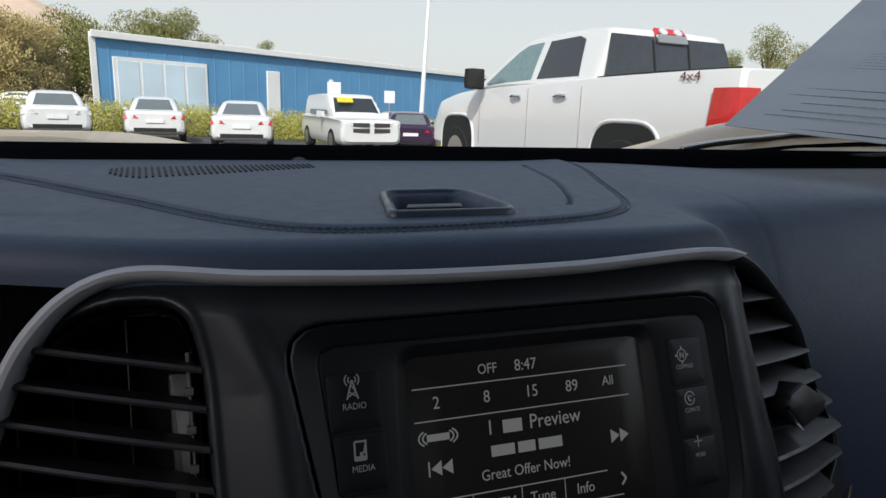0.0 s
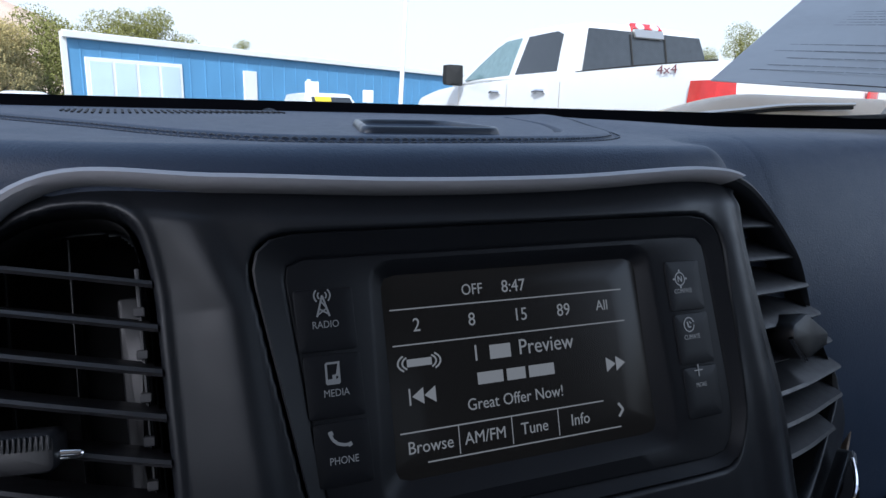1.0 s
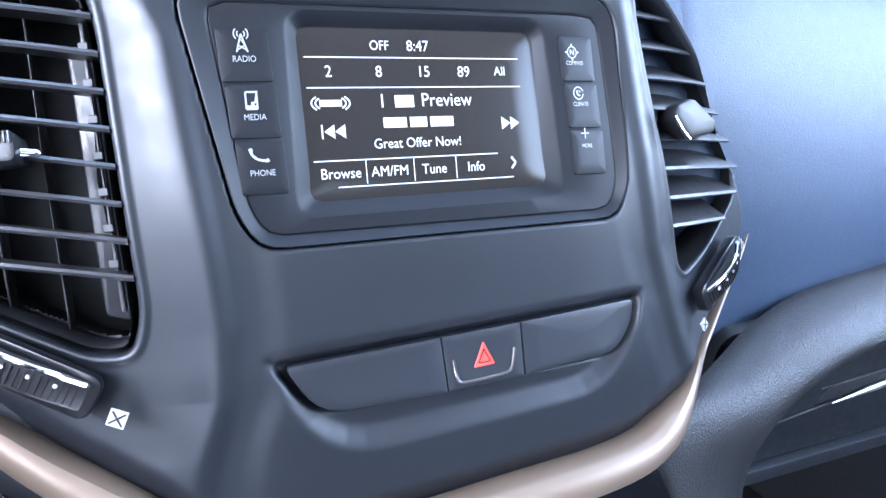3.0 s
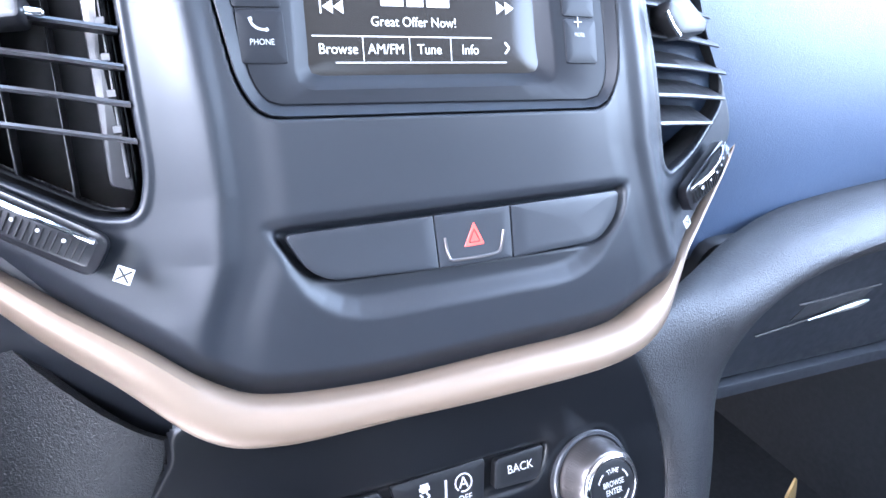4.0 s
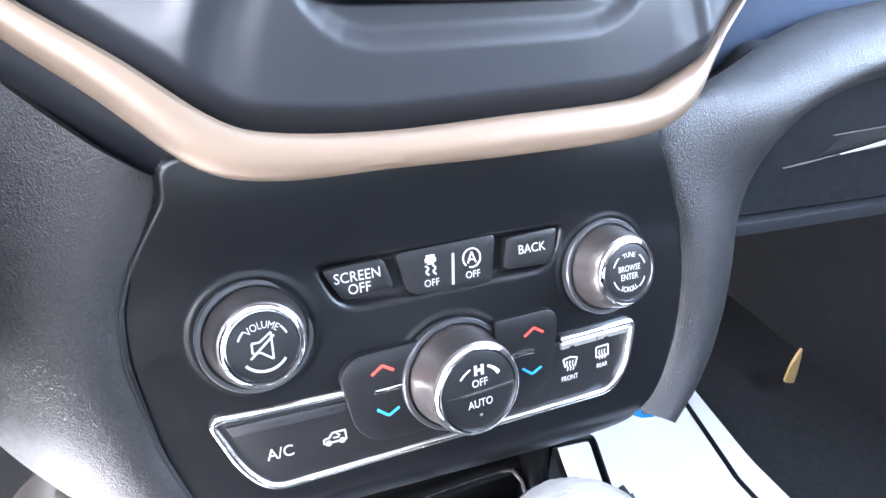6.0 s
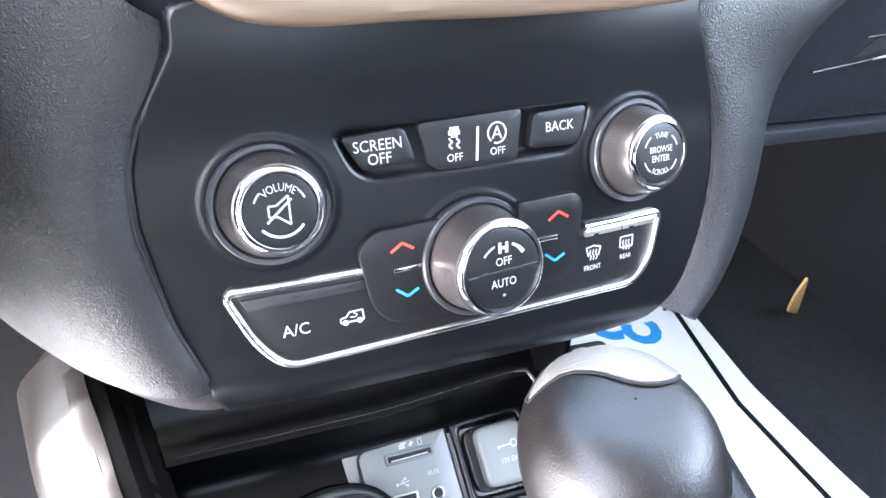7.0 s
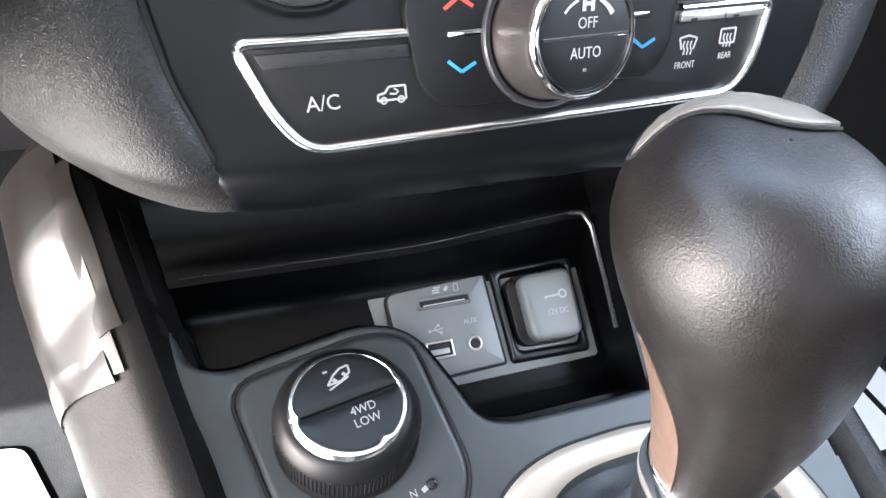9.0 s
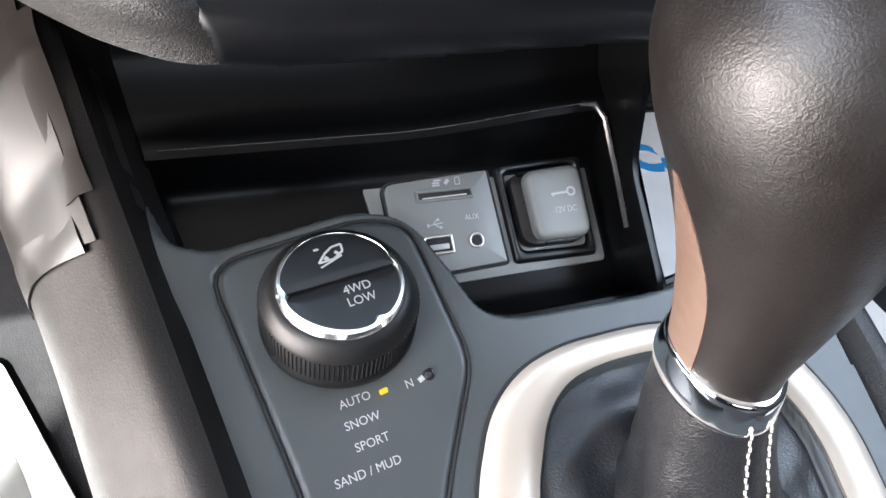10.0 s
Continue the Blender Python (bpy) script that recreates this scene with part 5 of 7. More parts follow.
grid_put("console_top", relief(-0.19, 0.17, -0.345, 0.125, 0.0016, console_map, console_height, lambda u, v: np.maximum(away(u, v, TOP_O), -0.004 - away(u, v, TRAYCUT))), M_CONSOLE, console, "dark grey top")
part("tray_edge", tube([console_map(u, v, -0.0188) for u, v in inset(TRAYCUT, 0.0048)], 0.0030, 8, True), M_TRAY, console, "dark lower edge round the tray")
part("plate_seam", tube([console_map(u, v, 0.0004) for u, v in DIALPL], 0.0009, 6, True), M_HOLE, console, "dark seam round the dial plate")
part("ring_seam", tube([console_map(u, v, 0.0006) for u, v in inset(RING_O, -0.0006)], 0.0010, 6, True), M_HOLE, console, "dark seam round the gate ring")
u0 = inset(RING_I, 0.0006)
folds = lambda u, v: -0.0060 + 0.0050 * ease(-away(u, v, u0) / 0.020) + 0.0012 * np.sin(150 * u + 60 * v) * ease(-away(u, v, u0) / 0.015) + 0.0008 * np.sin(260 * v - 110 * u) * ease(-away(u, v, u0) / 0.012)
grid_put("boot_base", relief(-0.030, 0.125, -0.200, -0.004, 0.0022, console_map, folds, lambda u, v: away(u, v, u0) - 0.0015), M_BOOT, console, "soft folded leather in the gate")
part("gate_ring", band(RING_O, RING_I, console_map, -0.002, 0.0045, 0.003), M_GATE, console, "pale champagne gate ring")


# vinyl rails along both sides: a bevel towards the console, a ridge, and a broad facet outwards
RAIL_SECTION = spline([(0.005, -0.026), (-0.003, -0.013), (-0.009, -0.001), (-0.013, 0.0030), (-0.018, 0.0034), (-0.025, -0.0002), (-0.040, -0.016), (-0.050, -0.029), (-0.056, -0.043), (-0.060, -0.070), (-0.064, -0.20)], 40)
def rail(side):
    rows = []
    for k in range(30):
        s = k / 29
        y = 0.010 - 0.49 * s if side < 0 else -0.105 - 0.375 * s
        x = np.interp(-y, [-0.02, 0.02, 0.05, 0.105, 0.187, 0.30, 0.48], [0.176, 0.169, 0.162, 0.147, 0.126, 0.104, 0.095]) * (1 if side < 0 else 0) + (0 if side < 0 else np.interp(-y, [-0.02, 0.2, 0.48], [0.148, 0.160, 0.165]))
        z = np.interp(-y, [-0.02, 0.03, 0.06, 0.105, 0.187, 0.30, 0.48], [0.620, 0.600, 0.572, 0.546, 0.518, 0.483, 0.425] if side < 0 else [0.572, 0.560, 0.548, 0.534, 0.508, 0.473, 0.415])
        ring = RAIL_SECTION
        rows.append([(side * x + (a if side < 0 else -a), y, z + b) for a, b in ring])
    return loft(rows, 0.005 * side)


part("side_rail", rail(-1), M_RAIL, console, "grained vinyl rail")
part("side_rail", rail(1), M_LEATHER, console, "grained vinyl rail")

# ---- terrain dial ----
dial = thing("terrain_dial", "black four-wheel-drive dial with knurled skirt and chrome ring", "dial")
DC = Vector(console_map(-0.0870, 0.0330, 0.0))
DN = Vector((0, -0.12, 0.9928))
DE = DN.cross(Vector((1, 0, 0)))


def dial_map(u, v, w):
    """The face of the dial."""
    return tuple(DC + Vector((1, 0, 0)) * u + DE * v + DN * w)


part("skirt", lathe([(0.0332, -0.001), (0.0332, 0.0028), (0.0324, 0.0040), (0.0322, 0.0160), (0.0314, 0.0182), (0.0288, 0.0224), (0.0268, 0.0242), (0.0256, 0.0245)], DC, DN, 72), M_RUBBER, dial, "black skirt")
kn = []
for i in range(110):
    a = 2 * math.pi * i / 110
    e1, e2 = Vector((1, 0, 0)), DN.cross(Vector((1, 0, 0)))
    d, t = e1 * math.cos(a) + e2 * math.sin(a), e2 * math.cos(a) - e1 * math.sin(a)
    p0, p1 = DC + DN * 0.0045 + d * 0.0321, DC + DN * 0.0165 + d * 0.0318
    kn.append(([p0 - t * 0.0006, p0 + t * 0.0006, p1 + t * 0.0006, p1 - t * 0.0006, p0 + d * 0.0008, p1 + d * 0.0008], [(0, 4, 5, 3), (1, 2, 5, 4), (0, 1, 4), (2, 3, 5)]))
part("knurling", join(*kn), M_RUBBER, dial, "fine knurling")
rows = []
for ro, w in ((0.0, 0.0225), (0.05, 0.0250), (0.35, 0.0266), (0.75, 0.0268), (1.0, 0.0258), (1.0, 0.0225)):
    row = []
    for i in range(144):
        a = 2 * math.pi * i / 144
        wide = 0.0029 + 0.0020 * math.exp(-(((a - 4.25 + math.pi) % (2 * math.pi) - math.pi) / 0.75) ** 2)
        for c, depth in ((5.25, 0.0022), (3.25, 0.0018), (0.35, 0.0010)):
            wide += depth * math.exp(-(((a - c + math.pi) % (2 * math.pi) - math.pi) / 0.10) ** 2)
        r = 0.0258 - wide * ro
        row.append(dial_map(r * math.cos(a), r * math.sin(a), w))
    rows.append(row)
part("chrome_ring", loft(rows, closed=True), M_RING, dial, "chrome ring with notches")
for s in (1, -1):
    half = [(0.0240 * math.cos(a), 0.0240 * math.sin(a)) for a in np.linspace(0.03, math.pi - 0.03, 30)]
    if s < 0:
        half = [(x, -y) for x, y in half]
    half = rounded(half, 0.001, 2)
    ca, sa = math.cos(radians(10)), math.sin(radians(10))
    q = np.array([(x * ca - y * sa, x * sa + y * ca) for x, y in half])
    cap = part("cap_half", slab(q, dial_map, 0.019, 0.0260 + (0.0006 if s > 0 else 0), 0.0008, 3), M_BUTTON, dial, "black cap half")

# ---- gear lever ----
lever = thing("gear_lever", "black leather gear lever with silver cap and stitched boot", "gear lever")


def rings(spec, n=40, power=2.0):
    rows = []
    for x, y, z, rx, ry in spec:
        row = []
        for i in range(n):
            a = 2 * math.pi * i / n
            c, s = math.cos(a), math.sin(a)
            row.append((x + rx * math.copysign(abs(c) ** (2 / power), c), y + ry * math.copysign(abs(s) ** (2 / power), s), z))
        rows.append(row)
    return rows


def smooth_rings(ctrl, n, m=40, power=2.0):
    return rings(spline(ctrl, n), m, power)


HEAD = [(0.0310, -0.2030, 0.578, 0.0185, 0.0215), (0.0290, -0.2010, 0.592, 0.0190, 0.0235), (0.0255, -0.1980, 0.615, 0.0220, 0.0285), (0.0200, -0.1940, 0.640, 0.0275, 0.0350), (0.0140, -0.1900, 0.662, 0.0335, 0.0395), (0.0105, -0.1870, 0.680, 0.0358, 0.0405), (0.0095, -0.1855, 0.696, 0.0335, 0.0375), (0.0095, -0.1845, 0.7075, 0.0265, 0.0290), (0.0095, -0.1840, 0.7120, 0.0160, 0.0180), (0.0095, -0.1840, 0.7127, 0.0004, 0.0004)]
part("knob", loft(smooth_rings(HEAD, 50), closed=True), M_KNOBLEATHER, lever, "black leather knob")
KN = spline(HEAD, 120)


def knob_top(u, v, w):
    """Over the rounded top of the knob, at the plan place (u, v)."""
    for x, y, z, rx, ry in KN[::-1]:
        if ((u - x) / (rx + 1e-6)) ** 2 + ((v - y) / (ry + 1e-6)) ** 2 >= 1 or z > 0.7126:
            continue
        break
    return (u, v, z + w + 0.0006)


CAP_O = spline([(-0.0170, -0.1640), (-0.0060, -0.1655), (0.0040, -0.1710), (0.0120, -0.1775), (0.0200, -0.1805), (0.0290, -0.1795), (0.0360, -0.1735), (0.0365, -0.1640), (0.0280, -0.1555), (0.0120, -0.1515), (-0.0040, -0.1540), (-0.0140, -0.1600)], 48, True)
part("cap", slab(CAP_O, knob_top, -0.001, 0.0014, 0.0006, 8), M_CAP, lever, "pale champagne cap")
part("cap_seam", tube([knob_top(u, v, 0.0002) for u, v in np.r_[inset(CAP_O, -0.0006), inset(CAP_O, -0.0006)[:1]]], 0.0006, 6), M_HOLE, lever, "dark seam round the cap")
part("collar", loft(smooth_rings([(0.0328, -0.2052, 0.5640, 0.0200, 0.0230), (0.0326, -0.2050, 0.5650, 0.0217, 0.0247), (0.0320, -0.2042, 0.5690, 0.0217, 0.0247), (0.0314, -0.2036, 0.5760, 0.0207, 0.0238), (0.0311, -0.2032, 0.5790, 0.0200, 0.0230), (0.0310, -0.2030, 0.5798, 0.0186, 0.0216)], 18), closed=True), M_CHROME, lever, "chrome collar")
BOOT = [(0.0500, -0.2400, 0.4860, 0.0520, 0.0600), (0.0490, -0.2370, 0.4920, 0.0450, 0.0510), (0.0470, -0.2300, 0.5000, 0.0360, 0.0410), (0.0440, -0.2230, 0.5120, 0.0310, 0.0350), (0.0405, -0.2160, 0.5280, 0.0275, 0.0310), (0.0358, -0.2090, 0.5500, 0.0238, 0.0268), (0.0318, -0.2040, 0.5710, 0.0205, 0.0235)]
br = smooth_rings(BOOT, 36, 60)
for k, row in enumerate(br):
    s = 1 - k / 35
    for i, (x, y, z) in enumerate(row):
        a = 2 * math.pi * i / 60
        f = 1 + 0.05 * s * math.sin(7 * a + 5 * s) + 0.025 * math.sin(26 * s + 3 * a) * s + 0.02 * s * math.sin(13 * a - 4 * s)
        row[i] = (0.038 + (x - 0.038) * f, -0.215 + (y + 0.215) * f, z + 0.003 * s * math.sin(3 * a))
part("boot", loft(br, closed=True), M_BOOT, lever, "creased leather boot")

# tan inlay down the driver's side of the stalk
hd = spline(HEAD, 200)
rows = []
for z, half in spline([(0.5800, 0.40), (0.600, 0.40), (0.618, 0.34), (0.632, 0.22), (0.643, 0.10), (0.650, 0.03)], 36):
    i = int(np.argmin(np.abs(hd[:, 2] - z)))
    x, y, _, rx, ry = hd[i]
    rows.append([(x + (rx + 0.0004) * math.cos(a), y + (ry + 0.0004) * math.sin(a), z) for a in np.linspace(3.02 - half, 3.02 + half, 11)])
part("inlay", loft(rows, -0.0012), M_BROWN, lever, "tan leather inlay")
# stitches down the boot
bt = spline(BOOT, 120)
for da in (-0.20, 0.20):
    for k in range(22):
        i = 118 - 3 * k
        x, y, z, rx, ry = bt[i]
        x2, y2, z2, rx2, ry2 = bt[i - 2]
        a = -1.52 + da + 0.02 * (k % 2)
        f = 1.045
        p = [(cx + r1 * f * math.cos(a), cy + r2 * f * math.sin(a), cz) for cx, cy, cz, r1, r2 in ((x, y, z, rx, ry), (x2, y2, z2, rx2, ry2))]
        part("stitch", tube(p, 0.0005, 6), M_STITCH, lever)

# print round the dial
def cword(t, size, x, y, parent, w=0.0016, turn=9, squeeze=0.95):
    (q,) = con_xy([(x, y)])
    letters(t, size, console_map, q[0], q[1], M_WHITE, parent, w, turn, 0.0001, squeeze, "print_word")


for t, x, y in (("AUTO", -0.0872, -0.1600), ("SNOW", -0.0858, -0.1682), ("SPORT", -0.0835, -0.1765), ("SAND / MUD", -0.0870, -0.1865)):
    cword(t, 0.0050, x, y, console)
cword("N", 0.0050, -0.0640, -0.1578, console)
bars([(-0.0598, -0.0015, -0.0575, -0.0002, 0.0022)], console_map, M_WHITE, console, 0.0016, "pointer_mark")
part("mode_lamp", slab(rounded([(q[0], q[1]) for q in con_xy([(-0.0768, -0.1601), (-0.0732, -0.1593), (-0.0735, -0.1572), (-0.0771, -0.1580)])], 0.0006), console_map, 0.0010, 0.0020, 0.0002), M_AMBER, console, "lit amber mode lamp")
part("button_ring", band(circle(-0.0550, 0.0005, 0.0026, n=20), circle(-0.0550, 0.0005, 0.0014, n=20), console_map, 0.0, 0.0030, 0.0008), M_GLOSS, console, "small round button")
letters("4WD", 0.0056, dial_map, 0.0055, -0.0042, M_WHITE, dial, 0.0264, 10, 0.0001, 0.9, "dial_word")
letters("LOW", 0.0056, dial_map, 0.0063, -0.0098, M_WHITE, dial, 0.0264, 10, 0.0001, 0.9, "dial_word")
u, v = -0.0022, 0.0125
bars(stroke([(u - 0.0050, v - 0.0035), (u - 0.0020, v + 0.0010), (u + 0.0012, v + 0.0038), (u + 0.0050, v + 0.0048), (u + 0.0052, v + 0.0012), (u + 0.0012, v - 0.0022), (u - 0.0050, v - 0.0035)], 0.0009) + [(u - 0.0045, v - 0.0058, u + 0.0045, v - 0.0008, 0.0008), (u - 0.0062, v + 0.0030, u - 0.0042, v + 0.0034, 0.0010), (u - 0.0024, v - 0.0022, u - 0.0012, v - 0.0010, 0.0018), (u + 0.0022, v + 0.0002, u + 0.0032, v + 0.0012, 0.0018)], dial_map, M_WHITE, dial, 0.0270, "descent_mark")

# clear tape stuck over the driver-side rail
def rail_point(y, k, out):
    x = np.interp(-y, [-0.02, 0.02, 0.05, 0.105, 0.187], [0.176, 0.169, 0.162, 0.147, 0.126])
    z = np.interp(-y, [-0.02, 0.03, 0.06, 0.105, 0.187], [0.620, 0.600, 0.572, 0.546, 0.518])
    ring = RAIL_SECTION
    a, b = ring[k]
    return (-x + a - out * 0.6, y, z + b + out)


tape = thing("clear_tape", "glossy creased clear tape over the console rail", "tape")
part("strip", loft([[rail_point(y + 0.0016 * (k - 9), k, 0.0010 + 0.0004 * math.sin(70 * y + 0.8 * k)) for k in range(7, 21)] for y in np.linspace(0.004, -0.088, 40)], 0.0004), M_TAPE, tape, "wide wrinkled strip")
part("folded_edge", loft([[rail_point(y, k, 0.0016 + 0.0007 * math.sin(160 * y + k)) for k in range(6, 9)] for y in np.linspace(-0.012, -0.076, 30)], 0.0004), M_TAPE, tape, "folded glossy edge")
part("loose_end", loft([[rail_point(y + 0.0016 * (k - 9), k, 0.0015 + 0.0005 * math.sin(260 * y + 0.6 * k)) for k in range(8, 21)] for y in np.linspace(-0.078, -0.091, 8)], 0.0004), M_TAPE, tape, "crumpled end")
part("sliver", loft([[rail_point(y, k, 0.0012) for k in range(2, 4)] for y in np.linspace(-0.028, -0.074, 16)], 0.0003), M_TAPE, tape, "narrow sliver on the inner bevel")


# ---- dashboard top ----
def pad_profile(a):
    """Cross-section (y, z) of the pads beside the stack, at the distance a from the middle."""
    k = float(ease((a - 0.10) / 0.25))
    zb = np.interp(a, [0.12, 0.21, 0.28, 0.40, 0.78], [0.770, 0.797, 0.821, 0.845, 0.86])
    q = 0.005 * float(ease((a - 0.18) / 0.16))
    return [(0.285, 1.0555 - q), (0.265, 1.0590 - q), (0.18, 1.0570 - 0.001 * k - 0.4 * q), (0.100 + 0.010 * k, 1.0535 - 0.001 * k), (0.070 + 0.015 * k, 1.045), (0.052 + 0.015 * k, 1.020), (0.038 + 0.012 * k, 0.978), (0.034 + 0.004 * k, 0.925), (0.034, 0.880), (0.038, zb + 0.006), (0.050, zb), (0.10, zb + 0.004)]


pp = spline(pad_profile(0.13), 200)
PAD_S = np.r_[0, np.cumsum(np.linalg.norm(np.diff(pp, axis=0), axis=1))]
PAD_Y, PAD_Z = pp[:, 0], pp[:, 1]


def dash_map(u, v, w):
    """The dashboard top: u to the right, v ahead."""
    r = 0.012
    d = np.maximum(0, np.abs(u) - 0.06)
    back = np.where(d < 0.1, 2 * d * d, 0.02 + 0.45 * (d - 0.1)) * 0.93 * ease((0.11 - v) / 0.06)
    a = np.clip((0.034 - v) / r, 0, np.pi / 2)
    down = np.maximum(0, 0.034 - v - r * np.pi / 2)
    y = np.where(v > 0.034, v, 0.034 - r * np.sin(a)) + back
    crown = 0.0512 + 0.03 * (np.maximum(v, 0.03) - 0.06)
    z = 1.0 + crown - r * (1 - np.cos(a)) - down
    y, z = y - w * np.sin(a), z + w * np.cos(a)
    k = ease((u - 0.105) / 0.06) + ease((-u - 0.225) / 0.05)
    py, pz = np.interp(0.285 - v, PAD_S, PAD_Y), np.interp(0.285 - v, PAD_S, PAD_Z)
    return u, y * (1 - k) + py * k, z * (1 - k) + (pz + 0.0006 + w) * k


SEAM = spline([(-0.33, 0.272), (-0.275, 0.240), (-0.2252, 0.2026), (-0.1744, 0.1437), (-0.1465, 0.1110), (-0.1213, 0.0750), (-0.0998, 0.0551), (-0.0771, 0.0440), (-0.0460, 0.0405), (-0.0080, 0.0425), (0.0299, 0.0470), (0.0583, 0.0544), (0.0780, 0.0660), (0.0934, 0.0819), (0.1078, 0.1108), (0.1252, 0.1556), (0.1493, 0.2200), (0.162, 0.275)], 170)
TRAY_O = rounded([(-0.0426, 0.0580), (0.0140, 0.0590), (0.0160, 0.0680), (0.0110, 0.1165), (-0.0330, 0.1140)], [0.004, 0.004, 0.008, 0.014, 0.008])


def line_away(u, v, line):
    best = np.full(u.shape, 1e9)
    for i in range(len(line) - 1):
        a, b = line[i], line[i + 1]
        e = b - a
        t = np.clip(((u - a[0]) * e[0] + (v - a[1]) * e[1]) / (e @ e + 1e-15), 0, 1)
        best = np.minimum(best, np.hypot(u - a[0] - t * e[0], v - a[1] - t * e[1]))
    return best


CREASE = spline([(0.1110, 0.2430), (0.0932, 0.1623), (0.0690, 0.1010), (0.0560, 0.0790)], 40)
ISLAND = np.r_[SEAM, np.array([(0.162, 0.40), (-0.33, 0.40)])]


def dash_height(u, v):
    d = away(u, v, ISLAND)
    h = 0.0022 * ease(-d / 0.005) - 0.0014 * ease(1 - np.abs(d) / 0.0015)
    h -= 0.0040 * ease(1 - line_away(u, v, CREASE) / 0.0022)
    t = away(u, v, TRAY_O)
    h += 0.0018 * ease(1 - np.abs(t) / 0.003) - 0.010 * ease((-0.003 - t) / 0.004)
    h -= 0.006 * ease((v - 0.272) / 0.012)
    return h


dash = thing("dashboard", "dark blue-grey soft dashboard top with stitched seams", "dashboard")
grid_put("dash_top", relief(-0.34, 0.172, -0.030, 0.288, 0.0011, dash_map, dash_height, lambda u, v: np.where((u < -0.095) & (u > -0.215), 0.0105 - v, -1.0)), M_DASH, dash, "soft grained top")


def side_pad(x0, x1, side):
    """The dashboard's rounded body to one side of the stack."""
    rows = []
    for x in np.linspace(x0, x1, 40):
        a = abs(x)
        ctrl = pad_profile(a)
        sink = 0.006 * float(ease(((0.170 if side > 0 else 0.275) - a) / 0.02))
        rows.append([(x, y + sink, z - sink) for y, z in spline(ctrl, 48)])
    return loft(rows, -0.008)


part("passenger_pad", side_pad(0.118, 0.78, 1), M_DASH, dash, "rounded passenger pad")
part("driver_pad", side_pad(-0.78, -0.195, -1), M_DASH, dash, "rounded driver-side pad")


# knee bolster and glove box on the passenger's side
glove = thing("glove_box", "dark plastic glove box with slim handle under the dashboard", "glove box")
def glove_map(u, v, w):
    return (u, 0.030 + (0.80 - v) * 0.20 - w, v)


part("door", slab(rect(0.222, 0.672, 0.75, 0.822, 0.018), glove_map, -0.030, 0.0, 0.006, 3), M_GLOVE, glove, "flat dark door")
part("handle_cup", slab(rounded([(0.352, 0.7285), (0.432, 0.7400), (0.440, 0.7530), (0.365, 0.7470)], 0.004), glove_map, -0.004, 0.0006, 0.0004), M_HOLE, glove, "dark handle recess")
part("lower_edge", tube([glove_map(x, 0.7205 + 0.150 * (x - 0.318), 0.0016) for x in np.linspace(0.318, 0.440, 10)], 0.0009, 8), M_SKIRT, glove, "thin grey lower edge")
part("upper_edge", tube([glove_map(x, 0.7475 + 0.075 * (x - 0.352), 0.0014) for x in np.linspace(0.352, 0.445, 8)], 0.0007, 8), M_SKIRT, glove, "thin grey upper edge")
part("handle", tube([glove_map(x, 0.7300 + 0.16 * (x - 0.37), 0.004) for x in np.linspace(0.37, 0.436, 9)], [0.0008, 0.0010, 0.0014, 0.0018, 0.0023, 0.0028, 0.0031, 0.0026, 0.0010], 10), M_SATIN, glove, "bright tapered handle")
part("underside", slab(rect(0.225, 0.10, 0.75, 0.40, 0.02), lambda u, v, w: (u, v - 0.05, 0.668 + 0.02 * v + w), -0.012, 0.0, 0.003), M_GLOVE, glove, "dark underside panel")

# driver's knee panel above the cheek
rows = []
for x in np.linspace(-0.095, -0.60, 40):
    a = -x
    d = max(0, a - 0.06)
    y0 = -0.040 + (2 * d * d if d < 0.1 else 0.02 + 0.45 * (d - 0.1)) * 0.9 + 0.020
    zt = np.interp(a, [0.095, 0.135, 0.17, 0.21, 0.6], [0.81, 0.84, 0.868, 0.90, 0.95])
    rows.append([(x, y, z) for y, z in spline([(y0 + 0.01, zt), (y0 + 0.002, zt - 0.015), (y0, zt - 0.035), (y0 + 0.004, zt - 0.070), (y0 + 0.015, zt - 0.110), (y0 + 0.05, zt - 0.2)], 24)])
part("knee_panel", loft(rows, -0.005), M_FASCIA, dash, "smooth driver knee panel")

# seam stitches and the defroster slots
def seam_row(off, mat):
    line = np.array(SEAM)
    t = np.gradient(line, axis=0)
    t /= np.linalg.norm(t, axis=1, keepdims=True)
    nn = np.stack([-t[:, 1], t[:, 0]], 1)
    q = spline(line + nn * off, 640)
    geos = []
    for i in range(8, 630, 3):
        a, b = q[i], q[i + 2]
        hh = dash_height(np.array([[a[0], b[0]]]), np.array([[a[1], b[1]]]))[0]
        geos.append(tube([dash_map(a[0], a[1], hh[0] + 0.0002), dash_map((a[0] + b[0]) / 2, (a[1] + b[1]) / 2, hh.mean() + 0.0006), dash_map(b[0], b[1], hh[1] + 0.0002)], 0.00032, 5))
    v, f = join(*geos)
    tagged(put("seam_stitches", v, f, mat, dash), "", "", "", "stuff")


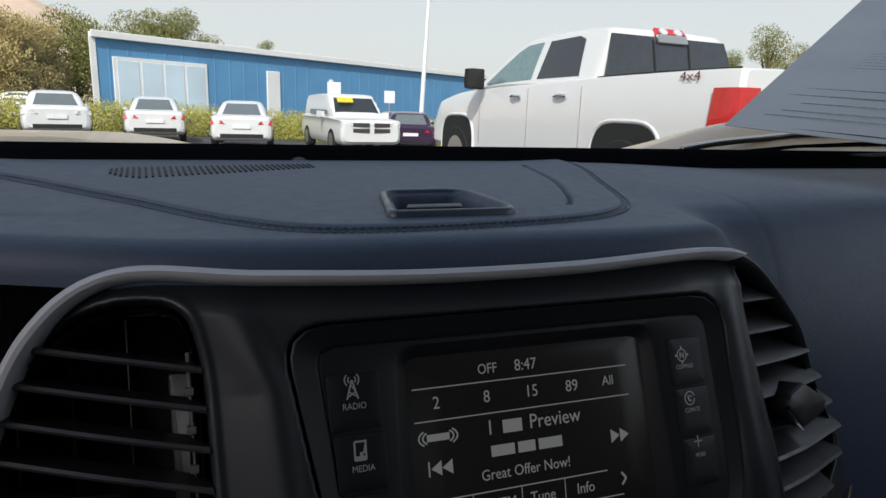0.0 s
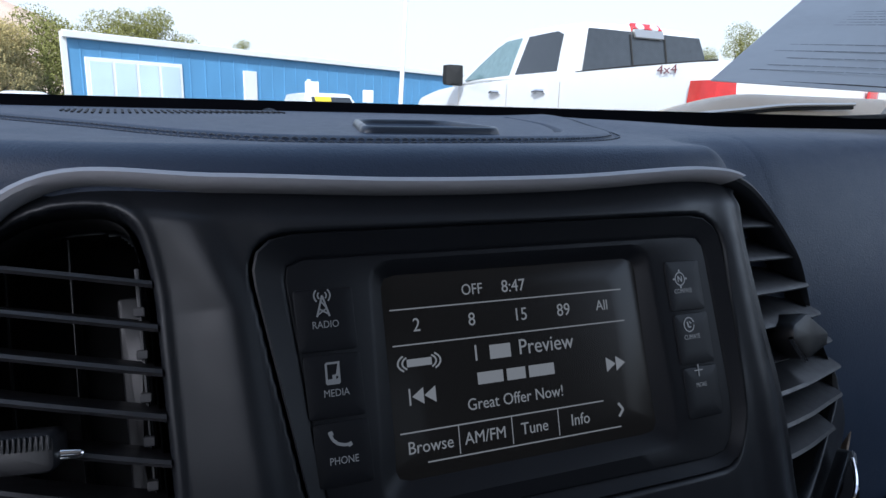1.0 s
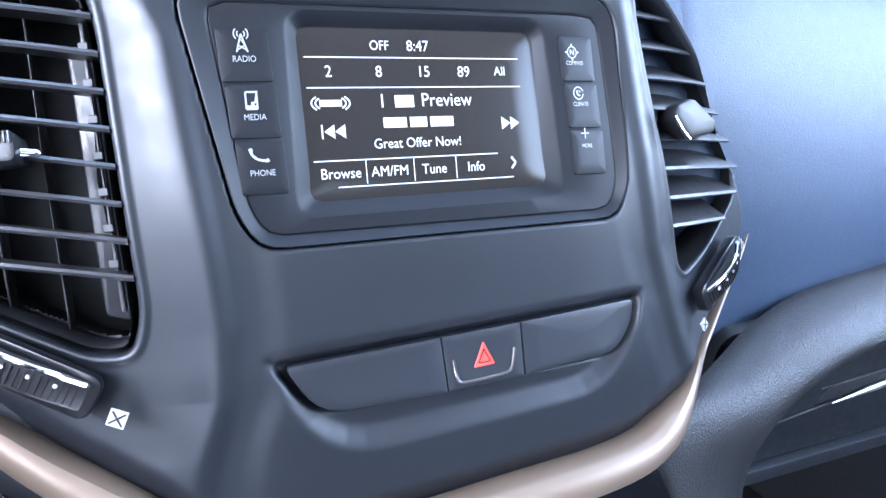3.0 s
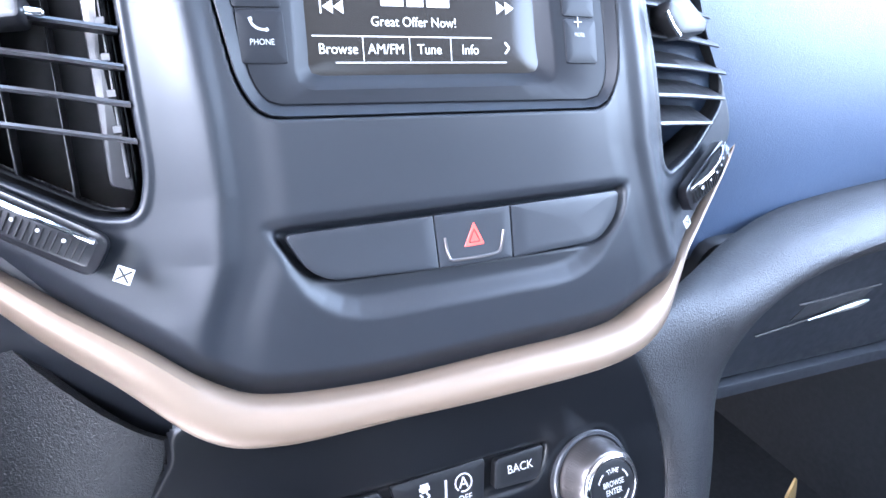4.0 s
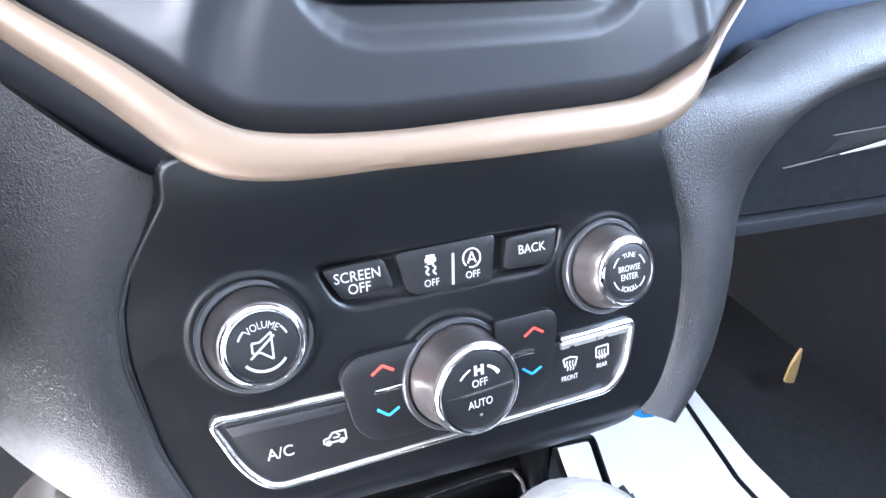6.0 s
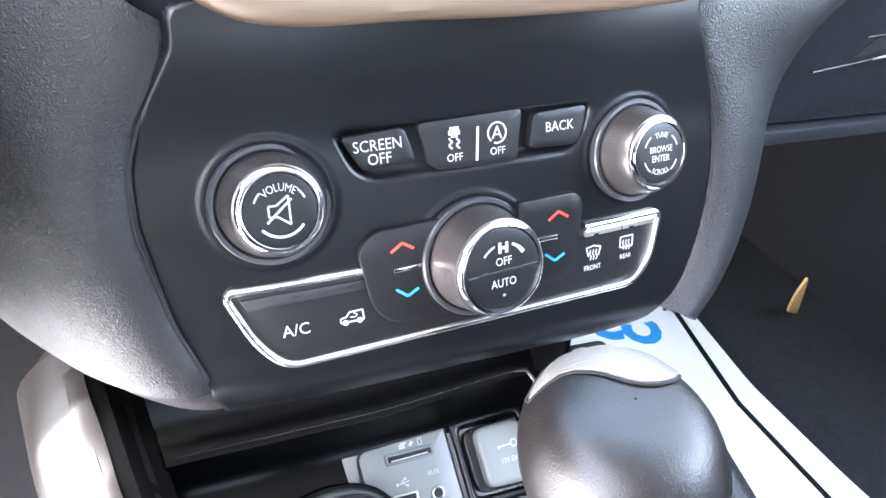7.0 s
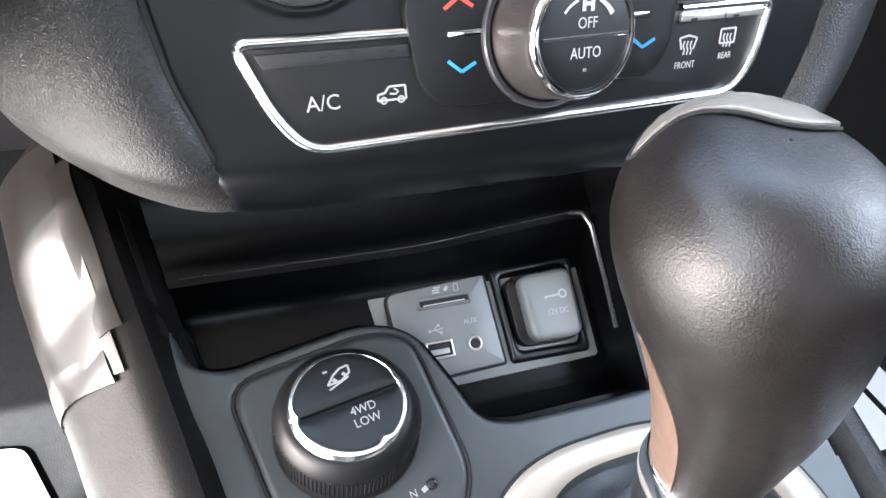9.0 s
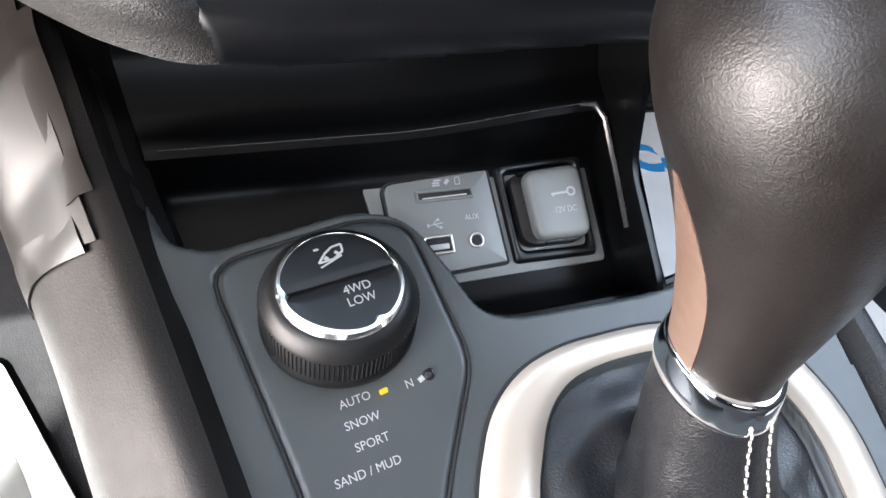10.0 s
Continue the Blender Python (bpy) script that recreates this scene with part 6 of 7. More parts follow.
seam_row(0.0022, M_STITCHDARK)
seam_row(-0.0022, M_STITCHDARK)
for k in range(36):
    u = -0.172 + 0.0034 * k
    lo = float(np.interp(u, [-0.178, -0.166, -0.156, -0.1304, -0.0503], [0.212, 0.190, 0.1823, 0.1931, 0.2301]))
    hi = float(np.interp(u, [-0.178, -0.16, -0.05], [0.218, 0.227, 0.248]))
    o = np.array([(u, lo), (u + 0.0013, lo), (u + 0.0013 - 0.004 * (hi - lo) / 0.04, hi), (u - 0.004 * (hi - lo) / 0.04, hi)])
    part("defroster_slot", slab(o, dash_map, 0.0006, 0.0029, 0.0001, 1, 1), M_HOLE, dash)
sensor = thing("sun_sensor", "small black domed light sensor on the dashboard", "sensor")
part("dome", lathe([(0.0075, -0.003), (0.0072, 0.001), (0.0055, 0.0038), (0.003, 0.0052), (0.0003, 0.0056)], dash_map(-0.0560, 0.2830, -0.0020), (0, 0, 1), 24), M_GLOSS, sensor)
clip_tray = thing("dash_pocket", "small open pocket with ribbed bar in the dashboard top", "storage pocket")
part("rim", band(inset(TRAY_O, -0.0026), inset(TRAY_O, 0.0016), dash_map, -0.002, 0.0052, 0.0024), M_POCKET, clip_tray, "smooth raised rim")
part("bar", slab(rounded([(-0.0290, 0.0830), (-0.0005, 0.0840), (0.0025, 0.0927), (-0.0267, 0.0915)], 0.001), dash_map, -0.006, 0.0015, 0.0008), M_FASCIA, clip_tray, "raised bar")
bars([(-0.0170 + 0.0042 * k, 0.0590, -0.0140 + 0.0042 * k, 0.0592, 0.0030) for k in range(5)], dash_map, M_HOLE, clip_tray, 0.0040, "unread_print")


# ---- cabin shell ----
def wall_panel(name, pts, thick, mat, label):
    """A flat panel from corner points, with thickness."""
    p = [Vector(q) for q in pts]
    n = (p[1] - p[0]).cross(p[2] - p[0]).normalized() * thick
    m = len(p)
    vs = p + [q + n for q in p]
    fs = [tuple(range(m)), tuple(range(2 * m - 1, m - 1, -1))] + [(i, (i + 1) % m, m + (i + 1) % m, m + i) for i in range(m)]
    return put(name, vs, fs, mat, None, label, 35, "cabin", "structure")


wall_panel("ceiling", [(-0.72, 0.10, 1.66), (0.72, 0.10, 1.66), (0.74, -2.2, 1.66), (-0.74, -2.2, 1.66)], 0.04, M_HEADLINER, "pale woven headliner of the cabin")
wall_panel("floor", [(-0.78, 0.75, 0.28), (0.78, 0.75, 0.28), (0.78, -2.2, 0.28), (-0.78, -2.2, 0.28)], 0.05, M_CARPET, "dark carpet of the cabin floor")
for x0, x1, z0, z1 in ((-0.76, 0.76, 0.28, 1.02), (-0.74, -0.56, 1.02, 1.50), (0.56, 0.74, 1.02, 1.50), (-0.73, 0.73, 1.50, 1.66)):
    wall_panel("wall_rear", [(x0, -2.2, z0), (x1, -2.2, z0), (x1, -2.2, z1), (x0, -2.2, z1)], 0.04, M_CARPET, "dark rear wall of the cabin round its window")
wall_panel("window_rear", [(-0.56, -2.21, 1.02), (0.56, -2.21, 1.02), (0.56, -2.21, 1.50), (-0.56, -2.21, 1.50)], 0.006, M_TINTED, "dark tinted rear window of the cabin")
wall_panel("wall_passenger_side", [(0.78, 0.75, 0.28), (0.78, -2.2, 0.28), (0.78, -2.2, 0.98), (0.78, 0.75, 0.98)], 0.04, M_CARPET, "dark inner door panel below the window line")
wall_panel("wall_driver_side", [(-0.78, -1.0, 0.28), (-0.78, -2.2, 0.28), (-0.78, -2.2, 0.98), (-0.78, -1.0, 0.98)], -0.04, M_CARPET, "dark rear door panel below the window line")
wall_panel("wall_front_side", [(-0.78, 0.75, 0.28), (-0.78, 0.12, 0.28), (-0.78, 0.12, 0.98), (-0.78, 0.75, 0.98)], -0.04, M_CARPET, "dark side panel ahead of the open driver door")
wall_panel("door_sill", [(-0.78, 0.12, 0.28), (-0.78, -1.0, 0.28), (-0.78, -1.0, 0.40), (-0.78, 0.12, 0.40)], -0.06, M_CARPAINT, "white painted sill of the open driver door")
wall_panel("wall_front", [(-0.78, 0.52, 0.28), (0.78, 0.52, 0.28), (0.78, 0.30, 1.0), (-0.78, 0.30, 1.0)], -0.03, M_CARPET, "dark bulkhead under the windshield")
for s in (-1, 1):
    for y0, y1, n in ((-0.95, -1.05, "door_pillar"), (-1.85, -2.2, "rear_pillar")):
        wall_panel(n, [(s * 0.78, y0, 0.98), (s * 0.78, y1, 0.98), (s * 0.72, y1, 1.66), (s * 0.72, y0, 1.66)], 0.05 * s, M_HEADLINER, "pale cabin pillar beside the windows")
    tagged(put("windshield_pillar", *tube([(s * 0.80, 0.42, 1.02), (s * 0.76, 0.15, 1.40), (s * 0.72, 0.05, 1.66)], 0.04), M_HEADLINER), "pale slim windshield pillar", "pillar", "", "structure")

# Unseen opaque panels added over the rear side windows to cut cabin light.
for s in (-1, 1):
    wall_panel("light_blocker_upper_side", [(s * 0.775, -1.05, 0.98), (s * 0.775, -1.85, 0.98), (s * 0.725, -1.85, 1.66), (s * 0.725, -1.05, 1.66)], 0.02 * s, M_CARPET, "unseen opaque panel closing the rear side windows to light")

# Unseen box added to keep the door lamp's light off the upper cheek.
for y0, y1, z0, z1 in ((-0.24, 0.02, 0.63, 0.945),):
    put("light_blocker_driver", *box(-0.78, y0, z0, -0.30, y1, z1, 0.03), M_CARPET, None, "dark driver-side dashboard body", 35, "cabin", "structure")

# windshield with its black printed border
def shield(x, s):
    c = 1 - (x / 0.80) ** 2
    return (x, 0.42 + 0.20 * c - 0.60 * s - 0.05 * c * s, 1.035 + 0.63 * s)


rows = [[shield(x, s) for x in np.linspace(-0.78, 0.78, 30)] for s in np.linspace(0.0, 1, 20)]
ws = put("window_1", *loft(rows), M_GLASS, None, "clear raked windshield glass", 35, "windshield", "structure")
ws.visible_shadow = False


# paper mat on the passenger's floor
mat = thing("paper_floor_mat", "white printed paper mat on the passenger floor", "floor mat")
def mat_map(u, v, w):
    return (u, v, 0.285 + w + 0.004 * math.sin(9 * u + 3 * v))


part("sheet", slab(rounded([(0.215, -0.55), (0.56, -0.55), (0.505, -0.06), (0.498, 0.08), (0.515, 0.25), (0.545, 0.318), (0.30, 0.318), (0.215, -0.05)], 0.02), mat_map, 0.0, 0.003, 0.0005, 10, 1), M_PAPER, mat, "white paper")
bars(stroke([(0.520, 0.31), (0.490, 0.24), (0.458, 0.06), (0.462, -0.10), (0.52, -0.50)], 0.008), mat_map, M_BUTTON, mat, 0.0032, "border_line")
letters("CO", 0.070, mat_map, 0.392, 0.214, M_BLUE, mat, 0.0034, -25, 0.0004, 0.95, "print_word", 0.0, 0.0045)
part("label_block", slab(rect(0.345, -0.20, 0.46, -0.125, 0.002, 1), mat_map, 0.003, 0.0036, 0.0002, 1, 1), M_BUTTON, mat, "dark printed block")
letters("1", 0.06, mat_map, 0.372, -0.155, M_WHITE, mat, 0.0039, -30, 0.0004, 1.0, "print_word")
bars([(0.31, -0.17, 0.335, -0.15, 0.012), (0.30, -0.20, 0.32, -0.185, 0.012)], mat_map, M_BLUE, mat, 0.0034, "unread_print")

# paper mat on the driver's floor
mat = thing("paper_floor_mat", "white printed paper mat on the driver floor", "floor mat")
part("sheet", slab(rounded([(-0.62, -0.55), (-0.16, -0.55), (-0.19, -0.20), (-0.2565, -0.057), (-0.316, 0.066), (-0.34, 0.070), (-0.62, 0.070)], 0.01), mat_map, 0.0, 0.003, 0.0005, 8, 1), M_PAPER, mat, "white paper")
bars(stroke([(-0.345, 0.066), (-0.330, 0.04), (-0.300, -0.03), (-0.240, -0.18), (-0.22, -0.50)], 0.016), mat_map, M_PORT, mat, 0.0032, "border_line")
# amber tag hanging in the passenger footwell
tag = thing("amber_tag", "small amber plastic tag hanging in the passenger footwell", "tag")
part("plate", slab(rounded([(-0.010, 0.046), (-0.022, 0.020), (-0.018, -0.014), (0.018, -0.040), (0.012, -0.014), (0.000, 0.022)], 0.008), lambda u, v, w: (0.640 + u * 1.25, 0.165 - w + 0.4 * u, 0.328 + v), -0.002, 0.002, 0.001, 3), M_TAG, tag, "amber plate")


# ---- outside ----
def lie(x, y):
    """Height of the sloping sales lot."""
    k = float(ease((math.hypot(x, y) - 9) / 8))
    far = min(1.0, 60 / (1 + math.hypot(x, y))) if math.hypot(x, y) > 60 else 1.0
    return (-0.10 * (1 - k) + (-0.0117 * y - 0.0305 * x) * k) * far if y > -2 else -0.10


gx = [-900, -300, -120, -60, -40, -25, -15, -9, -5, -2, 0, 2, 5, 9, 15, 25, 40, 60, 120, 300, 900]
gy = [-300, -60, -20, -5, 0, 3, 6, 9, 12, 15, 18, 22, 26, 30, 36, 44, 55, 70, 100, 200, 500, 1500]
ground = put("ground", *loft([[(x, y, lie(x, y)) for x in gx] for y in gy]), M_ASPHALT, None, "grey asphalt sales lot running to the horizon", 60, "ground", "structure")


def polar(az, dist, z=None):
    """A place outside, from its bearing off straight ahead and its distance from the driver."""
    a = radians(az + 3.07)
    x, y = -0.11 + dist * math.sin(a), -0.20 + dist * math.cos(a)
    return Vector((x, y, lie(x, y) if z is None else z))


def eye_height(dist, el, az):
    return 1.10 + dist * math.tan(radians(el + 0.49 + 0.0285 * az))


# hood with its two raised sides, and the wipers
rows = []
for y in np.r_[np.linspace(0.46, 0.80, 26), np.linspace(0.84, 1.85, 24)]:
    row = []
    swell = float(ease((y - 0.46) / 0.16)) * math.exp(-(max(0, y - 0.62) / 0.26) ** 2)
    for x in np.linspace(-1.06, 1.06, 84):
        a = abs(x)
        z = 1.000 + 0.091 * swell * float(ease((x - 0.41) / 0.34)) + 0.042 * float(ease((-x - 0.02) / 0.30)) - 0.3 * max(0, -x - 0.80) ** 2 - 0.07 * ((y - 0.66) / 1.2) ** 2
        row.append((x, y, z))
    rows.append(row)
hood = thing("car_hood", "bronze-grey painted hood with raised sides beyond the windshield", "car hood")
part("hood_panel", loft(rows, 0.01), M_HOOD, hood)
cowl = thing("cowl_panel", "black plastic cowl between dashboard and hood", "cowl")
part("cowl_cover", loft([[(x, y, z) for x in np.linspace(-0.79, 0.79, 20)] for y, z in ((0.268, 1.035), (0.290, 1.0610), (0.36, 1.0600), (0.46, 1.0540), (0.55, 1.035), (0.62, 0.990))], 0.006), M_FRIT, cowl)
part("seal", tube([(x, 0.290, 1.0632 + 0.05 * max(0, x - 0.52)) for x in np.linspace(-0.78, 0.78, 24)], 0.0035, 8), M_TYRE, cowl, "black rubber seal")
part("rear_edge", tube([(x, 0.55, 1.036) for x in np.linspace(-0.78, 0.78, 24)], 0.006, 8), M_TYRE, cowl, "rubber edge towards the hood")
wiper = thing("windshield_wiper", "dark windshield wiper with thin pale edge lying on the cowl", "wiper")
wp = [(0.52, 0.56, 1.052), (0.585, 0.56, 1.062), (0.68, 0.56, 1.071), (0.755, 0.56, 1.078), (0.90, 0.56, 1.083)]
part("blade", tube(spline(wp, 14), 0.0035, 8), M_TYRE, wiper)
part("spine", tube([(x, y - 0.004, z + 0.005) for x, y, z in spline(wp, 14)], 0.0030, 6), M_SATIN, wiper, "pale spine")
part("arm", tube([(0.60, 0.545, 1.050), (0.72, 0.545, 1.060), (0.85, 0.545, 1.066), (0.95, 0.545, 1.068)], 0.0035, 8), M_FRIT, wiper)

# the sheet of paper leaning in the windshield
paper = thing("paper_sheet", "printed white paper sheet leaning against the windshield", "paper sheet")
PC, PX, PY = Vector((0.314, 0.257, 1.0934)), Vector((0.45, -0.89, -0.09)), Vector((0.839, 0.374, 0.395))


def sheet_map(u, v, w):
    b = 0.004 * math.sin(9 * u) + 0.02 * v * v
    n = PX.cross(PY).normalized()
    return tuple(PC + PX * u + PY * v + n * (w + b))


part("sheet", slab(rect(0, 0, 0.242, 0.400, 0.001, 1), sheet_map, -0.0003, 0.0003, 0.0001, 6, 1), M_SHEET, paper)
pr = []
random.seed(5)
for k, v in enumerate((0.030, 0.042, 0.060, 0.078, 0.095, 0.150, 0.158, 0.166, 0.174, 0.182, 0.190, 0.24, 0.25, 0.26)):
    u = 0.022 + 0.01 * (k % 3)
    end = 0.19 if k < 5 else 0.12 + 0.05 * random.random()
    while u < end:
        l = 0.006 + 0.014 * random.random()
        pr.append((u, v, u + l, v, 0.0010 if k != 3 else 0.0014))
        u += l + 0.0014
tagged(bars(pr, sheet_map, M_PORT, paper, 0.00035, "unread_print"), "", "", "", "stuff")
bars([(0.008, 0.008, 0.208, 0.008, 0.0006), (0.012, 0.008, 0.012, 0.345, 0.0006)], sheet_map, M_BUTTON, paper, -0.0006, "border_line")


# ---- vehicles ----
def wheel(parent, at, r, w, axis=(0, 1, 0)):
    t = part("wheel", lathe([(r * 0.62, 0), (r * 0.9, 0.0), (r, w * 0.15), (r, w * 0.85), (r * 0.9, w), (r * 0.62, w)], at, axis, 28), M_TYRE, parent, "black tyre")
    part("rim", lathe([(r * 0.62, -0.005), (r * 0.56, 0.02), (r * 0.2, 0.03), (r * 0.12, 0.0), (0.001, 0.0)], at, axis, 20), M_SATIN, t, "metal rim")


def local(root, geo):
    """Points given in a vehicle's own frame, laid into the world."""
    m = root["frame_matrix"]
    mm = Matrix([m[0:4], m[4:8], m[8:12], m[12:16]])
    return [tuple(mm @ Vector(v)) for v in geo[0]], geo[1]


def vehicle_root(name, label, category, at, heading, group=""):
    """Own frame: x forward, y to its left, z up, origin on the ground under the rear end's middle."""
    root = thing(name, label, category, group, "", at)
    m = Matrix.Translation(at) @ Matrix.Rotation(radians(90 - heading), 4, "Z")
    root["frame_matrix"] = [c for r in m for c in r]
    return root


def hull(stations):
    """A skin through cross-sections (x, half width, z low, z high, roundness)."""
    rows = []
    for x, hw, z0, z1, tuck in stations:
        ring = [(x, y, z) for y, z in spline([(0, z0), (hw * 0.8, z0), (hw * 0.97, z0 + 0.10 * (z1 - z0)), (hw, z0 + 0.45 * (z1 - z0)), (hw * (1 - tuck * 0.4), z0 + 0.85 * (z1 - z0)), (hw * (1 - tuck), z1), (0, z1 + 0.02 * (z1 - z0)), (-hw * (1 - tuck), z1), (-hw * (1 - tuck * 0.4), z0 + 0.85 * (z1 - z0)), (-hw, z0 + 0.45 * (z1 - z0)), (-hw * 0.97, z0 + 0.10 * (z1 - z0)), (-hw * 0.8, z0)], 48, True)]
        rows.append(ring)
    v, f = loft(rows, closed=True)
    n = len(rows[0])
    f.append(tuple(range(n)))
    f.append(tuple(range(len(v) - n, len(v))))
    return v, f


def smooth_stations(st, n):
    return [tuple(q) for q in spline(st, n)]


def flat(pts, thick, root, name, mat, label=""):
    """A pane or lamp: a thin solid over corner points in the vehicle's frame."""
    p = [Vector(q) for q in pts]
    n = (p[1] - p[0]).cross(p[2] - p[0]).normalized() * thick
    k = len(p)
    fs = [tuple(range(k)), tuple(range(2 * k - 1, k - 1, -1))] + [(i, (i + 1) % k, k + (i + 1) % k, k + i) for i in range(k)]
    return part(name, local(root, ([q - n * 0.3 for q in p] + [q + n for q in p], fs)), mat, root, label)


def sedan(name, label, at, heading, paint, lamps, hatch=False, tall=1.0, group="parked cars"):
    r = vehicle_root(name, label, "car", at, heading, group)
    h = tall
    st = [(0.0, 0.76, 0.36, 0.88 * h, 0.14), (0.05, 0.85, 0.30, 0.95 * h, 0.14), (0.35, 0.91, 0.24, 0.99 * h, 0.12), (1.3, 0.92, 0.20, 0.98 * h, 0.05), (3.0, 0.91, 0.20, 0.96 * h, 0.05), (4.0, 0.89, 0.22, 0.86 * h, 0.10), (4.45, 0.78, 0.28, 0.74 * h, 0.15), (4.55, 0.60, 0.36, 0.62 * h, 0.15)]
    part("body", local(r, hull(smooth_stations(st, 30))), paint, r, "painted body")
    x0 = 0.15 if hatch else 0.55
    gt = [(x0, 0.74, 0.92 * h, 0.97 * h, 0.12), (x0 + 0.25, 0.74, 0.9 * h, 1.14 * h, 0.22), (x0 + (0.5 if hatch else 0.85), 0.73, 0.9 * h, 1.36 * h, 0.32), (x0 + 1.4, 0.73, 0.9 * h, 1.43 * h, 0.36), (2.5, 0.73, 0.9 * h, 1.40 * h, 0.36), (3.1, 0.74, 0.9 * h, 1.16 * h, 0.16), (3.5, 0.72, 0.88 * h, 0.95 * h, 0.10)]
    part("roof", local(r, hull(smooth_stations(gt, 24))), paint, r, "painted roof")
    xb, xt = x0 + 0.05, x0 + (0.42 if hatch else 0.74)
    sg = np.array(smooth_stations(gt, 24))
    rw = [(x, float(np.interp(x, sg[:, 0], sg[:, 1] * (1 - sg[:, 4]))) * 0.9, float(np.interp(x, sg[:, 0], sg[:, 3] + 0.02 * (sg[:, 3] - sg[:, 2]))) + 0.012) for x in np.linspace(xb, xt, 8)]
    part("rear_window", local(r, loft([[(x, y * w, z) for y in np.linspace(-1, 1, 9)] for x, w, z in rw], 0.01)), M_CARREAR, r, "rear window with the sky's reflection put into its colour")
    for s in (-1, 1):
        flat([(x0 + 0.8, s * 0.745, 1.02 * h), (2.9, s * 0.745, 1.02 * h), (2.3, s * 0.64, 1.36 * h), (x0 + 1.1, s * 0.64, 1.37 * h)], 0.012 * -s, r, "side_window", M_CARGLASS, "dark side window")
        flat([(-0.03, s * 0.48, 0.76 * h), (0.06, s * 0.90, 0.72 * h), (0.10, s * 0.88, 0.86 * h), (-0.01, s * 0.56, 0.84 * h)], 0.03 * s, r, "tail_lamp", lamps, "rear lamp")
        for x in (0.85, 3.65):
            wheel(r, tuple(Vector(local(r, ([(x, s * 0.93, 0.32)], []))[0][0])), 0.32, 0.2, tuple((Matrix.Rotation(radians(90 - heading), 3, "Z") @ Vector((0, -s, 0)))))
        flat([(2.85, s * 0.92, 0.98 * h), (2.95, s * 1.02, 0.98 * h), (2.95, s * 1.02, 1.06 * h), (2.85, s * 0.92, 1.05 * h)], 0.05, r, "mirror", paint, "door mirror")
    flat([(-0.02, -0.26, 0.62 * h), (-0.02, 0.26, 0.62 * h), (-0.02, 0.26, 0.73 * h), (-0.02, -0.26, 0.73 * h)], -0.02, r, "plate", M_PAPER, "blank plate")
    flat([(-0.005, -0.62, 0.34), (-0.005, 0.62, 0.34), (-0.005, 0.62, 0.46), (-0.005, -0.62, 0.46)], -0.015, r, "bumper_insert", M_TYRE, "dark bumper insert")
    return r


M_PURPLE = material("purple_car_paint", (0.050, 0.024, 0.060), 0.25, metal=0.3, coat=0.6, mottle=0.03)
M_DARKCAR = material("black_car_paint", (0.02, 0.022, 0.025), 0.2, coat=0.7, mottle=0.03)
sedan("parked_car", "white hatchback with dark-rimmed lamps parked by the hedge", polar(-14.7, 22.0), -13, M_CARPAINT, M_LAMP_CLEAR, True, 1.0)
sedan("parked_car", "white sedan with red rear lamps parked by the hedge", polar(-7.9, 22.4), -4, M_CARPAINT, M_LAMP_RED)
sedan("parked_car", "white sedan with red rear lamps beside the white utility vehicle", polar(-1.2, 20.2), 4, M_CARPAINT, M_LAMP_RED)
sedan("parked_car", "purple hatchback with red lamps beside the pickup", polar(13.3, 22.0), 13, M_PURPLE, M_LAMP_RED, True, 1.0)
sedan("parked_car", "black sedan half hidden behind the purple hatchback", polar(10.9, 24.5), 30, M_DARKCAR, M_LAMP_CLEAR)
sedan("parked_car", "white sedan standing sideways beyond the hedge", polar(-19.6, 38.0), 95, M_CARPAINT, M_LAMP_RED)


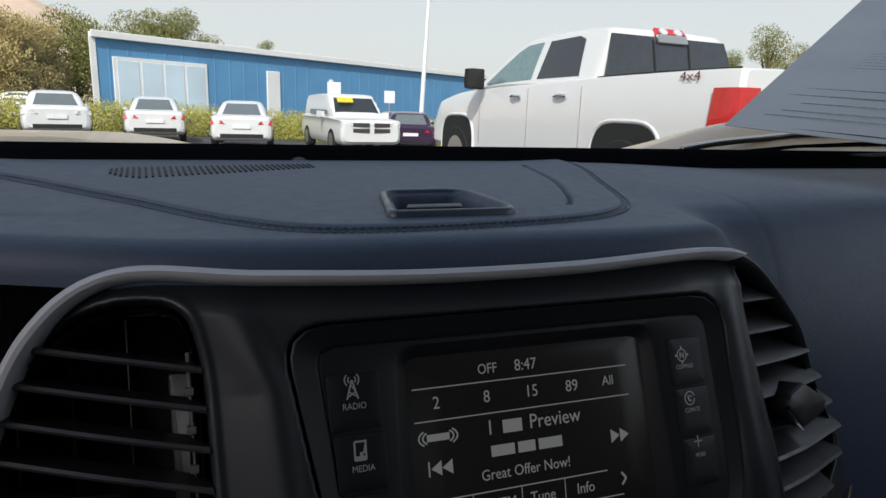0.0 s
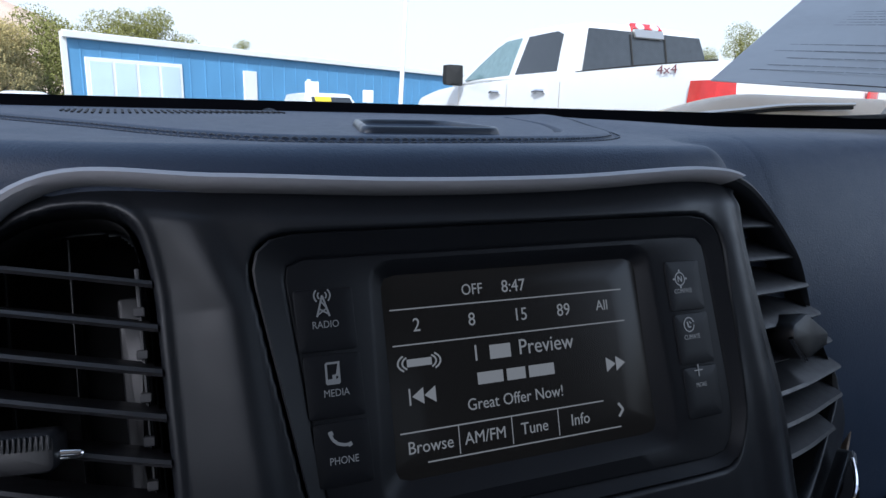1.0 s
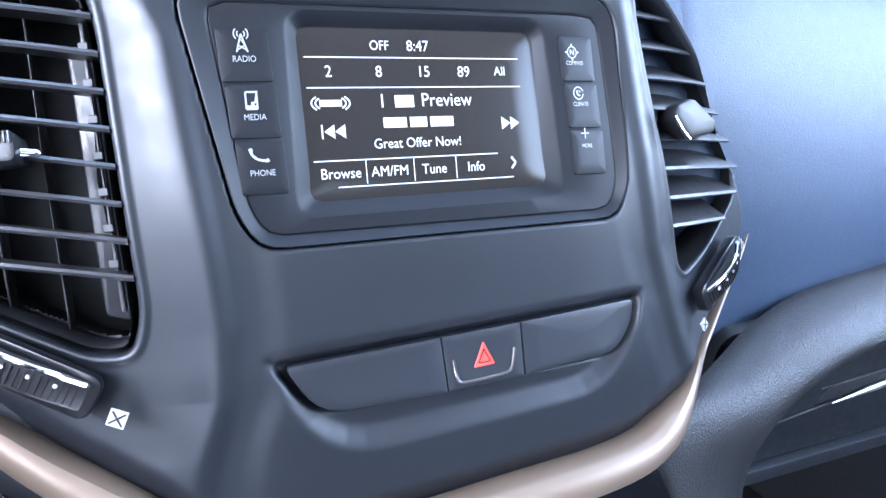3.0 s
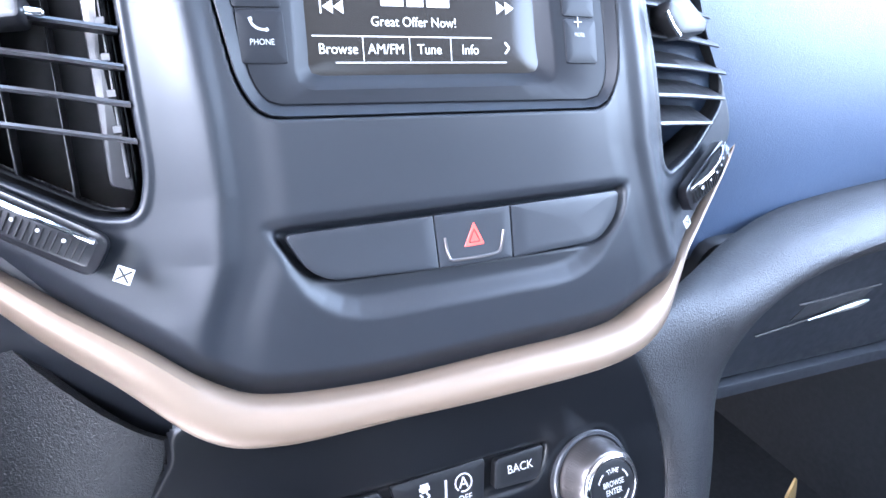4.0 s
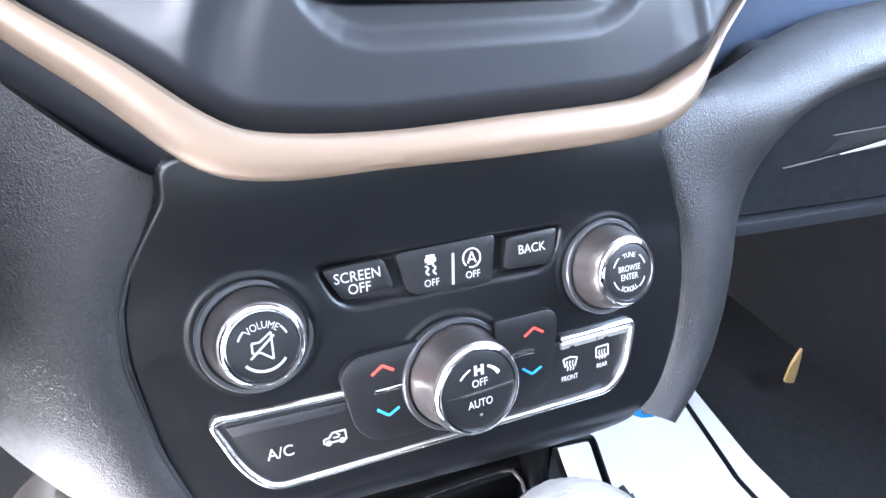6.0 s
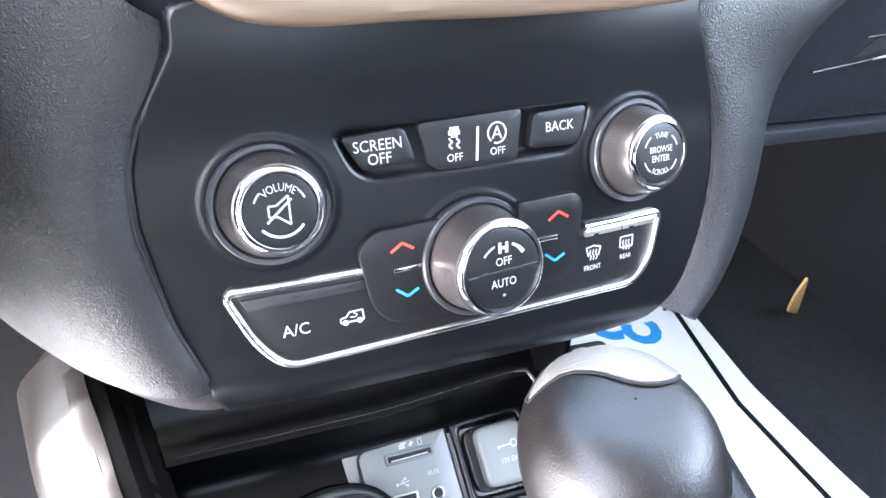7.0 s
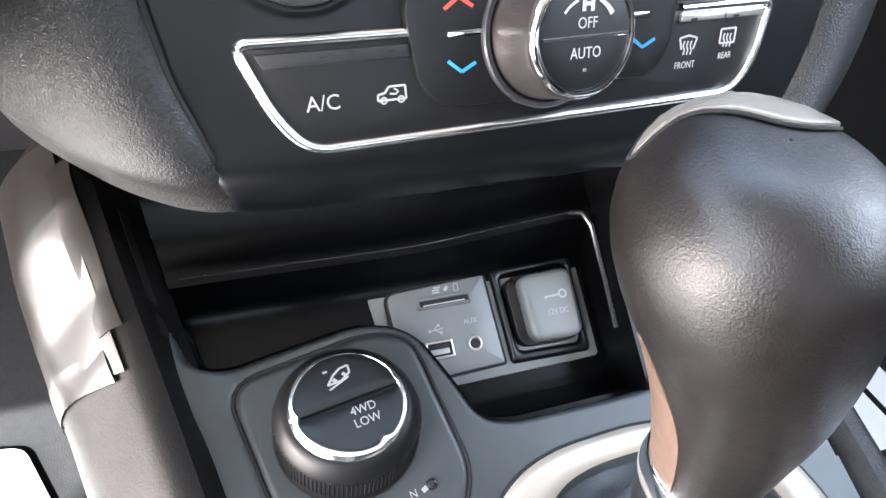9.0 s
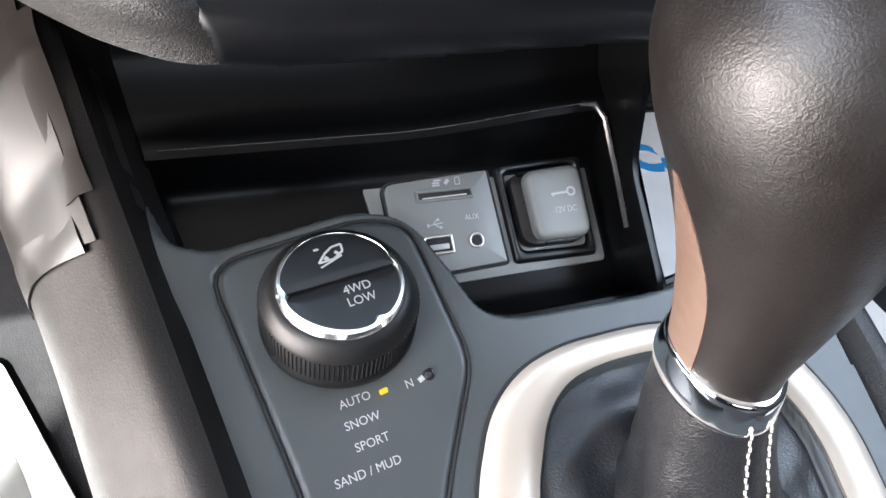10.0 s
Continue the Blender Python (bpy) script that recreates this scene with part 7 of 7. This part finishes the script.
def utility(at, heading):
    """A large utility vehicle, seen from its front."""
    r = vehicle_root("utility_vehicle", "large white utility vehicle with yellow windshield sign", "car", at, heading)
    st = [(0.0, 0.90, 0.40, 1.12, 0.05), (0.1, 0.98, 0.32, 1.16, 0.05), (1.5, 1.01, 0.30, 1.15, 0.04), (3.6, 1.01, 0.30, 1.14, 0.04), (4.9, 0.99, 0.32, 1.08, 0.06), (5.15, 0.95, 0.36, 1.02, 0.08), (5.2, 0.88, 0.42, 0.96, 0.08)]
    part("body", local(r, hull(smooth_stations(st, 30))), M_CARPAINT, r, "white body")
    gt = [(0.05, 0.86, 1.08, 1.15, 0.05), (0.25, 0.86, 1.08, 1.75, 0.14), (0.6, 0.85, 1.08, 1.86, 0.18), (2.6, 0.85, 1.08, 1.87, 0.18), (3.1, 0.85, 1.08, 1.78, 0.17), (3.7, 0.84, 1.06, 1.30, 0.08), (3.95, 0.82, 1.05, 1.12, 0.05)]
    part("roof", local(r, hull(smooth_stations(gt, 26))), M_CARPAINT, r, "white roof")
    part("windshield", local(r, loft([[(3.84 - 0.62 * s, y * (0.76 - 0.10 * s), 1.18 + 0.57 * s) for y in np.linspace(-1, 1, 9)] for s in np.linspace(0, 1, 6)], -0.012)), M_CARGLASS, r, "dark windshield")
    flat([(3.60, -0.62, 1.60), (3.60, -0.10, 1.60), (3.46, -0.10, 1.74), (3.46, -0.62, 1.74)], 0.02, r, "yellow_sign", M_YELLOW, "yellow sale sign")
    for s in (-1, 1):
        flat([(5.16, s * 0.62, 0.84), (5.08, s * 0.95, 0.84), (5.08, s * 0.95, 1.03), (5.16, s * 0.62, 1.0)], 0.05 * s, r, "head_lamp", M_LAMP_CLEAR, "clear head lamp")
        for k in range(2):
            flat([(5.21, s * 0.08, 0.70 + 0.17 * k), (5.18, s * 0.60, 0.70 + 0.17 * k), (5.18, s * 0.60, 0.82 + 0.17 * k), (5.21, s * 0.08, 0.82 + 0.17 * k)], 0.03 * s, r, "grille", M_SKIRT, "grey grille")
        flat([(3.3, s * 1.0, 1.12), (3.4, s * 1.22, 1.12), (3.4, s * 1.22, 1.32), (3.3, s * 1.0, 1.30)], 0.08, r, "mirror", M_CARPAINT, "door mirror")
        flat([(0.9, s * 0.872, 1.20), (3.2, s * 0.872, 1.20), (2.9, s * 0.76, 1.72), (0.9, s * 0.76, 1.74)], 0.012 * -s, r, "side_window", M_CARGLASS, "dark side window")
        for x in (0.95, 4.15):
            wheel(r, tuple(Vector(local(r, ([(x, s * 1.02, 0.40)], []))[0][0])), 0.40, 0.26, tuple((Matrix.Rotation(radians(90 - heading), 3, "Z") @ Vector((0, -s, 0)))))
    return r


p = polar(6.0, 25.0)
utility((p.x, p.y, lie(p.x, p.y - 4)), 174)


def pickup(at, heading):
    """A crew-cab pickup; origin under its tailgate."""
    r = vehicle_root("pickup_truck", "white crew-cab pickup truck with tinted windows", "pickup truck", at, heading)
    m = Matrix([r["frame_matrix"][0:4], r["frame_matrix"][4:8], r["frame_matrix"][8:12], r["frame_matrix"][12:16]])

    def skin(stations, n, belly):
        """Flat-sided cross-sections (x, half width low, half width high, z low, z high, corner)."""
        rows = []
        for x, h0, h1, z0, z1, c in spline(stations, n):
            half = [(h0 - 0.06, z0), (h0, z0 + 0.06), (0.5 * (h0 + h1) + belly, z0 + 0.5 * (z1 - z0)), (h1, z1 - c), (h1 - 0.3 * c, z1 - 0.3 * c), (h1 - c, z1), (h1 * 0.4, z1 + 0.012)]
            rows.append([(x, y, z) for y, z in half + [(-y, z) for y, z in reversed(half)]])
        v, f = loft(rows, closed=True)
        k = len(rows[0])
        return v, f + [tuple(range(k)), tuple(range(len(v) - k, len(v)))]

    body = [(0.0, 0.95, 0.95, 0.60, 1.37, 0.03), (0.04, 0.99, 0.99, 0.57, 1.385, 0.03), (0.6, 1.00, 1.00, 0.52, 1.385, 0.03), (1.9, 1.00, 1.00, 0.46, 1.365, 0.03), (3.0, 1.00, 1.00, 0.45, 1.335, 0.04), (4.1, 1.00, 0.99, 0.45, 1.30, 0.06), (4.9, 1.00, 0.97, 0.48, 1.26, 0.10), (5.5, 0.98, 0.93, 0.50, 1.18, 0.12), (5.72, 0.93, 0.87, 0.52, 1.10, 0.12), (5.78, 0.86, 0.80, 0.56, 1.02, 0.12)]
    part("body", local(r, skin(body, 60, 0.02)), M_CARPAINT, r, "white body")
    cab = [(1.76, 0.96, 0.93, 1.28, 1.36, 0.03), (1.79, 0.965, 0.88, 1.28, 1.58, 0.06), (1.87, 0.965, 0.80, 1.28, 1.84, 0.09), (2.0, 0.965, 0.78, 1.28, 1.885, 0.09), (2.6, 0.965, 0.78, 1.28, 1.905, 0.09), (3.2, 0.965, 0.78, 1.28, 1.885, 0.09), (3.6, 0.965, 0.79, 1.28, 1.79, 0.09), (4.0, 0.96, 0.85, 1.26, 1.56, 0.07), (4.4, 0.95, 0.92, 1.24, 1.32, 0.04)]
    part("cab", local(r, skin(cab, 60, 0.0)), M_CARPAINT, r, "white cab")

    def side(x, z, s, out=0.006):
        """On the cab's leaning side."""
        k = (z - 1.30) / 0.50
        return (x, s * (0.965 - 0.185 * k + out), z)

    back = [(1.722 + 0.104 * k, y * (0.90 - 0.13 * k), 1.37 + 0.44 * k) for k in np.linspace(0, 1, 7) for y in np.linspace(-1, 1, 13)]
    part("rear_window", local(r, loft([back[13 * k:13 * k + 13] for k in range(7)], 0.012)), M_CARGLASS, r, "dark tinted rear window")
    for y in (-0.24, 0.24):
        part("window_bar", local(r, tube([(1.722, y, 1.41), (1.812, y, 1.78)], 0.010)), M_TYRE, r, "dark sliding window bar")
    for s in (-1, 1):
        for nm, lab, mat, pts in (("rear_door_window", "dark tinted door window", M_CARGLASS, [(2.08, 1.39), (2.86, 1.38), (2.83, 1.80), (2.30, 1.815), (2.20, 1.78)]),
                                  ("front_door_window", "pale clear door window", M_CABGLASS, [(2.98, 1.38), (4.02, 1.345), (3.80, 1.50), (3.45, 1.72), (3.28, 1.785), (2.98, 1.80)])):
            flat([side(x, z, s) for x, z in pts], 0.012 * -s, r, nm, mat, lab)
        for x in (2.28, 3.18):
            part("door_handle", local(r, tube([(x - 0.11, s * 1.02, 1.19), (x, s * 1.045, 1.20), (x + 0.11, s * 1.02, 1.19)], 0.02)), M_CHROME, r, "chrome door handle")
        for x in (1.92, 2.92, 4.08):
            flat([(x, s * 1.018, 0.62), (x + 0.007, s * 1.018, 0.62), (x + 0.007, s * 1.014, 1.28), (x, s * 1.014, 1.28)], 0.004 * -s, r, "door_gap", M_SATIN, "door gap")
        part("tail_lamp", local(r, loft([[(-0.035, s * (0.80 + 0.04 * k), z), (-0.03, s * 0.95, z), (-0.005, s * 1.015, z), (0.05, s * 1.040, z), (0.27 - 0.04 * k, s * 1.036, z)] for k, z in ((0, 0.90), (0.3, 1.00), (0.7, 1.13), (1, 1.24))], 0.02)), M_LAMP_RED, r, "red rear lamp")
        flat([(-0.02, s * 0.86, 0.76), (0.02, s * 1.0, 0.76), (0.02, s * 1.0, 0.835), (-0.02, s * 0.84, 0.845)], 0.03 * s, r, "reverse_lamp", M_LAMP_CLEAR, "clear reverse lamp")
        for xc in (1.24, 4.74):
            edge = [(xc + 0.47 * math.copysign(abs(math.cos(a)) ** 0.5, math.cos(a)), s * 1.024, 0.44 + 0.50 * math.sin(a) ** 0.6) for a in np.linspace(0, math.pi, 18)]
            arch = part("wheel_arch", local(r, ([Vector(p) for p in edge] + [Vector((p[0], p[1] - 0.12 * s, p[2])) for p in edge], [tuple(range(18))] + [(k, k + 1, k + 19, k + 18) for k in range(17)])), M_TYRE, r, "dark wheel arch")
            part("arch_lip", local(r, tube([(p[0] + (p[0] - xc) * 0.05, p[1] - 0.015 * s, p[2] + 0.02) for p in edge], 0.022, 8)), M_CARPAINT, arch, "white flared lip")
            wheel(r, tuple(Vector(local(r, ([(xc, s * 1.035, 0.41)], []))[0][0])), 0.41, 0.28, tuple((Matrix.Rotation(radians(90 - heading), 3, "Z") @ Vector((0, -s, 0)))))
        part("mirror", local(r, ([(x, y + s * 1.17, z) for x, y, z in hull([(3.88, 0.03, 1.30, 1.46, 0.1), (3.92, 0.12, 1.28, 1.53, 0.1), (4.02, 0.12, 1.29, 1.53, 0.1), (4.08, 0.05, 1.32, 1.48, 0.1)])[0]], hull([(3.88, 0.03, 1.30, 1.46, 0.1), (3.92, 0.12, 1.28, 1.53, 0.1), (4.02, 0.12, 1.29, 1.53, 0.1), (4.08, 0.05, 1.32, 1.48, 0.1)])[1])), M_TYRE, r, "black door mirror")
        part("rail_cap", local(r, tube([(0.05, s * 0.965, 1.388), (0.9, s * 0.97, 1.388), (1.74, s * 0.97, 1.370)], 0.008, 8)), M_TYRE, r, "dark bed rail cap")
    letters("4x4", 0.10, lambda u, v, w: tuple(m @ Vector((0.50 - u, 1.016 + w, 1.335 + v))), 0, 0, M_BADGE, r, 0.002, 0, 0.002, 1.5, "badge").visible_shadow = True
    flat([(1.835, -0.20, 1.825), (1.835, 0.20, 1.825), (1.90, 0.19, 1.885), (1.90, -0.19, 1.885)], -0.03, r, "brake_lamp", M_LAMP_RED, "red high brake lamp")
    for y in (-0.10, 0.10):
        part("cargo_lamp", local(r, lathe([(0.055, 0), (0.05, 0.03), (0.001, 0.04)], (1.850, y, 1.856), (-0.7, 0, 0.7), 14)), M_LAMP_CLEAR, r, "clear cargo lamp")
    flat([(1.79, -0.20, 1.75), (1.79, 0.20, 1.75), (1.825, 0.20, 1.83), (1.825, -0.20, 1.83)], -0.02, r, "lamp_base", M_SATIN, "grey lamp base")
    part("rear_bumper", local(r, hull([(-0.16, 0.90, 0.52, 0.70, 0.02), (-0.12, 0.98, 0.50, 0.72, 0.02), (0.05, 0.98, 0.50, 0.72, 0.02)])), M_CHROME, r, "chrome bumper")
    return r


M_BADGE = material("badge_red", (0.16, 0.045, 0.05), 0.4)
M_CABGLASS = material("clear_car_glass", (0.16, 0.24, 0.25), 0.06, spec=0.8)
pickup((4.569, 3.745, 0.092), -5.7)

# ---- blue building ----
bld = thing("blue_building", "long blue sheet-metal building with white roof edge", "building")
A, B = polar(-12.0, 47.0, 0), polar(20.0, 80.0, 0)
B = A + (B - A) * 1.35
along = (B - A).normalized()
inw = Vector((-along.y, along.x, 0))
L = (B - A).length
za, zb = eye_height(47.0, 4.87, -12), eye_height(80.0, 2.9, 20)


def wall_map(u, v, w):
    """On the long wall: metres along it, height over its foot, and out of it."""
    q = A + along * u - (inw if w > 0 else Vector((-0.155, 0.988, 0))) * w
    return (q.x, q.y, lie(A.x, A.y) + v)


H = za - lie(A.x, A.y)
part("wall", slab(rect(0, -4, L, H, 0.01, 1), wall_map, -14, 0.0, 0.01, 1, 1), M_BLUEWALL, bld, "blue ribbed wall")
part("roof_edge", slab(rect(-0.15, H - 0.34, L + 0.5, H + 0.10, 0.03, 1), wall_map, -14.5, 0.35, 0.03, 1, 1), M_BWHITE, bld, "white roof edge")
part("corner_trim", slab(rect(-0.15, -1, 0.25, H, 0.02, 1), wall_map, -0.2, 0.08, 0.02, 1, 1), M_BWHITE, bld, "white corner trim")
ribs = [slab(np.array([(u, -0.5), (u + 0.10, -0.5), (u + 0.10, H - 0.5), (u, H - 0.5)]), wall_map, 0.0, 0.03, 0.01, 1, 1) for u in np.arange(1.0, L - 1, 1.3)]
tagged(part("wall_rib", join(*ribs), M_BLUEWALL, bld), "", "", "", "stuff")
wu0, wu1, wv0, wv1 = 1.4, 8.0, 0.7, H - 1.55
win = part("window", slab(rect(wu0 - 0.15, wv0 - 0.15, wu1 + 0.15, wv1 + 0.15, 0.02, 1), wall_map, 0, 0.10, 0.02, 1, 1), M_BWHITE, bld, "white window frame")
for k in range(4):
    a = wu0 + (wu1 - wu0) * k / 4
    part("pane", slab(rect(a + 0.10, wv0 + 0.10, a + (wu1 - wu0) / 4 - 0.10, wv1 - 0.08, 0.02, 1), wall_map, 0.05, 0.13, 0.01, 1, 1), M_SHOPGLASS, win, "pane with a pale sky reflection painted in")
part("door", slab(rect(13.6, 0.0, 14.9, H - 1.5, 0.02, 1), wall_map, 0, 0.12, 0.03, 1, 1), M_BWHITE, bld, "white tall door")
part("wall_lamp", slab(rect(20.5, H - 2.1, 20.8, H - 1.8, 0.03, 2), wall_map, 0, 0.25, 0.03, 1, 1), M_BWHITE, bld, "small white wall lamp")
for az, d, el, s in ((6.6, 40.0, 0.75, 0.9), (11.4, 44.0, 0.15, 0.8)):
    sign = thing("lot_sign", "blank white board sign on a thin post", "sign", "lot signs")
    p = polar(az, d)
    z = eye_height(d, el, az)
    part("board", box(p.x - s * 0.45, p.y - 0.04, z - s * 0.5, p.x + s * 0.45, p.y + 0.04, z + s * 0.5, 0.02), M_PAPER, sign, "white board")
    part("post", tube([(p.x, p.y + 0.06, p.z), (p.x, p.y + 0.06, z)], 0.05), M_SATIN, sign, "metal post")
pole = thing("lamp_pole", "tall white metal light pole in the sales lot", "light pole")
p = polar(14.1, 34.0)
up = Vector((0.050, 0.015, 1))
part("shaft", tube([p + up * (9.5 * s) for s in np.linspace(0, 1, 8)], list(np.linspace(0.13, 0.09, 8)), 14), M_BWHITE, pole, "white tapered shaft")
part("base", lathe([(0.3, -0.2), (0.3, 0.5), (0.25, 0.55), (0.13, 0.56)], p, up, 20), M_BWHITE, pole, "white base")
part("lamp_head", box(p.x + 0.10, p.y - 0.2, p.z + 9.3, p.x + 1.0, p.y + 0.2, p.z + 9.5, 0.05), M_SATIN, pole, "lamp head")

# ---- hedge, trees and hill ----
def clump(center, r, n, size, squash=0.8):
    """Many small bent leaves scattered through a round body with ragged edges."""
    vs, fs = [], []
    for _ in range(n):
        d = Vector((random.gauss(0, 1), random.gauss(0, 1), random.gauss(0, 1))).normalized()
        q = Vector(center) + Vector((d.x, d.y, d.z * squash)) * r * (0.45 + 0.6 * random.random())
        e = Euler((random.uniform(0, 6.3), random.uniform(0, 6.3), random.uniform(0, 6.3))).to_matrix()
        s = size * (0.6 + 0.8 * random.random())
        k = len(vs)
        vs += [q + e @ Vector((-s, 0, 0)), q + e @ Vector((0, -s * 0.5, 0.15 * s)), q + e @ Vector((s, 0, 0)), q + e @ Vector((0, s * 0.5, 0.15 * s))]
        fs += [(k, k + 1, k + 2), (k, k + 2, k + 3)]
    return vs, fs


def leaves(name, geo, mat, parent, label=""):
    me = bpy.data.meshes.new(name)
    me.from_pydata([tuple(v) for v in geo[0]], [], geo[1])
    me.materials.append(mat)
    ob = new(name, me)
    if parent is not None:
        ob.parent = parent
        ob.matrix_parent_inverse = Matrix.Translation(parent.location).inverted()
    return tagged(ob, label)


random.seed(11)
geos = []
for az in np.arange(-24, 19, 0.55):
    d = 30 + random.uniform(-1.0, 1.0)
    p = polar(az, d)
    geos.append(clump(p + Vector((0, 0, 0.50)), 0.85 + 0.20 * random.random(), 1000, 0.042, 0.9))
tagged(leaves("hedge", join(*geos), M_GRASS, None), "dry yellow-green hedge behind the parked cars", "hedge", "", "stuff")

# Olive foliage lightened: the haze before the far trees is put into the colour.
M_LEAF2 = material("hazed_olive_leaves", (0.42, 0.34, 0.14), 0.85, mottle=0.35, mottle_size=1.0)


def tree(at, height, spread, mat, label, shape=1.0, n=16):
    t = thing("tree", label, "tree", "far trees", "", at)
    b = Vector(at)
    limbs = [tube([b, b + Vector((0.1, 0, height * 0.4)), b + Vector((0.0, 0.1, height * 0.85))], [height * 0.028, height * 0.02, height * 0.006], 8)]
    cl = []
    for k in range(n):
        s = 0.25 + 0.72 * (k + random.random()) / n
        a = random.uniform(0, 6.28)
        w = spread * (math.sin(math.pi * min(1, s * 0.85 + 0.1)) if shape < 1.5 else (1.15 - s)) * (0.45 + 0.5 * random.random())
        e = b + Vector((w * math.cos(a), w * math.sin(a), height * s))
        st = b + Vector((0.05, 0, height * max(0.18, s - 0.25)))
        limbs.append(tube([st, (st + e) / 2 + Vector((0, 0, 0.1)), e], [height * 0.012, height * 0.008, height * 0.003], 5))
        cl.append(clump(e, spread * (0.38 + 0.16 * random.random()), 900, spread * 0.026))
    part("trunk", join(*limbs), M_BARK, t, "branching trunk")
    leaves("crown", join(*cl), mat, t, "ragged leafy crown")


def tree_at(az, d, el, spread, mat, label, shape=1.0):
    p = polar(az, d)
    tree(p, eye_height(d, el, az) - p.z, spread, mat, label, shape)


tree_at(-19.3, 60, 6.6, 4.2, M_LEAF2, "olive tree beyond the lot, haze put into its leaf colour")
tree_at(-16.6, 58, 5.2, 2.6, M_LEAF2, "grey-green conifer beyond the lot, haze put into its leaf colour", 2.0)
tree_at(-15.2, 62, 5.0, 2.4, M_LEAF2, "grey-green conifer beyond the lot, haze put into its leaf colour", 2.0)
tree_at(-13.2, 66, 5.6, 4.0, M_LEAF, "green broadleaf tree beside the building")
tree_at(-17.8, 66, 4.6, 3.2, M_LEAF2, "olive tree beyond the lot, haze put into its leaf colour")
tree_at(-8.2, 85, 6.3, 4.6, M_LEAF, "round green tree behind the building")
tree_at(-5.6, 88, 6.2, 4.4, M_LEAF, "round green tree behind the building")
tree_at(0.9, 100, 4.6, 2.2, M_LEAF, "small green tree behind the building")
tree_at(42.3, 60, 5.0, 2.4, M_LEAF, "green tree beyond the pickup")
tree_at(39.6, 66, 3.6, 1.9, M_LEAF, "small conifer beyond the pickup", 2.0)
tree_at(44.6, 62, 3.9, 2.0, M_LEAF, "small green tree beyond the pickup")
rows = []
for k, d in enumerate((900, 1050, 1300, 1700, 2200)):
    row = []
    for az in np.linspace(-70, 70, 90):
        ridge = 7.8 * float(ease((6 - az) / 26)) + 1.0 + 0.35 * math.sin(az * 0.7) + 0.2 * math.sin(az * 1.9 + 1)
        hgt = math.tan(radians(ridge + 0.3)) * 1300
        prof = (0.0, 0.35, 1.0, 0.8, 0.0)[k]
        row.append(tuple(polar(az, d, -60 + 20 * (k > 0) + hgt * prof)))
    rows.append(row)
put("backdrop_hills", *loft(rows), M_HILL, None, "hazy pinkish dry hills on the horizon", 80, "hill", "structure")
